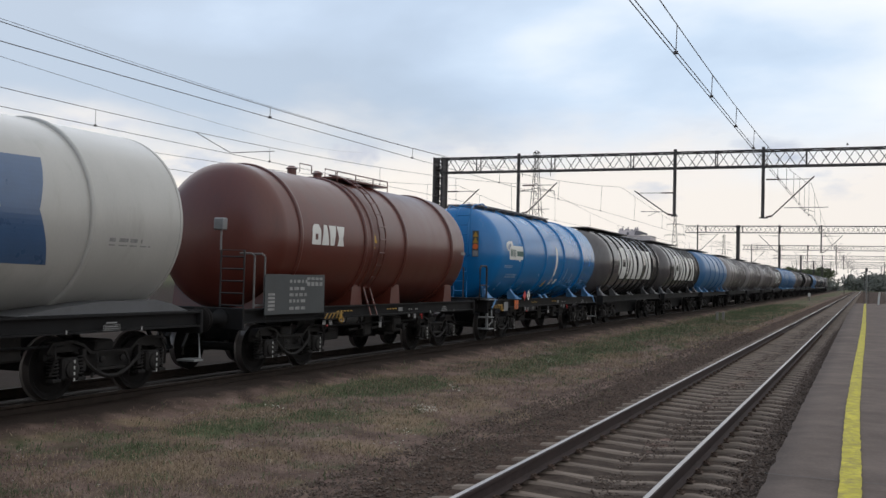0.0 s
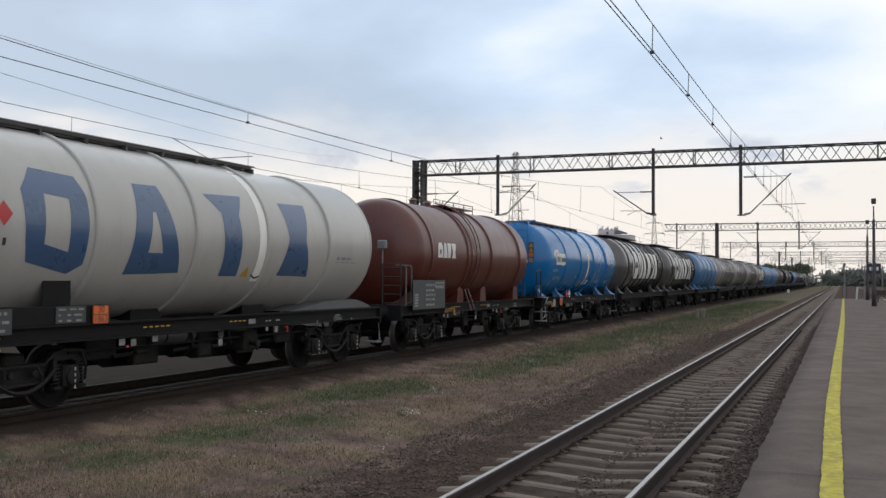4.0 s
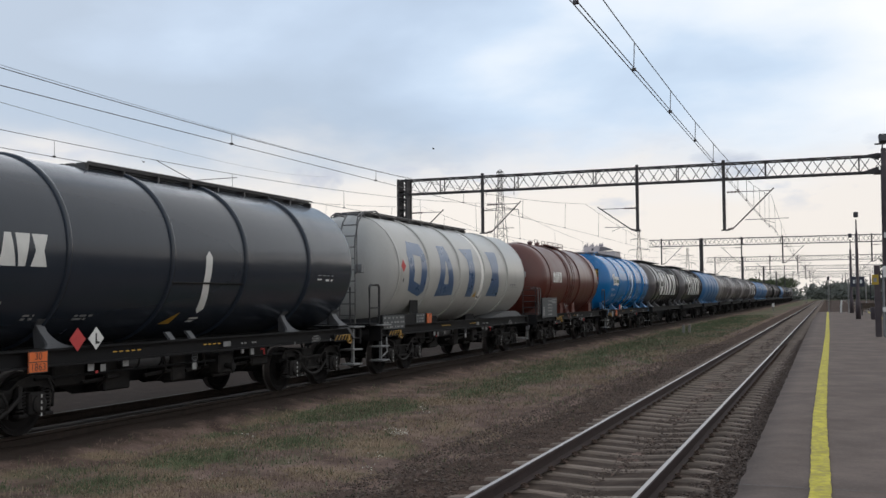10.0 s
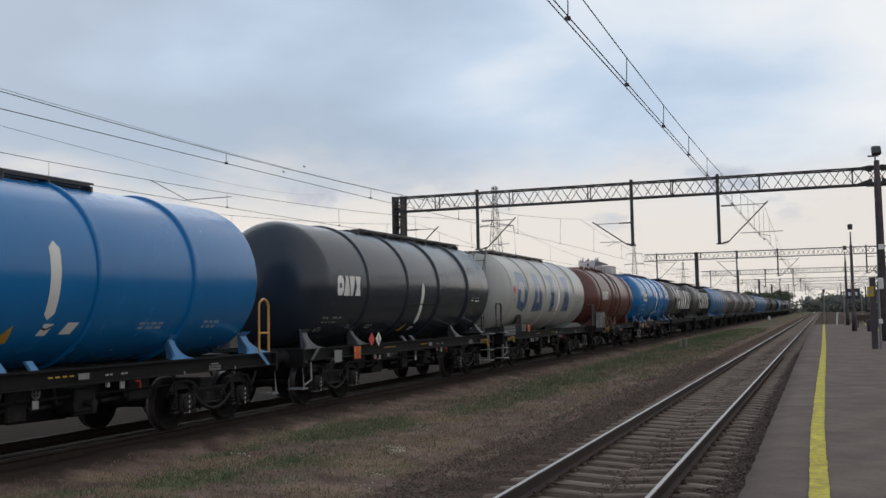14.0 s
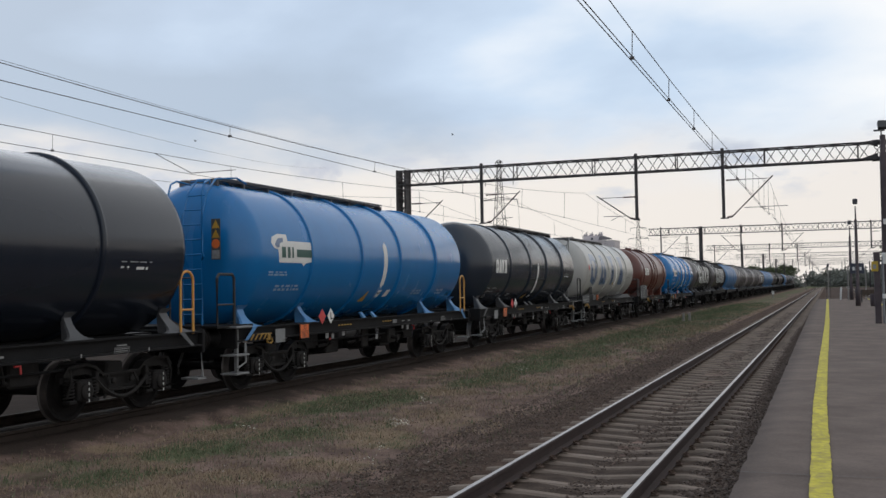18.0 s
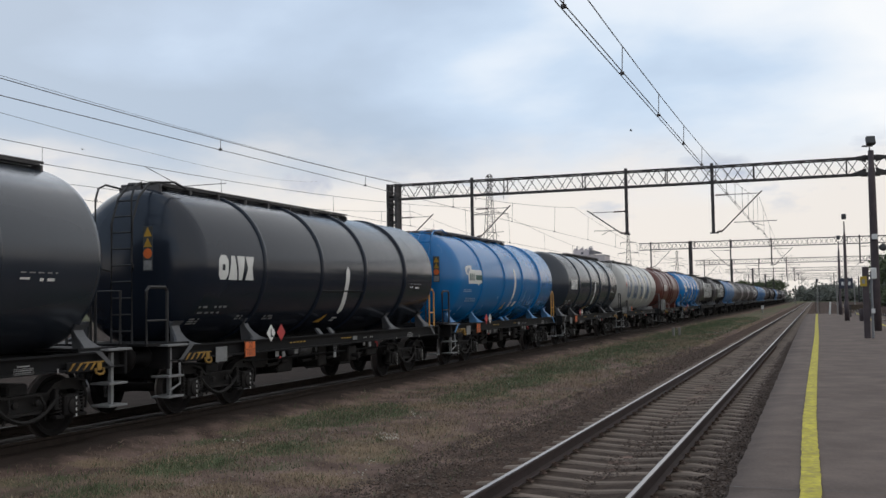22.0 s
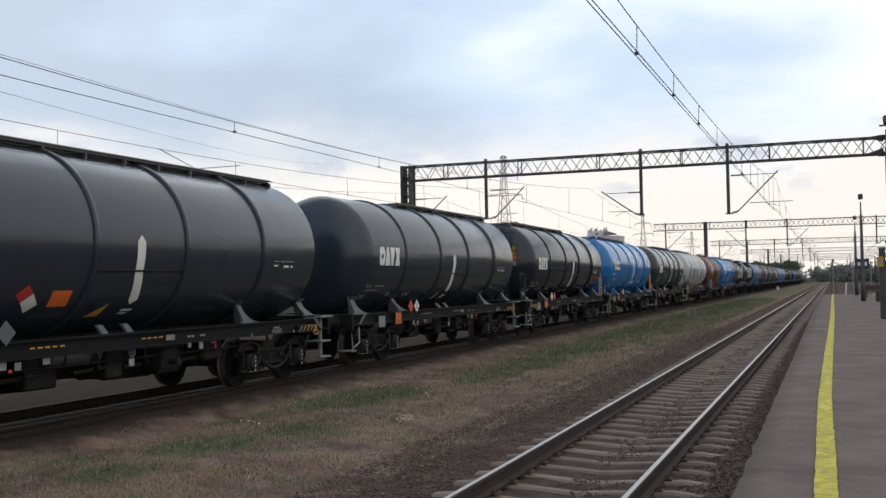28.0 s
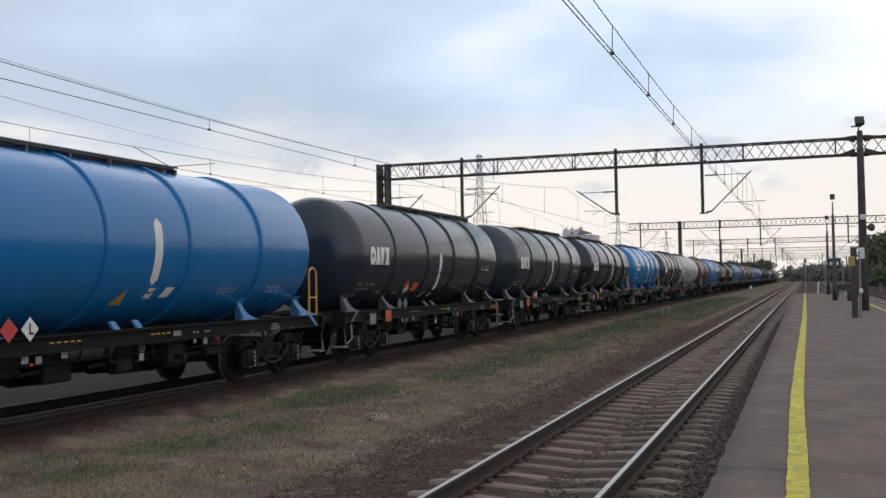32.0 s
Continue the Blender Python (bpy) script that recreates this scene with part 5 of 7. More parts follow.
def saddle_mesh(mat, wide, lean, high=0.42):
    """A pressed plate with hollowed sides that slopes from the edge of the underframe in to the shell, on one side (x > 0), with a stiffening rib."""
    bm = B()
    rows = []
    for t, k in ((0, 1.15), (0.035, 1.12), (0.06, 0.86), (0.12, 0.62), (0.22, 0.44), (0.36, 0.33), (0.55, 0.28), (0.8, 0.30), (1.0, 0.40)):
        z = 1.235 + high * t
        dz = TANK_Z - z
        surf = math.sqrt(max(0.0, TANK_R ** 2 - dz * dz)) if abs(dz) < TANK_R else 0.0
        xo = max(1.33 - 0.42 * t ** 0.7, surf + 0.03)
        ly = lean * (1 - t) ** 2 * 0.30 * wide
        a, b = ly - wide * k / 2, ly + wide * k / 2
        rows.append([bm.verts.new(p) for p in ((xo - 0.05, a, z), (xo, a, z), (xo, b, z), (xo - 0.05, b, z))])
    for a, b in zip(rows, rows[1:]):
        for k in range(4):
            bm.faces.new((a[k], a[(k + 1) % 4], b[(k + 1) % 4], b[k]))
    bm.faces.new(rows[0][::-1]), bm.faces.new(rows[-1])
    # the rib behind the plate, under the shell
    prism(bm, [(0.92, 1.235), (1.28, 1.235), (0.98, 1.235 + high * 0.7), (0.88, 1.235 + high)], -0.03, 0.03, plane='xz')
    bmesh.ops.recalc_face_normals(bm, faces=bm.faces)
    return mesh_of("saddle", bm, mat)


def tab_mesh(mat):
    """A short plate that ties the shell to the sill."""
    bm = B()
    prism(bm, [(1.16, 1.235), (1.22, 1.235), (1.10, 1.37), (1.05, 1.37)], -0.07, 0.07, plane='xz')
    return mesh_of("middle_bracket", bm, mat)


def wheel_mesh(far):
    bm = B()
    n = 20 if far else 40
    lathe(bm, [(-0.07, 0.14), (-0.065, 0.20), (-0.02, 0.26), (-0.02, 0.36), (-0.065, 0.40), (-0.065, 0.455), (0.055, 0.46), (0.06, 0.49), (0.08, 0.485), (0.08, 0.40), (0.03, 0.36), (0.03, 0.26), (0.075, 0.20), (0.08, 0.14)], n, 'x')
    for f in bm.faces:
        c = f.calc_center_median()
        r = math.hypot(c.y, c.z)
        if r > 0.452:
            f.material_index = 1
    return mesh_of("wheel", bm, [M_WHEEL, M_TREAD], False)


def axle_mesh():
    bm = B()
    lathe(bm, [(-1.02, 0.06), (-0.95, 0.075), (-0.75, 0.09), (-0.6, 0.08), (0.6, 0.08), (0.75, 0.09), (0.95, 0.075), (1.02, 0.06)], 14, 'x')
    return mesh_of("wheelset", bm, M_WHEEL, True)


def side_frame_mesh():
    """Pressed bogie side frame: dips between the wheels, rises over the axle boxes."""
    bm = B()
    out = [(-1.30, 0.72), (-1.30, 0.60), (-1.12, 0.60), (-1.08, 0.70), (-0.72, 0.70), (-0.55, 0.60), (-0.42, 0.42), (0.42, 0.42), (0.55, 0.60), (0.72, 0.70), (1.08, 0.70), (1.12, 0.60), (1.30, 0.60),
           (1.30, 0.72), (1.18, 0.84), (0.80, 0.86), (0.58, 0.80), (0.42, 0.68), (-0.42, 0.68), (-0.58, 0.80), (-0.80, 0.86), (-1.18, 0.84)]
    prism(bm, out, -0.045, 0.045)
    prism(bm, [(a, b + 0.02) for a, b in ((-1.3, 0.70), (-1.2, 0.83), (-0.8, 0.85), (-0.58, 0.79), (-0.42, 0.67), (0.42, 0.67), (0.58, 0.79), (0.8, 0.85), (1.2, 0.83), (1.3, 0.70), (1.3, 0.67), (1.19, 0.79), (0.8, 0.81), (0.6, 0.75), (0.44, 0.63), (-0.44, 0.63), (-0.6, 0.75), (-0.8, 0.81), (-1.19, 0.79), (-1.3, 0.67))], -0.045, 0.115)
    prism(bm, [(-0.46, 0.40), (0.46, 0.40), (0.46, 0.44), (-0.46, 0.44)], -0.045, 0.115)
    # curved lower lip, friction links and brake hangers
    pts = [(0.13, -0.62 + 1.24 * k / 12, 0.30 + 0.30 * (2 * k / 12 - 1) ** 2) for k in range(13)]
    tube(bm, pts, 0.035, 6)
    for s in (-1, 1):
        box(bm, 0.05, 0.15, s * 0.60 - 0.04, s * 0.60 + 0.04, 0.42, 0.74, 0.01)
        tube(bm, [(0.12, s * 1.16, 0.80), (0.17, s * 1.20, 0.62), (0.12, s * 1.24, 0.40)], 0.02, 6)
        tube(bm, [(0.10, s * 0.30, 0.66), (0.16, s * 0.34, 0.52), (0.10, s * 0.40, 0.30)], 0.022, 6)
        lathe(bm, [(0.11, 0.05), (0.15, 0.05), (0.16, 0.03)], 10, 'x', (0, s * 0.22, 0.56))
    return mesh_of("side_frame", bm, M_BOGIE)


def axle_box_mesh():
    bm = B()
    box(bm, -0.09, 0.12, -0.16, 0.16, -0.15, 0.17, 0.03)
    lathe(bm, [(0.12, 0.13), (0.15, 0.125), (0.165, 0.09)], 16, 'x')
    box(bm, -0.05, 0.09, -0.33, -0.16, -0.17, -0.12, 0.01)
    box(bm, -0.05, 0.09, 0.16, 0.33, -0.17, -0.12, 0.01)
    return mesh_of("axle_box", bm, M_BOGIE)


def spring_mesh():
    bm = B()
    pts = []
    for i in range(56):
        a = i / 8 * math.tau
        pts.append((0.075 * math.cos(a), 0.075 * math.sin(a), 0.34 * i / 55))
    tube(bm, pts, 0.017, 5)
    return mesh_of("coil_spring", bm, M_BOGIE, True)


def stripes_mesh():
    bm = B()
    for k in range(4):
        box(bm, 0.0, 0.006, -0.012, 0.012, -0.15 + k * 0.085, -0.105 + k * 0.085)
    return mesh_of("white_stripes", bm, P_STRIPE)


def bogie(wagon, y, far, spins):
    bm = B()
    box(bm, -0.98, 0.98, -0.20, 0.20, 0.52, 0.84, 0.03)
    lathe(bm, [(0.84, 0.25), (0.98, 0.25)], 12, 'z')
    if not far:
        for s in (-1, 1):
            box(bm, s * 0.82 - 0.06, s * 0.82 + 0.06, -0.35, 0.35, 0.30, 0.36, 0.01)      # brake beam
            tube(bm, [(s * 0.6, -1.0, 0.55), (s * 0.6, 1.0, 0.50)], 0.025, 6)
    key = "bogie_far" if far else "bogie"
    b = obj("bogie", cached(key, lambda: mesh_of("bogie", bm, M_BOGIE)), wagon, pose(0, y, 0))
    for s in (-1, 1):
        obj("side_frame", cached("side_frame", side_frame_mesh), b, pose(s * 0.99, 0, 0, 0, 0, 0 if s > 0 else 180))
        for a in (-0.9, 0.9):
            if far and s < 0:
                continue
            obj("axle_box", cached("axle_box", axle_box_mesh), b, pose(s * 1.06, a, 0.46, 0, 0, 0 if s > 0 else 180))
            if not far and s > 0:
                for d in (-0.245, 0.245):
                    obj("coil_spring", cached("coil_spring", spring_mesh), b, pose(1.06, a + d, 0.34))
                tagged(obj("white_stripe", cached("white_stripes", stripes_mesh), b, pose(1.228, a, 0.45)), kind="stuff")
                bm2 = B()
                key2 = "brake_shoe"
                def shoe():
                    box(bm2, -0.05, 0.05, -0.05, 0.05, -0.16, 0.16, 0.02)
                    return mesh_of("brake_shoe", bm2, M_BOGIE)
                obj("brake_shoe", cached(key2, shoe), b, pose(0.75, a + (0.54 if a < 0 else -0.54), 0.46))
    for a in (-0.9, 0.9):
        w = obj("wheelset", cached("wheelset", axle_mesh), wagon, pose(0, y + a, 0.46))
        for s in (-1, 1):
            obj("wheel", cached("wheel_far" if far else "wheel", lambda: wheel_mesh(far)), w, pose(s * 0.765, 0, 0, 0, 0, 180 if s > 0 else 0))
        if spins is not None:
            spins.append((w, y + a))


def buffer_meshes():
    bm = B()
    lathe(bm, [(0, 0.17), (0.03, 0.17), (0.03, 0.115), (0.34, 0.105), (0.34, 0.085), (0.52, 0.085)], 18, 'y')
    h = mesh_of("buffer", bm, M_FRAME, True)
    bm = B()
    lathe(bm, [(0.0, 0.10), (0.0, 0.225), (0.03, 0.225), (0.055, 0.16), (0.06, 0.05)], 22, 'y')
    return h, mesh_of("buffer_head", bm, M_WHEEL, True)


def underframe(w, half, far, sill, label=""):
    for s in (-1, 1):
        bm = B()
        prism(bm, [(1.21, 0.98), (1.35, 0.98), (1.35, 1.005), (1.26, 1.01), (1.26, 1.205), (1.35, 1.21), (1.35, 1.24), (1.21, 1.24)], -half, half, plane='xz')
        if s < 0:
            bmesh.ops.rotate(bm, matrix=Matrix.Rotation(math.pi, 3, 'Z'), verts=bm.verts)
        part("side_sill", bm, sill, w)
    bm = B()
    box(bm, -0.28, 0.28, -half, half, 0.90, 1.22)
    for y in (-half + 0.5, -2.0, 0.0, 2.0, half - 0.5):
        box(bm, -1.22, 1.22, y - 0.12, y + 0.12, 0.98, 1.20)
    part("centre_sill", bm, M_FRAME, w)
    for e in (-1, 1):
        bm = B()
        y = e * half
        box(bm, -1.36, 1.36, min(y, y + e * 0.07), max(y, y + e * 0.07), 0.86, 1.26, 0.015)
        part("headstock", bm, M_FRAME, w)
        for s in (-0.875, 0.875):
            h, hd = cached("buffer", buffer_meshes)
            bf = obj("buffer", h, w, pose(s, e * (half + 0.07), 1.06, 0, 0, 0 if e > 0 else 180))
            obj("buffer_head", hd, bf, pose(0, 0.52, 0))
        bm = B()
        tube(bm, [(0, e * half, 1.02), (0, e * (half + 0.25), 0.98), (0, e * (half + 0.42), 0.72), (0, e * (half + 0.3), 0.5)], 0.045, 6)
        part("coupling", bm, M_FRAME, w)
        if not far:
            for sx in (0.35, -0.35):
                bm = B()
                tube(bm, [(sx, e * half, 1.0), (sx, e * (half + 0.22), 0.9), (sx * 0.8, e * (half + 0.34), 0.55), (sx * 0.7, e * (half + 0.28), 0.40)], 0.028, 6)
                part("brake_hose", bm, P_BLACK, w)


def end_railings(w, e, half, ext, rail_mat):
    """Tube rails round the end deck."""
    for x in (1.27,):
        bm = B()
        for a, b in (((-0.54, 0.02),)):
            ya, yb = e * (half - a), e * (half - b)
            tube(bm, [(x, ya, 1.25), (x, ya, 2.17), (x, ya - e * 0.06, 2.235), (x, yb + e * 0.06, 2.235), (x, yb, 2.17), (x, yb, 1.25)], 0.030, 6)
        ya, yb = e * (half - 0.02 + ext), e * (half - 0.58 + ext)
        tube(bm, [(x, ya, 1.68), (x, yb, 1.68)], 0.019, 6)
        part("end_railing", bm, rail_mat, w)
    bm = B()
    ya = e * (half - 0.02 + ext)
    for xx in (0.15, 0.75):
        tube(bm, [(xx, ya, 1.25), (xx, ya, 2.18), (xx - 0.5, ya, 2.18), (xx - 0.5, ya, 1.25)], 0.027, 6)
    part("end_railing", bm, rail_mat, w)


def end_ladder(w, e, mat):
    """Ladder up the tank's end, with side guards."""
    bm = B()
    tip = 5.90
    yl = e * (tip + 0.70)
    yt = e * (tip - 0.50)
    for xx in (0.30, 0.72):
        over = [(xx, yt, 4.16), (xx, yt - e * 0.35, 4.08)]
        tube(bm, [(xx, yl, 1.3), (xx, yl, 3.35), (xx, e * (tip + 0.52), 3.80), (xx, e * (tip + 0.22), 4.08), *over], 0.022, 6)
    for k in range(10):
        z = 1.5 + k * 0.28
        yy = yl if z < 3.35 else yl - e * 0.18 * (z - 3.35) / 0.45
        tube(bm, [(0.30, yy, z), (0.72, yy, z)], 0.016, 5)
    part("ladder", bm, mat, w)
    # side guards of the ladder, hooked over the tank's edge
    for xx, xs in ((0.14, 0.30), (0.88, 0.72)):
        bm = B()
        tube(bm, [(xs, e * (tip + 0.42), 3.96), (xx, e * (tip + 0.66), 4.02), (xx, e * (tip + 0.84), 3.94), (xx, e * (tip + 0.92), 3.74), (xx, e * (tip + 0.92), 2.66), (xx, e * (tip + 0.88), 2.58), (xs, yl, 2.52)], 0.019, 6)
        part("ladder_guard", bm, mat, w)


def ladder_and_rails(w, e, half, mat, rail_mat, walk_mat, far_end):
    """Boarding platform, ladder and railing at the end e (+1 front, -1 rear)."""
    ext = 0.56 if far_end else 0.0          # some decks reach out over the buffers
    y = e * (half - 0.1 + (0.68 if far_end else 0.0))
    yi = e * (half - (0.62 if far_end else 1.0))
    bm = B()
    box(bm, -1.3, 1.3, min(y, yi), max(y, yi), 1.26, 1.30)
    part("end_deck", bm, M_FRAME, w)
    if far_end:
        end_railings(w, e, half, ext, rail_mat)
        end_ladder(w, e, mat)
    # boarding steps below the frame corner
    bm = B()
    ys = e * (half - (0.05 if far_end else 0.25))
    box(bm, 1.26, 1.32, ys - 0.03, ys + 0.03, 0.36, 1.24)
    for z in (0.38, 0.72):
        box(bm, 1.08, 1.44, ys - 0.22, ys + 0.22, z, z + 0.035, 0.006)
    box(bm, 1.05, 1.46, ys - 0.26, ys + 0.30, 1.24, 1.275, 0.006)
    part("boarding_step", bm, M_STEP, w)


def walkway(w, y0, y1, mat):
    bm = B()
    z = TANK_Z + TANK_R + 0.01
    for k in range(4):
        x = -0.38 + k * 0.22
        box(bm, x, x + 0.16, y0, y1, z, z + 0.035)
    n = int((y1 - y0) / 0.9)
    for i in range(n + 1):
        y = y0 + (y1 - y0) * i / n
        box(bm, -0.40, 0.48, y - 0.02, y + 0.02, z - 0.12, z)
    wk = part("top_walkway", bm, mat, w)
    bm = B()
    for i in range(n + 1):
        y = y0 + (y1 - y0) * i / n
        if i % 3 == 0:
            tube(bm, [(0.50, y, z - 0.16), (0.50, y, z + 0.04)], 0.014, 5)
    tube(bm, [(0.50, y0, z + 0.04), (0.50, y1, z + 0.04)], 0.018, 5)
    part("toe_rail", bm, mat, wk)
    bm = B()
    ym = (y0 + y1) / 2 + 0.3
    lathe(bm, [(TANK_R - 0.02, 0.27), (TANK_R + 0.10, 0.27), (TANK_R + 0.12, 0.31), (TANK_R + 0.15, 0.31), (TANK_R + 0.17, 0.2)], 18, 'z', (-0.75, ym, TANK_Z - 0.17))
    part("manhole", bm, mat, w)
    bm = B()
    for dy in (0.9, 1.3):
        lathe(bm, [(TANK_R - 0.02, 0.08), (TANK_R + 0.14, 0.08), (TANK_R + 0.16, 0.11), (TANK_R + 0.19, 0.11)], 12, 'z', (-0.6, ym + dy, TANK_Z - 0.12))
    part("valve_dome", bm, mat, w)


def bars(w, y0, y1, z0, z1, mat, name="lettering", rows=2, seed=1, radius=None):
    """Small unreadable lettering: short bars in rows."""
    rnd = random.Random(seed)
    polys = []
    h = (z1 - z0) / rows
    for r in range(rows):
        y = y0
        while y < y1 - 0.03:
            d = rnd.uniform(0.05, 0.20)
            polys.append(rect(y, min(y1, y + d), z0 + r * h, z0 + r * h + h * 0.62))
            y += d + rnd.uniform(0.03, 0.09)
    tagged(on_tank(polys, mat, w, name, radius=radius, steps=rows * 2), kind="stuff")


def emblem_shapes(y0, z0, wide, high):
    """Four plain block shapes in a row: an octagon, a trapezoid, a wedge and an hourglass."""
    def P(pts, dy):
        return [(y0 + (a + dy) * wide, z0 + b * high) for a, b in pts]
    return [
        P([(0.06, 0.0), (0.20, 0.0), (0.26, 0.20), (0.26, 0.80), (0.20, 1.0), (0.06, 1.0), (0.0, 0.80), (0.0, 0.20)], 0.0),
        P([(0.09, 0.38), (0.17, 0.38), (0.17, 0.62), (0.09, 0.62)], 0.0),
        P([(0.0, 0.0), (0.25, 0.0), (0.17, 1.0), (0.07, 1.0)], 0.275),
        P([(0.06, 0.0), (0.16, 0.0), (0.22, 1.0), (0.0, 1.0)], 0.505),
        P([(0.0, 0.0), (0.25, 0.0), (0.19, 0.5), (0.25, 1.0), (0.0, 1.0), (0.06, 0.5)], 0.75),
    ]


def diamond(w, y, z, mat, size=0.17, spot=None, x=1.385):
    bm = B()
    prism(bm, [(y, z - size), (y + size, z), (y, z + size), (y - size, z)], x, x + 0.006)
    ob = part("hazard_diamond", bm, mat, w)
    if spot is not None:
        bm = B()
        prism(bm, [(y - 0.02, z - 0.08), (y + 0.07, z - 0.08), (y + 0.07, z - 0.05), (y + 0.01, z - 0.04), (y + 0.01, z + 0.08), (y - 0.02, z + 0.08)], x + 0.006, x + 0.010)
        part("symbol", bm, spot, ob)
    return ob


def plate(w, name, y0, y1, z0, z1, mat, x=1.36, label="", rows=0, ink=None):
    bm = B()
    box(bm, x, x + 0.012, y0, y1, z0, z1, 0.003)
    p = part(name, bm, mat, w, label)
    if rows:
        bm = B()
        h = (z1 - z0) / rows
        rnd = random.Random(rows)
        for r in range(rows):
            a = y0 + 0.05
            while a < y1 - 0.08:
                b = min(y1 - 0.05, a + rnd.uniform(0.04, 0.16))
                box(bm, x + 0.012, x + 0.015, a, b, z0 + h * (r + 0.3), z0 + h * (r + 0.65))
                a = b + rnd.uniform(0.03, 0.15)
        tagged(part("plate_lettering", bm, ink or P_BLACK, p), kind="stuff")
    return p


def number_mesh(text, high):
    """Figures in the built-in font, as a flat mesh that faces +x and reads along +y."""
    def make():
        cu = bpy.data.curves.new("figures", 'FONT')
        cu.body, cu.size, cu.align_x, cu.align_y = text, high * 1.35, 'CENTER', 'CENTER'
        tmp = bpy.data.objects.new("figures", cu)
        me = bpy.data.meshes.new_from_object(tmp)
        bpy.data.objects.remove(tmp)
        me.materials.clear()
        me.materials.append(P_BLACK)
        return me
    return cached(("figures", text), make)


def hazard_plate(w, y0, y1, z0, z1):
    x = 1.36
    p = plate(w, "hazard_plate", y0, y1, z0, z1, P_ORANGE, x, "orange hazard plate with black figures")
    ym, zm = (y0 + y1) / 2, (z0 + z1) / 2
    for name, a, b, c, d in (("border", y0, y1, z0, z0 + 0.012), ("border", y0, y1, z1 - 0.012, z1), ("border", y0, y0 + 0.012, z0, z1), ("border", y1 - 0.012, y1, z0, z1), ("border", y0, y1, zm - 0.006, zm + 0.006)):
        part(name, box(B(), x + 0.012, x + 0.0145, a, b, c, d), P_BLACK, p)
    for text, z in (("30", (zm + z1) / 2), ("1863", (zm + z0) / 2)):
        ob = obj("number", number_mesh(text, 0.11), p, pose(x + 0.0145, ym, z) @ Matrix(((0, 0, 1, 0), (1, 0, 0, 0), (0, 1, 0, 0), (0, 0, 0, 1))))
        tagged(ob, kind="stuff")


def sill_marks(w, seed, half):
    rnd = random.Random(seed)
    polys = B()

    def mark(y0, y1, z0, z1):
        box(polys, 1.352, 1.356, y0, y1, z0, z1)
    mark(half - 3.08, half - 3.05, 0.98, 1.04)
    mark(half - 1.50, half - 1.47, 0.98, 1.04)
    for y in (1.31, 1.42, 1.68, 1.77):
        mark(y, y + rnd.uniform(0.05, 0.08), 1.08, 1.11)
    # a framed data label over the bogie: an arrowed line above two rows of text
    y0 = half - 2.33
    mark(y0 + 0.06, y0 + 0.29, 1.105, 1.125)
    for z0, z1 in ((1.000, 1.006), (1.080, 1.086)):
        mark(y0, y0 + 0.36, z0, z1)
    for d in (0.0, 0.354):
        mark(y0 + d, y0 + d + 0.006, 1.006, 1.080)
    for z in (1.018, 1.050):
        y = y0 + 0.03
        while y < y0 + 0.32:
            d = rnd.uniform(0.02, 0.05)
            mark(y, min(y + d, y0 + 0.34), z, z + 0.018)
            y += d + 0.014
    tagged(part("sill_lettering", polys, P_DIMW, w), kind="stuff")
    bm = B()
    box(bm, 1.352, 1.357, 0.72, 0.95, 1.06, 1.15)
    part("sill_plate", bm, M_STEP, w)
    bm = B()
    for y0, count in ((-2.29, 5), (0.10, 4)):
        for k in range(count):
            box(bm, 1.352, 1.356, y0 + k * 0.145, y0 + k * 0.145 + 0.085, 1.115, 1.137)
    tagged(part("yellow_dash", bm, P_YELLOW, w), kind="stuff")


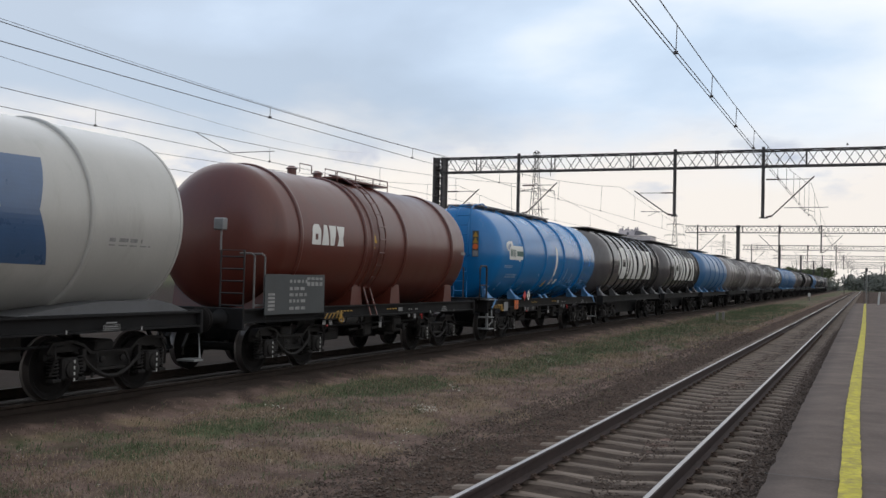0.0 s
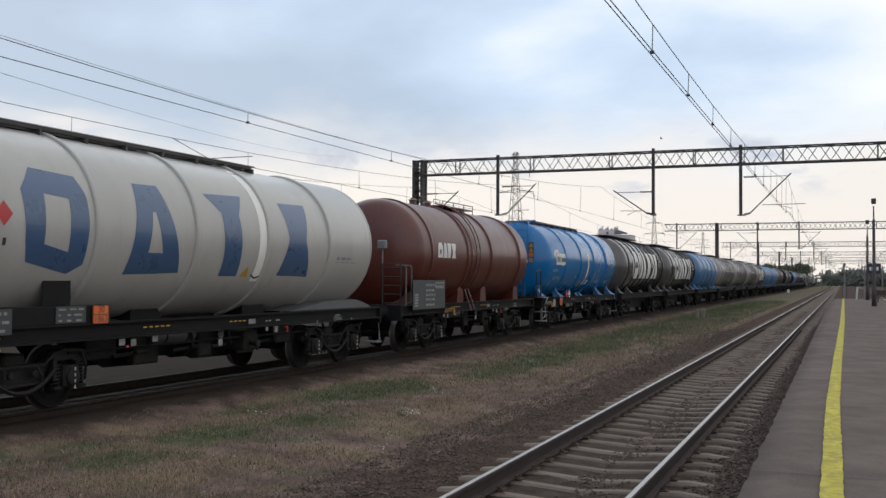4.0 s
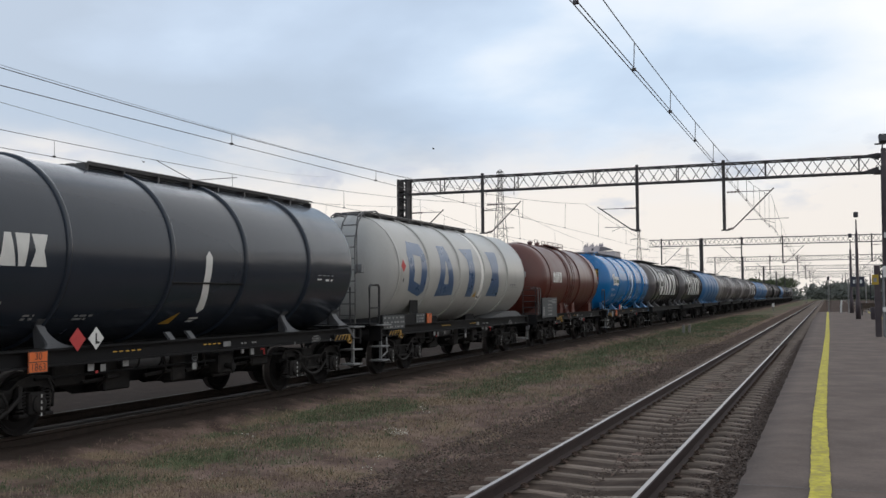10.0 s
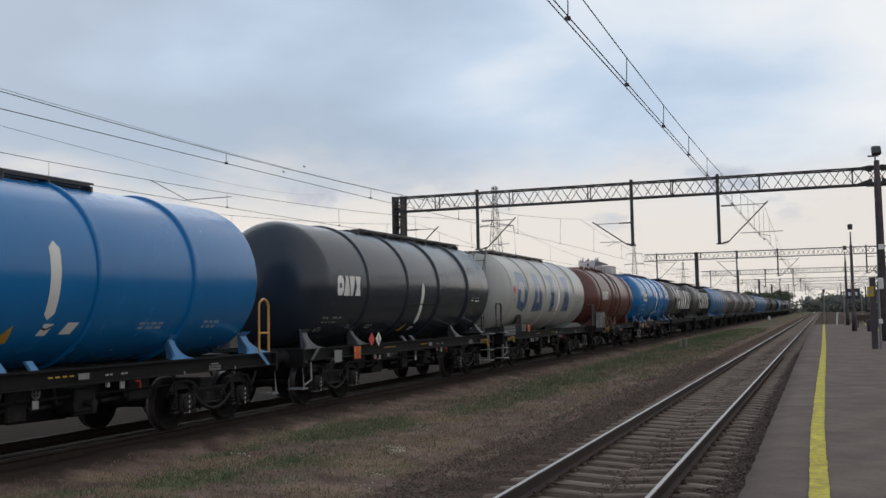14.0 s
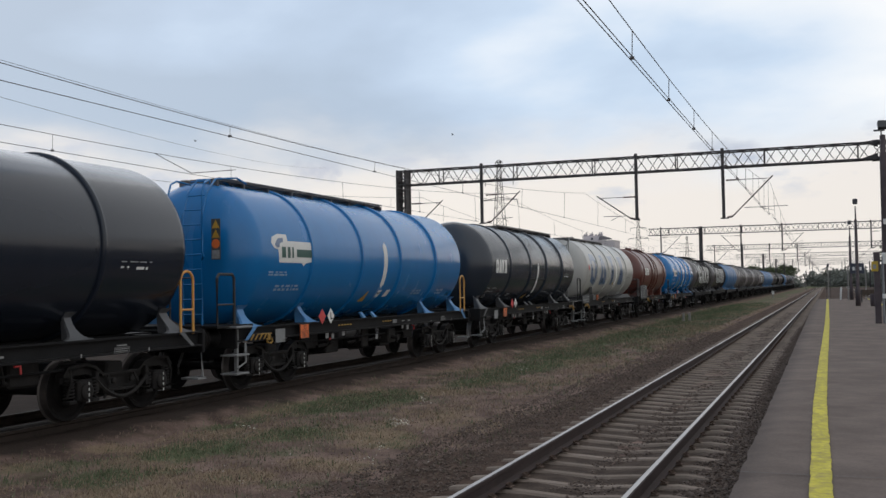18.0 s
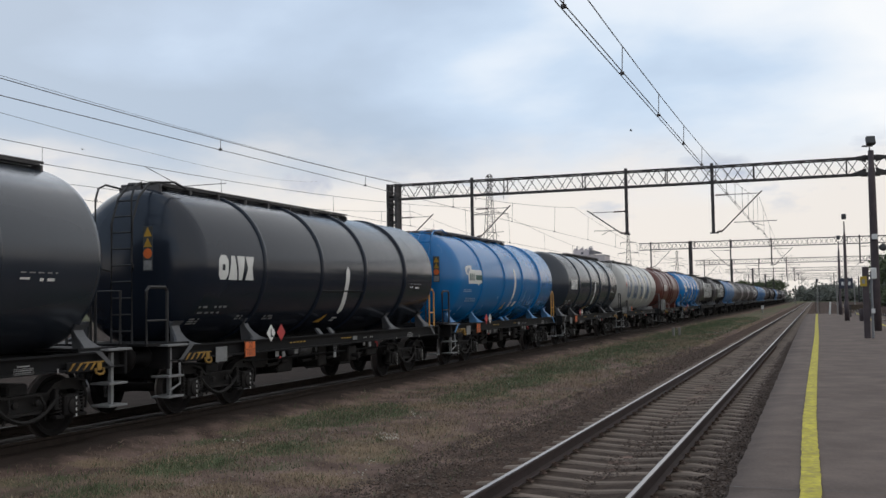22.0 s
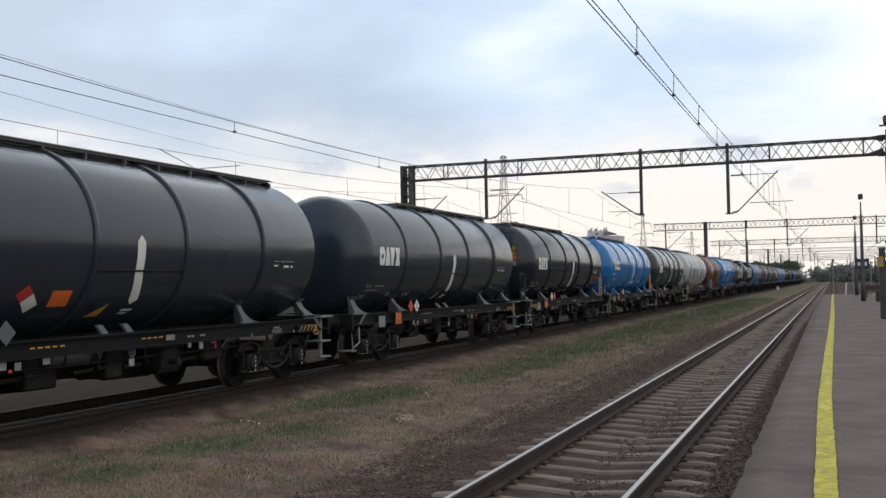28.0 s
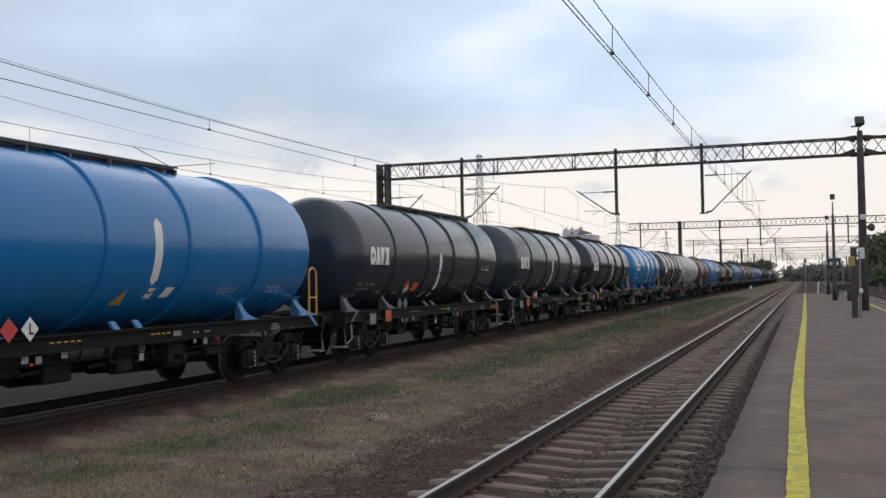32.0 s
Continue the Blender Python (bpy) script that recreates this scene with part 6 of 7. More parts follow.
def brake_gear(w, half):
    for s in (-0.24, 0.24):
        bm = B()
        prism(bm, [(-3.4, 0.94), (-3.1, 0.62), (-2.2, 0.56), (-1.9, 0.42), (-0.9, 0.40), (-0.7, 0.52), (0.3, 0.50), (0.5, 0.40), (1.7, 0.38), (2.0, 0.54), (2.9, 0.58), (3.2, 0.94)], s - 0.02, s + 0.02)
        part("centre_web", bm, M_FRAME, w)
    bm = B()
    for y0, y1, z0, x0, x1 in ((-3.0, -2.3, 0.62, 0.45, 0.85), (-1.75, -1.1, 0.46, 0.35, 0.75), (-0.25, 0.15, 0.50, 0.40, 0.95), (1.35, 1.95, 0.44, 0.35, 0.70), (2.35, 2.95, 0.60, 0.5, 0.95)):
        box(bm, x0, x1, y0, y1, z0, 0.98, 0.03)
    for y in (-2.05, -0.55, 0.6, 2.15):
        tube(bm, [(0.98, y, 0.98), (1.0, y + 0.05, 0.72), (0.75, y + 0.12, 0.56)], 0.03, 6)
        tube(bm, [(0.9, y - 0.4, 0.66), (0.9, y + 0.45, 0.70)], 0.035, 6)
    part("brake_rigging", bm, M_BOGIE, w)
    bm = B()
    lathe(bm, [(-0.55, 0.03), (-0.52, 0.13), (0.52, 0.13), (0.55, 0.03)], 18, 'y', (0.86, -0.9, 0.92))
    part("air_reservoir", bm, M_LGREY, w, "", None, True)
    for d in (-0.3, 0.3):
        bm = B()
        lathe(bm, [(-0.02, 0.137), (0.02, 0.137)], 18, 'y', (0.86, -0.9 + d, 0.92))
        part("reservoir_strap", bm, M_FRAME, w)
    for y0, y1, z0, mt in ((-2.78, -2.64, 0.86, P_DIMW), (-2.50, -2.38, 0.84, P_DIMW), (-1.98, -1.84, 0.88, P_DIMW)):
        plate(w, "small_plate", y0, y1, z0, z0 + 0.11, mt, 1.28)
    plate(w, "small_plate", -2.61, -2.55, 0.82, 0.86, P_RED, 1.28)
    bm = B()
    tube(bm, [(1.25, -0.02 + 0.075 * math.cos(k * math.tau / 14), 0.92 + 0.075 * math.sin(k * math.tau / 14)) for k in range(15)], 0.014, 6, False)
    tube(bm, [(1.25, -0.02, 0.80), (1.25, -0.02, 1.00)], 0.012, 6)
    tube(bm, [(1.25, -0.095, 0.92), (1.25, 0.055, 0.92)], 0.010, 6)
    part("valve_wheel", bm, M_LGREY, w)
    bm = B()
    box(bm, 1.24, 1.26, -0.09, 0.03, 0.70, 0.82, 0.006)
    part("valve_plate", bm, P_DIMW, w)
    bm = B()
    lathe(bm, [(-0.3, 0.16), (0.25, 0.16), (0.3, 0.06), (0.6, 0.05)], 14, 'y', (0.6, 1.7, 0.70))
    part("brake_cylinder", bm, M_FRAME, w, "", None, True)
    bm = B()
    tube(bm, [(1.05, -half + 2.8, 0.80), (1.05, half - 2.8, 0.80)], 0.022, 6)
    tube(bm, [(0.2, -half + 2.2, 0.66), (0.2, half - 2.2, 0.66)], 0.025, 6)
    part("brake_pipe", bm, M_FRAME, w)
    bm = B()
    box(bm, 0.75, 1.15, 0.9, 1.35, 0.55, 0.92, 0.03)
    tube(bm, [(0.95, 1.1, 0.72), (1.28, 1.1, 0.68), (1.34, 1.1, 0.68)], 0.05, 10)
    tube(bm, [(1.30, 1.1, 0.55), (1.30, 1.1, 0.82)], 0.02, 6)
    lathe(bm, [(1.28, 0.07), (1.33, 0.07)], 14, 'x', (0, 1.1, 0.68))
    part("outlet_valve", bm, M_BOGIE, w)
    bm = B()
    box(bm, 1.30, 1.33, 1.69, 1.80, 0.86, 0.99, 0.005)
    part("brake_lever_plate", bm, P_DIMW, w)
    bm = B()
    box(bm, 1.30, 1.33, 1.37, 1.45, 0.90, 0.98, 0.005)
    part("small_plate", bm, P_DIMW, w)
    bm = B()
    tube(bm, [(1.31, 2.08, 0.95), (1.31, 2.19, 0.95), (1.31, 2.20, 0.84)], 0.016, 6)
    part("red_lever", bm, P_RED, w)


def yellow_wheel(w, y):
    """Changeover lever with slanted yellow stripes and a yellow hook below the frame's corner."""
    bm = B()
    for k in range(4):
        y0 = y - 0.42 + k * 0.155
        prism(bm, [(y0, 0.985), (y0 + 0.035, 0.985), (y0 + 0.15, 1.095), (y0 + 0.10, 1.095)], 1.352, 1.364)
    box(bm, 1.352, 1.366, y - 0.10, y + 0.36, 1.08, 1.10, 0.003)
    part("yellow_lever", bm, M_GEARYEL, w)
    bm = B()
    box(bm, 1.37, 1.40, y + 0.17, y + 0.27, 0.96, 1.08, 0.012)
    tube(bm, [(1.39, y + 0.12, 1.0), (1.40, y + 0.13, 0.93), (1.40, y + 0.19, 0.905), (1.40, y + 0.27, 0.905), (1.40, y + 0.31, 0.94), (1.39, y + 0.30, 1.0)], 0.020, 6)
    part("lever_hook", bm, M_GEARYEL, w)
    bm = B()
    box(bm, 1.30, 1.352, y - 0.44, y + 0.36, 0.95, 1.11, 0.01)
    part("lever_bracket", bm, M_FRAME, w)


def hoop(w, y, mat, x=1.30):
    """Tall grab rail at a frame corner."""
    bm = B()
    pts = [(x, y - 0.18, 1.2), (x, y - 0.18, 2.13)]
    for k in range(7):
        a = math.pi * k / 6
        pts.append((x, y - 0.18 * math.cos(a), 2.13 + 0.15 * math.sin(a)))
    pts += [(x, y + 0.18, 2.13), (x, y + 0.18, 1.2)]
    tube(bm, pts, 0.024, 7)
    tube(bm, [(x, y - 0.18, 1.62), (x, y + 0.18, 1.62)], 0.02, 6)
    part("grab_rail", bm, mat, w)


def arrow_mark(w, y, low):
    """The long pointed gauge mark down the shell, with a small chevron and a triangle below it."""
    if low:
        # on the dark tanks it sits lower and leans forward under the weld line
        on_tank([[(y - 0.10, 2.66), (y, 2.77), (y + 0.10, 2.66), (y + 0.11, 2.21), (y - 0.08, 2.21)]], P_WHITE, w, "gauge_mark", steps=10)
        on_tank([[(y - 0.08, 2.185), (y + 0.11, 2.185), (y + 0.27, 1.75), (y + 0.16, 1.67), (y + 0.06, 1.74)]], P_WHITE, w, "gauge_mark", steps=10)
        on_tank([rect(y + 0.04, y + 0.30, 1.57, 1.60, 0.02), rect(y + 0.02, y + 0.22, 1.52, 1.545, 0.02)], P_WHITE, w, "small_mark", steps=3)
        on_tank([[(y - 0.72, 1.50), (y - 0.42, 1.50), (y - 0.36, 1.70)]], P_YELLOW, w, "yellow_triangle", steps=4)
    else:
        on_tank([[(y - 0.11, 2.97), (y, 3.07), (y + 0.11, 2.97), (y + 0.13, 2.03), (y + 0.03, 1.94), (y - 0.07, 2.02)]], P_WHITE, w, "gauge_mark", steps=16)
        on_tank([rect(y - 0.04, y + 0.15, 1.72, 1.89, 0.06)], P_WHITE, w, "small_mark", steps=4)
        on_tank([[(y - 0.02, 1.82), (y + 0.08, 1.79), (y + 0.19, 1.83), (y + 0.19, 1.86), (y + 0.08, 1.82), (y - 0.02, 1.85)]], P_BLACK, w, "chevron", lift=0.007, steps=3)
        on_tank([[(y - 0.82, 1.63), (y - 0.52, 1.63), (y - 0.56, 1.88)]], P_YELLOW, w, "yellow_triangle", steps=4)


def end_warning(w, y, e):
    z = 3.02
    x = 0.90
    bm = B()
    box(bm, x - 0.10, x + 0.10, y - 0.008, y - 0.001, z - 0.50, z + 0.27, 0.002)
    part("warning_board", bm, M_SLATE, w)
    y += e * 0.009
    bm = B()
    for k, (mt, pts) in enumerate(((P_YELLOW, [(-0.085, 0.09), (0.085, 0.09), (0, 0.25)]), (P_YELLOW, [(-0.085, -0.09), (0.085, -0.09), (0, 0.07)]))):
        prism(bm, [(x + a, z + b) for a, b in pts], y, y + e * 0.006, plane='xz')
    part("warning_triangle", bm, P_YELLOW, w)
    bm = B()
    prism(bm, [(x + 0.088 * math.cos(k * math.tau / 16), z - 0.20 + 0.088 * math.sin(k * math.tau / 16)) for k in range(16)], y, y + e * 0.006, plane='xz')
    part("warning_disc", bm, P_ORANGE, w)
    bm = B()
    box(bm, x - 0.08, x + 0.08, min(y, y + e * 0.006), max(y, y + e * 0.006), z - 0.48, z - 0.32)
    part("warning_plate", bm, P_DIMW, w)


SPINS = []
WAGONS = []


def long_wagon(style, y, label, ladder_end, seed, near=True, marks="", shift=0.0):
    """A four-axle tank wagon, 14 m over the buffers."""
    shell, saddle, rail = {"dark": (M_NIGHT if "n" in marks else M_DARK, M_LGREY, M_BLACKPIPE), "blue": (M_BLUE, M_LBLUE, M_BLACKPIPE), "white": (M_WHITE, M_WHITE, M_BLACKPIPE), "grey": (M_GREY, M_LGREY, M_BLACKPIPE), "worn": (M_WORN, M_LGREY, M_BLACKPIPE)}[style]
    w = thing("tank_wagon", (TRACK_X[1], y, 0), label, "tank wagon", "wagons of the freight train")
    WAGONS.append((w, y))
    SHIFT[0] = shift
    half = 6.40
    far = not near
    # blue wagons far off take the copy with haze painted in
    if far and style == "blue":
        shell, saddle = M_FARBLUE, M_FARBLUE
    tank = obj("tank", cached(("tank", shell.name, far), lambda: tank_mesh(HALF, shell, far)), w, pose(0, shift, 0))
    for r in RINGS + (() if style == "white" else ((5.1, -5.1, 2.4, 0.0, -2.4) if style in ("grey", "worn") else ())):
        obj("stiffening_ring", cached(("ring", shell.name, far), lambda: ring_mesh(M_FRAME if style == "worn" else (M_WORN if style == "grey" else shell), n=32 if far else 72)), tank, pose(0, r, 0))
    if style == "white":
        for r in (HALF + 0.06, -HALF - 0.06):
            obj("weld_seam", cached("weld_seam", lambda: ring_mesh(shell, 0.03, 0.004)), tank, pose(0, r, 0))
    underframe(w, half, far, M_FRAME)
    spins = [] if near else None
    for b in (-4.55, 4.55):
        bogie(w, b, far, spins)
    if spins:
        SPINS.extend((o, yy, w) for o, yy in spins)
    if style == "white":
        for e in (-1, 1):
            bm = B()
            prism(bm, [(e * 6.3, 1.242), (e * 2.6, 1.242), (e * 3.3, 1.33), (e * 4.2, 1.42), (e * 5.5, 1.43), (e * 5.9, 1.36)], -1.16, 1.16)
            part("saddle", bm, M_LGREY if e > 0 else M_FRAME, w)
        bm = B()
        box(bm, 1.22, 1.33, -6.38, -3.05, 1.236, 1.50, 0.01)
        part("side_skirt", bm, M_FRAME, w)
        for yy in (-1.4, 1.9):
            bm = B()
            box(bm, -0.7, 0.7, yy - 0.4, yy + 0.4, 1.2, 1.42)
            part("saddle", bm, M_FRAME, w)
    else:
        for yy, wide, lean in ((5.75, 0.74, 0.5), (3.45, 0.52, -0.5), (-3.45, 0.52, 0.5), (-5.75, 0.74, -0.5)):
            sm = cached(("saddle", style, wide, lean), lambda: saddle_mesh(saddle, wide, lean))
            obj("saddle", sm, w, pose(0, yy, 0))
            if near and wide > 0.6:
                d = -0.16 if yy < 0 else 0.16
                bm = B()
                prism(bm, [(yy + d * 0.2 - 0.07, 1.245), (yy + d * 0.2 + 0.07, 1.245), (yy + d * 2.2 + 0.05, 1.0), (yy + d * 2.2 - 0.05, 1.0)], 1.353, 1.362)
                part("saddle_strap", bm, saddle, w)
            if near:
                obj("saddle", cached(("saddle", style, wide, -lean), lambda: saddle_mesh(saddle, wide, -lean)), w, pose(0, yy, 0, 0, 0, 180))
        for yy in (0.16, 0.75):
            obj("middle_bracket", cached(("bracket", style), lambda: tab_mesh(saddle)), w, pose(0, yy - 0.75, 0))
    e = ladder_end
    y0, y1 = (-HALF - 0.1 + shift, 2.1 + shift) if e < 0 else (-2.1 + shift, HALF - 0.1 + shift)
    if near:
        walkway(w, y0, y1, M_WALK)
        ladder_and_rails(w, e, half, {"dark": M_BLACKPIPE, "blue": M_BLUE, "white": M_GREYPIPE}[style], rail, M_WALK, e < 0)
        brake_gear(w, half)
        sill_marks(w, seed, half)
        yellow_wheel(w, half - 0.85 if e > 0 else -half + 0.85)
        if style == "white":
            plate(w, "frame_board", -4.18, -3.58, 1.25, 1.49, M_SLATE, 1.335, "dark board with pale lettering", 3, P_DIMW)
            hazard_plate(w, -3.46, -3.12, 1.22, 1.50)
        else:
            plate(w, "frame_box", -5.04, -4.67, 0.89, 1.16, M_STEP, 1.352, "grey box on the frame")
            hazard_plate(w, -4.06, -3.69, 0.92, 1.22)
        bm = B()
        tube(bm, [(1.36, -half + 0.25, 0.95), (1.40, -half + 0.2, 0.6), (1.40, -half - 0.1, 0.5)], 0.02, 6)
        part("grab_iron", bm, M_STEP, w)
        bm = B()
        ye = -e
        tube(bm, [(1.28, ye * (half + 0.02), 1.2), (1.34, ye * (half + 0.02), 0.45), (1.05, ye * (half + 0.02), 0.42)], 0.02, 6)
        box(bm, 1.0, 1.35, ye * (half - 0.02) - 0.12, ye * (half - 0.02) + 0.12, 0.40, 0.43)
        part("shunter_step", bm, M_STEP, w)
        bm = B()
        tube(bm, [(TANK_R * 0.951 + 0.004, -1.1 + shift, TANK_Z - 0.45), (TANK_R * 0.951 + 0.004, 1.12 + shift, TANK_Z - 0.45)], 0.018, 5)
        if style == "dark":
            part("mark_line", bm, M_FRAME, w)
        else:
            bm.free()
        if e < 0 and style != "white":
            end_warning(w, -6.40, -1)
    else:
        bm = B()
        box(bm, -0.5, 0.5, -5.6, 5.6, 0.36, 0.95)
        part("brake_gear", bm, M_FRAME, w)
        bm = B()
        z = TANK_Z + TANK_R + 0.07
        box(bm, -0.38, 0.48, y0, y1, z, z + 0.04)
        part("top_walkway", bm, M_WALK, w)
    if style in ("dark", "blue") and near:
        if style == "dark":
            on_tank(emblem_shapes(-5.22, 2.385, 1.22, 0.45), P_WHITE, w, "emblem", "white block emblem", steps=12)
            bars(w, -5.55, -5.28, 1.87, 1.93, P_DIMW, rows=1, seed=seed)
            bars(w, -5.05, -4.55, 1.87, 1.93, P_DIMW, rows=1, seed=seed + 4)
            bars(w, -5.50, -4.80, 1.77, 1.82, P_DIMW, rows=1, seed=seed + 5)
            bars(w, -5.62, -5.30, 1.58, 1.70, P_DIMW, rows=3, seed=seed + 1)
            bars(w, -4.10, -3.88, 1.64, 1.74, P_DIMW, rows=2, seed=seed + 2)
            bars(w, -3.05, -2.65, 1.62, 1.72, P_DIMW, rows=2, seed=seed + 6)
            bars(w, 4.0, 4.75, 2.40, 2.43, P_DIMW, rows=1, seed=seed + 3)
            bars(w, 4.0, 4.2, 2.31, 2.36, P_WHITE, rows=1, seed=seed + 7)
            bars(w, 4.38, 4.72, 2.29, 2.36, P_WHITE, rows=1, seed=seed + 8)
        else:
            on_tank([[(-5.25, 2.86), (-5.20, 2.98), (-4.95, 3.05), (-4.60, 3.05), (-4.60, 2.92), (-3.55, 2.92), (-3.50, 2.88), (-3.50, 2.52), (-3.85, 2.48), (-3.95, 2.42), (-4.05, 2.48), (-4.95, 2.48), (-5.0, 2.74), (-5.15, 2.76)]], P_WHITE, w, "emblem_ground", "pale emblem panel", steps=12)
            on_tank([rect(-4.86, -4.70, 2.58, 2.80), rect(-4.63, -4.52, 2.58, 2.80), rect(-4.45, -4.38, 2.58, 2.80), rect(-4.26, -3.60, 2.60, 2.76)], P_GREEN, w, "emblem_bars", lift=0.008, steps=6)
            on_tank([[(-5.12, 2.84), (-4.98, 2.96), (-4.78, 2.98), (-4.78, 2.90), (-4.92, 2.86), (-4.95, 2.78), (-5.06, 2.78)]], P_NAVY, w, "emblem_swirl", lift=0.008, steps=6)
            bars(w, -5.3, -4.55, 2.22, 2.32, P_FADED, rows=2, seed=seed)
            bars(w, -4.9, -3.9, 1.92, 2.06, P_FADED, rows=2, seed=seed + 1)
            bars(w, 2.36, 3.0, 1.77, 1.91, P_FADED, rows=2, seed=seed + 2)
            bars(w, 4.16, 4.64, 1.76, 1.92, P_FADED, rows=2, seed=seed + 3)
            on_tank([rect(0.60, 0.84, 1.73, 1.90, 0.08)], P_WHITE, w, "white_label", steps=3)
            if "h" in marks:
                hoop(w, 6.03, M_YELPIPE)
        if style == "dark" and "h" in marks:
            hoop(w, 6.02, M_YELPIPE)
        arrow_mark(w, (-0.08 if style == "dark" else 0.19) + (0.22 if "g" in marks else 0.0), style == "dark")
        flip = "f" in marks
        if "t" in marks:      # placards painted on the shell instead of on the frame
            on_tank([rect(-1.77, -1.38, 1.68, 1.91, -0.03)], P_ORANGE, w, "orange_label", steps=3)
            on_tank([[(-2.33, 1.755), (-2.48, 1.86), (-2.31, 2.00), (-2.16, 1.880)]], P_RED, w, "red_label", steps=3)
            on_tank([[(-2.33, 1.750), (-2.16, 1.875), (-1.98, 1.715), (-2.14, 1.605)]], P_WHITE, w, "white_label", lift=0.007, steps=3)
            diamond(w, -3.15, 1.36, M_LGREY)
            diamond(w, -2.75, 1.36, M_LGREY)
        else:
            diamond(w, -3.12, 1.35, P_WHITE if flip else P_RED, spot=P_BLACK if flip else None)
            diamond(w, -2.72, 1.35, P_RED if flip else P_WHITE, spot=None if flip else P_BLACK)
    if style == "white" and near:
        g = [[(-4.95, 2.40), (-4.87, 2.11), (-4.02, 1.95), (-3.76, 2.09), (-3.74, 2.70), (-3.76, 3.10), (-3.90, 3.36), (-4.74, 3.41), (-5.01, 3.09)],
             [(-4.60, 2.36), (-4.12, 2.26), (-4.12, 3.02), (-4.60, 3.06)]]
        on_tank(g, P_NAVY, w, "emblem_block", "navy octagon with a slot", steps=22)
        on_tank([[(-2.82, 1.95), (-1.45, 1.99), (-2.00, 3.39), (-2.61, 3.38)], [(-2.36, 2.30), (-2.28, 2.95), (-2.20, 2.95), (-2.00, 2.30)]], P_NAVY, w, "emblem_block", "navy trapezoid with a slot", steps=22)
        on_tank([[(-0.25, 1.94), (0.31, 1.94), (0.20, 3.05), (0.45, 3.41), (-0.74, 3.37), (-0.35, 3.05)]], P_NAVY, w, "emblem_block", "navy wedge", steps=22)
        on_tank([[(1.69, 1.96), (2.90, 1.94), (2.58, 2.68), (2.77, 3.40), (1.73, 3.38), (1.92, 2.68)]], P_NAVY, w, "emblem_block", "navy hourglass shape", steps=22)
        on_tank([rect(0.84, 1.10, 1.85, 3.95)], P_BRIGHT, w, "gauge_band", "clean white band", steps=16)
        on_tank([[(0.78, 1.95), (0.94, 1.89), (1.14, 1.94), (1.14, 1.97), (0.94, 1.925), (0.78, 1.98)]], P_BLACK, w, "chevron", lift=0.007, steps=3)
        diamond_polys = [[(-5.34, 2.57), (-5.19, 2.74), (-5.34, 2.91), (-5.49, 2.74)]]
        on_tank(diamond_polys, P_RED, w, "hazard_diamond", steps=6)
        on_tank([rect(-5.34, -5.28, 2.32, 2.42)], P_BLACK, w, "small_mark", steps=2)
        bars(w, 3.98, 4.95, 2.25, 2.28, P_DIMW, rows=1, seed=seed)
        bars(w, 3.98, 4.7, 2.31, 2.40, P_DIMW, rows=1, seed=seed)
        plate(w, "data_board", -6.36, -5.0, 1.14, 1.48, M_SLATE, 1.355, "dark data board", 3, P_DIMW)
        plate(w, "frame_shield", -4.3, -3.75, 1.50, 1.92, M_FRAME, 1.20, "dark shield plate beside the tank")
        on_tank([[(0.42, 1.93), (0.68, 1.93), (0.60, 2.13)]], P_YELLOW, w, "yellow_triangle", steps=4)
        bm = B()
        box(bm, 0.72, 0.94, -6.66, -6.50, 2.54, 2.76, 0.02)
        tube(bm, [(0.70, -6.45, 2.65), (0.78, -6.55, 2.65)], 0.02, 6)
        part("document_box", bm, M_STEP, w)
    elif style != "white" and not near and "L" in marks:
        on_tank(emblem_shapes(-3.9, 2.0, 7.4, 1.4), P_WHITE, w, "emblem", "white block emblem", steps=10)
    return w


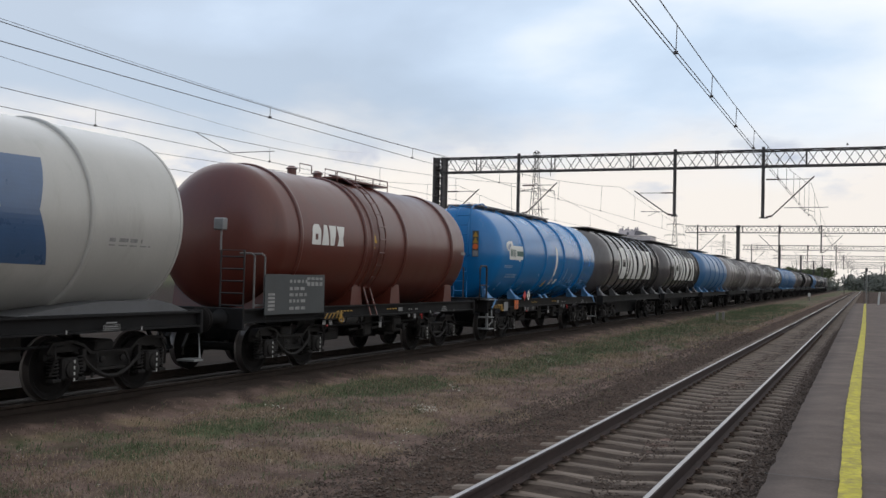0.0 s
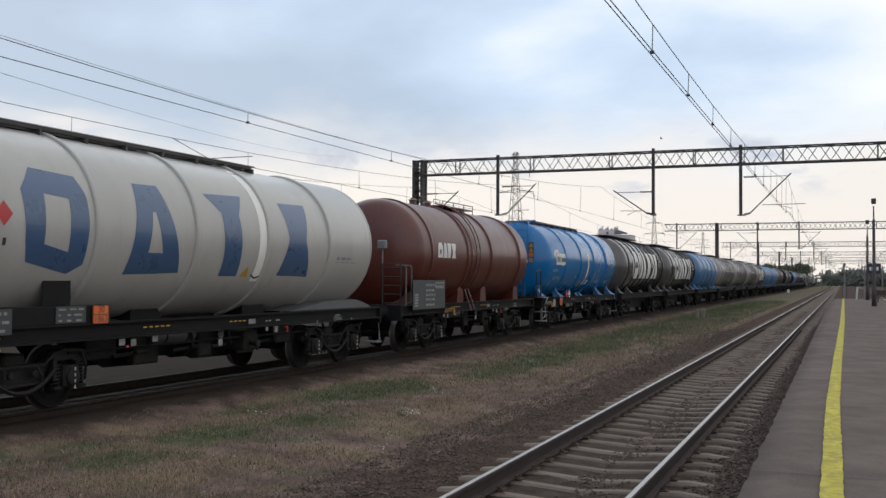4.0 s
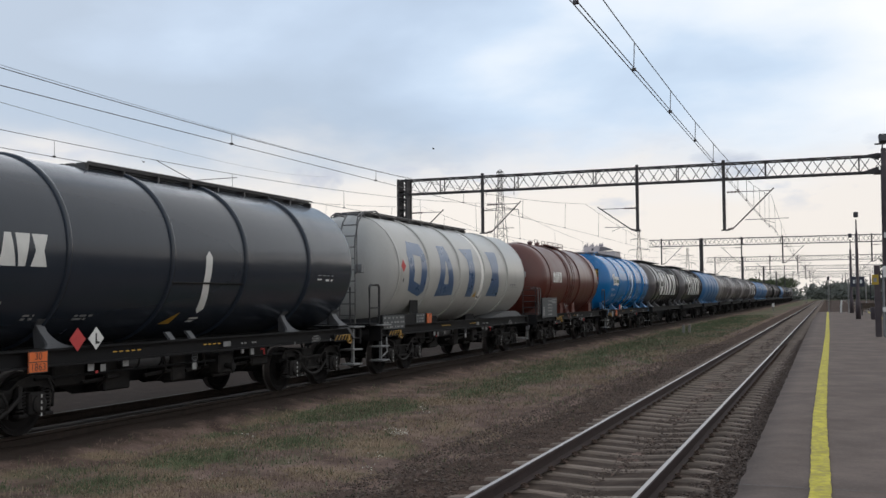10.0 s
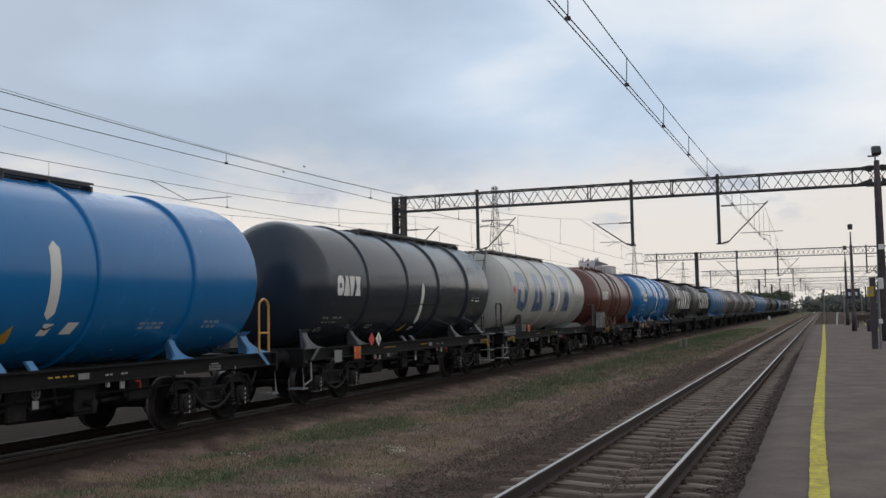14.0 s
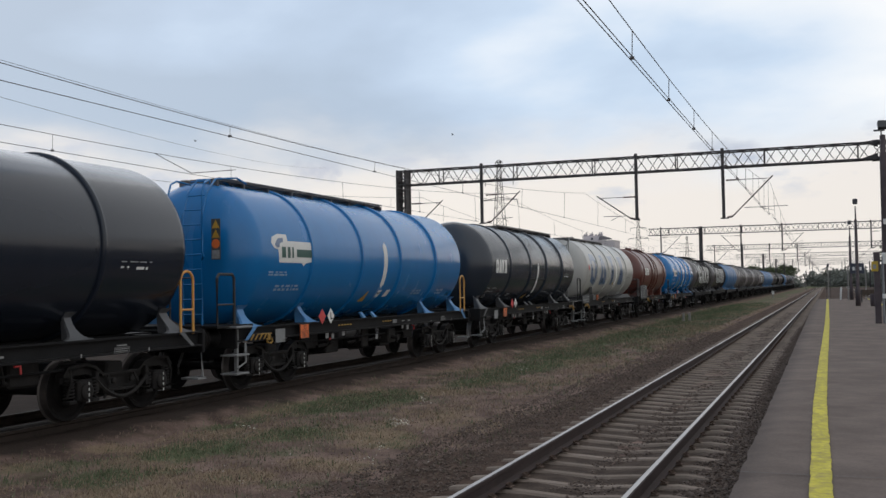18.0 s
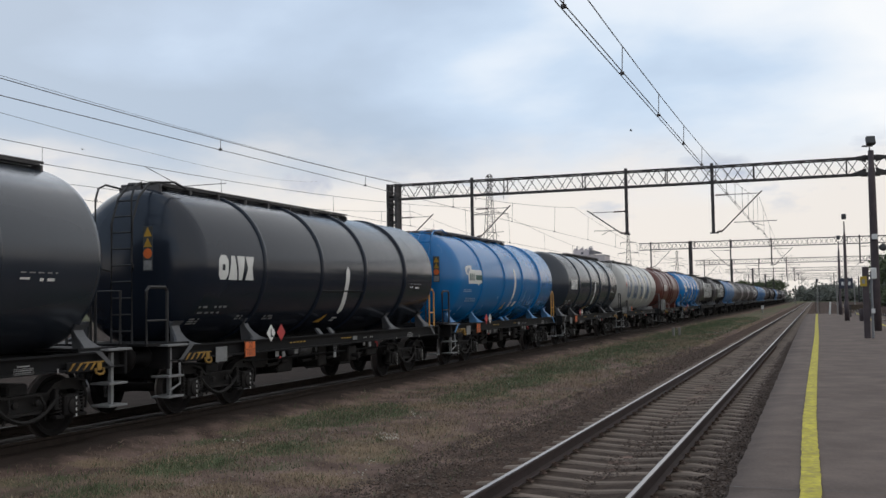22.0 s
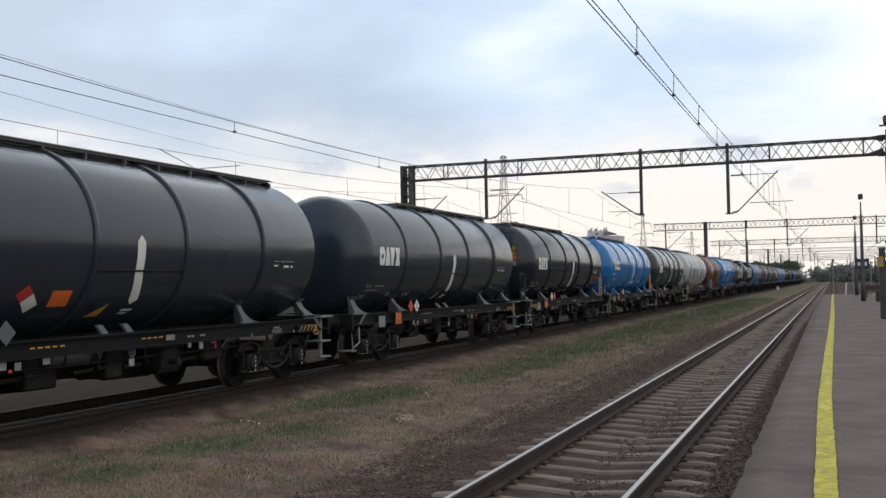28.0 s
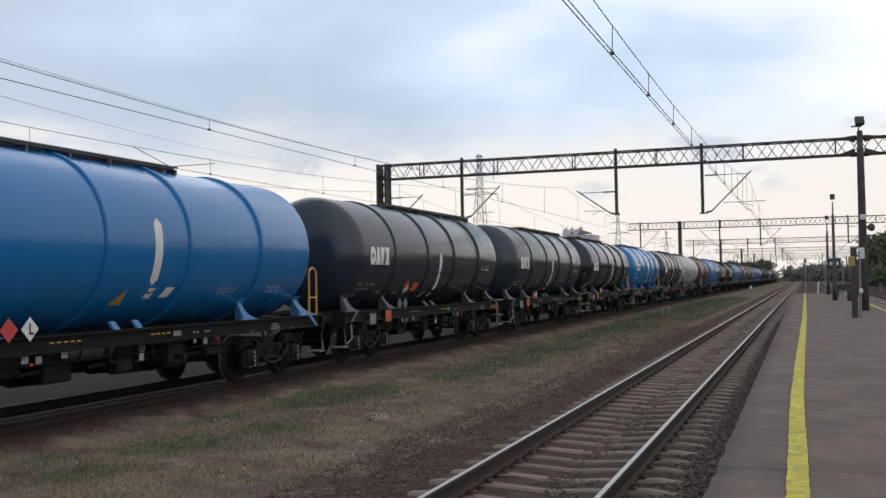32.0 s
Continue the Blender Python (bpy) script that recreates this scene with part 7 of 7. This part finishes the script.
def red_wagon(y):
    """An older, shorter tank wagon in oxide red."""
    w = thing("tank_wagon", (TRACK_X[1], y, 0), "oxide red tank wagon with a slate data board", "tank wagon", "wagons of the freight train")
    WAGONS.append((w, y))
    half, th = 5.70, 4.52
    SHIFT[0] = 0.06
    tank = obj("tank", tank_mesh(th, M_RED), w, pose(0, 0.06, -0.05))
    for r in (3.67, 0.80, -1.30, -4.05):
        obj("stiffening_ring", cached(("ring", "red"), lambda: ring_mesh(M_RED)), tank, pose(0, r, 0))
    for r in (-0.95,):
        obj("strap", cached(("strap", "red"), lambda: ring_mesh(M_RED, 0.05, 0.03)), tank, pose(0, r, 0))
    underframe(w, half, False, M_FRAME)
    spins = []
    for b in (-3.65, 3.65):
        bogie(w, b, False, spins)
    SPINS.extend((o, yy, w) for o, yy in spins)
    for yy in (-4.3, -1.0, 1.0, 4.3):
        bm = B()
        prism(bm, [(yy - 0.28, 1.2), (yy + 0.28, 1.2), (yy + 0.16, 1.95), (yy - 0.16, 1.95)], -1.12, 1.12)
        part("saddle", bm, M_RED, w)
    bm = B()
    z = TANK_Z + TANK_R - 0.02
    box(bm, -0.4, 0.5, -0.9, 1.7, z, z + 0.04)
    for yy in (-0.9, 0.0, 0.9, 1.7):
        tube(bm, [(0.5, yy, z - 0.1), (0.5, yy, z + 0.16)], 0.014, 5)
    tube(bm, [(0.5, -0.9, z + 0.16), (0.5, 1.7, z + 0.16)], 0.016, 5)
    part("top_walkway", bm, M_RED, w)
    for yy in (-2.2, -1.1):
        bm = B()
        lathe(bm, [(TANK_R - 0.02, 0.10), (TANK_R + 0.12, 0.10), (TANK_R + 0.14, 0.14), (TANK_R + 0.2, 0.05)], 12, 'z', (0.1, yy, TANK_Z - 0.07))
        tube(bm, [(0.3, yy, TANK_Z + TANK_R), (0.3, yy, TANK_Z + TANK_R + 0.18), (0.3, yy + 0.5, TANK_Z + TANK_R + 0.18), (0.3, yy + 0.5, TANK_Z + TANK_R)], 0.013, 5)
        part("valve_dome", bm, M_RED, w)
    # the ladder on the flank follows the shell
    bm = B()
    for yy in (-0.72, -0.42):
        pts = [(1.36, yy, 1.0)]
        for k in range(11):
            a = radians(-42 + k * 12.5)
            pts.append(((TANK_R + 0.09) * math.cos(a), yy, TANK_Z + (TANK_R + 0.09) * math.sin(a)))
        tube(bm, pts, 0.02, 6)
    for k in range(12):
        a = radians(-42 + k * 11)
        p = ((TANK_R + 0.09) * math.cos(a), TANK_Z + (TANK_R + 0.09) * math.sin(a))
        tube(bm, [(p[0], -0.72, p[1]), (p[0], -0.42, p[1])], 0.014, 5)
    part("flank_ladder", bm, M_RED, w)
    bm = B()
    for yy in (-6.1 + 0.75, -5.0):
        tube(bm, [(1.3, yy, 1.25), (1.3, yy, 2.2), (1.3, yy - 0.1, 2.25), (1.05, yy - 0.1, 2.25)], 0.022, 6)
    tube(bm, [(1.3, -5.35, 1.3), (1.3, -5.0, 1.3)], 0.022, 6)
    part("end_railing", bm, M_GREYPIPE, w)
    bm = B()
    tube(bm, [(1.3, -5.68, 0.9), (1.3, -5.68, 2.3), (0.8, -5.68, 2.3), (0.8, -5.68, 1.2)], 0.022, 6)
    for k in range(5):
        tube(bm, [(0.8, -5.68, 1.3 + 0.22 * k), (1.3, -5.68, 1.3 + 0.22 * k)], 0.015, 5)
    part("end_ladder", bm, M_BLACKPIPE, w)
    on_tank(emblem_shapes(-3.62, 2.40, 1.35, 0.50), P_WHITE, w, "emblem", "white block emblem", steps=12)
    board = plate(w, "data_board", -5.15, -2.95, 1.12, 1.88, M_SLATE, 1.40, "slate-grey data board")
    rnd = random.Random(4)
    bm = B()
    for z0 in (1.72, 1.58, 1.46, 1.34, 1.2):
        yy = -4.3
        while yy < -3.7:
            d = rnd.uniform(0.06, 0.18)
            box(bm, 1.413, 1.416, yy, yy + d, z0, z0 + 0.06)
            yy += d + 0.06
    for i in range(4):
        box(bm, 1.413, 1.416, -3.65 + i * 0.16, -3.53 + i * 0.16, 1.66, 1.74)
        box(bm, 1.413, 1.416, -3.65 + i * 0.16, -3.53 + i * 0.16, 1.78, 1.83)
    for i in range(5):
        box(bm, 1.413, 1.416, -5.05, -4.82, 1.2 + i * 0.07, 1.245 + i * 0.07)
    tagged(part("board_lettering", bm, P_DIMW, board), kind="stuff")
    bm = B()
    for yy in (-5.1, -3.0):
        tube(bm, [(1.38, yy, 1.0), (1.38, yy, 1.86)], 0.02, 5)
    part("board_support", bm, M_FRAME, w)
    on_tank([rect(-2.75, -2.35, 1.86, 2.02, 0.05)], P_RED, w, "red_label", steps=3)
    on_tank([rect(-1.95, -1.62, 1.78, 2.00, 0.10)], P_WHITE, w, "white_label", steps=3)
    on_tank([[(-0.95, 2.62), (-0.75, 2.62), (-0.85, 2.82)], [(-0.95, 2.36), (-0.75, 2.36), (-0.85, 2.56)]], P_YELLOW, w, "warning_triangle", steps=4)
    on_tank([rect(-0.10, 0.02, 1.82, 2.12)], P_YELLOW, w, "yellow_label", steps=3)
    on_tank([rect(4.35, 4.65, 2.5, 2.58)], P_DIMW, w, "white_label", steps=2)
    bm = B()
    box(bm, 0.72, 0.94, -5.84, -5.70, 2.66, 2.88, 0.02)
    tube(bm, [(0.80, -5.70, 2.30), (0.83, -5.74, 2.68)], 0.02, 6)
    part("document_box", bm, M_STEP, w)
    yellow_wheel(w, -2.4)
    brake_gear(w, half)
    sill_marks(w, 3, half)
    return w


def locomotive(y):
    w = thing("locomotive", (TRACK_X[1], y, 0), "distant pale locomotive at the head of the train", "locomotive")
    WAGONS.append((w, y))
    bm = B()
    prism(bm, [(-8.6, 1.1), (8.6, 1.1), (8.6, 2.2), (8.1, 3.6), (7.6, 3.95), (-7.6, 3.95), (-8.1, 3.6), (-8.6, 2.2)], -1.45, 1.45)
    part("body", bm, M_GREY, w)
    bm = B()
    prism(bm, [(-8.66, 1.0), (8.66, 1.0), (8.66, 1.5), (-8.66, 1.5)], -1.47, 1.47)
    part("skirt", bm, M_FRAME, w)
    bm = B()
    for e in (-1, 1):
        prism(bm, [(e * 8.42, 2.75), (e * 8.12, 3.55), (e * 8.18, 3.57), (e * 8.48, 2.77)], -1.15, 1.15)
    part("windscreen", bm, M_GLASS, w)
    for b in (-4.5, 4.5):
        bogie(w, b, True, None)


# the train from its tail to its head: the wagon's middle at the start of the clip
long_wagon("blue", -76.50, "blue tank wagon with yellow end grab rails", -1, 11, marks="h", shift=0.0)
long_wagon("dark", -62.45, "anthracite tank wagon with placards painted low on the shell", 1, 12, marks="t", shift=0.07)
long_wagon("dark", -48.40, "anthracite tank wagon with red and white hazard diamonds", 1, 13, shift=0.1)
long_wagon("dark", -34.40, "anthracite tank wagon with a ladder and warning signs at its end", -1, 14, marks="fghn", shift=0.15)
long_wagon("blue", -20.48, "blue tank wagon with a pale emblem and a yellow grab rail", -1, 15, marks="h", shift=-0.06)
long_wagon("dark", -6.49, "anthracite tank wagon with a white block emblem", 1, 16, shift=0.2)
long_wagon("white", 7.56, "off-white tank wagon with large navy block shapes", -1, 17, shift=0.09)
red_wagon(20.95)
long_wagon("blue", 34.27, "blue tank wagon with a ladder at its end", -1, 18, shift=0.1)
Y = 48.32
for k, (st, mk) in enumerate((("worn", "L"), ("worn", "L"), ("blue", ""), ("grey", ""), ("grey", ""), ("grey", ""), ("grey", "L"), ("blue", ""), ("blue", ""), ("grey", ""), ("worn", ""), ("grey", ""), ("worn", ""), ("blue", ""), ("grey", ""), ("dark", ""), ("dark", ""), ("grey", ""))):
    long_wagon(st, Y, {"dark": "dark grey tank wagon far along the train", "blue": "blue tank wagon far along the train", "grey": "weathered grey tank wagon far along the train", "worn": "grimy brown-grey tank wagon far along the train"}[st], -1, 30 + k, False, mk)
    Y += 14.04
locomotive(Y + 2.0)


# ---- birds over the tracks ----
def bird(label):
    t = thing("bird", (0, 80, 15), label, "bird", "birds in flight")
    bm = B()
    lathe(bm, [(-0.11, 0.01), (-0.06, 0.026), (0.0, 0.034), (0.06, 0.024), (0.085, 0.02), (0.11, 0.004)], 8, 'x')
    part("body", bm, P_BLACK, t, "", None, True)
    for s in (-1, 1):
        bm = B()
        prism(bm, [(0.05, 0.0), (0.03, s * 0.20), (-0.05, s * 0.22), (-0.05, 0.0)], 0.0, 0.012, plane='xy')
        part("wing", bm, P_BLACK, t, "", pose(0, 0, 0.02, s * 24, 0, 0))
    return t


BIRDS = [(bird("small dark bird flying off over the train"), -1.4, -3.0, 12.35, 0.22), (bird("small dark bird flying towards the platform"), -101.5, 4.0, 15.1, 0.0)]


# ---- the train's way ----
def travel(t):
    for (a, p), (b, q) in zip(TRAVEL, TRAVEL[1:]):
        if a <= t <= b:
            return np.interp(t, [a, b], [p, q])
    return TRAVEL[-1][1]


def motions():
    for w, y in WAGONS:
        walk(w, [(t, pose(TRACK_X[1], y + s, 0)) for t, s in TRAVEL])
    for o, x0, v, z0, climb in BIRDS:
        walk(o, [(t, pose(x0 + v * t, 80, z0 + climb * t + 0.3 * math.sin(t * 0.9), 0, 0, 180 if v < 0 else 0)) for t in range(0, 33, 2)])
    # wheels roll without slipping: a key at least every 0.6 m
    times = [0.0]
    for i in range(1, 961):
        t = i / 30.0
        if travel(t) - travel(times[-1]) > 0.55 or i == 960:
            times.append(t)
    for o, yy, w in SPINS:
        walk(o, [(t, pose(0, yy, 0.46, -math.degrees(travel(t) / 0.46))) for t in times])


motions()
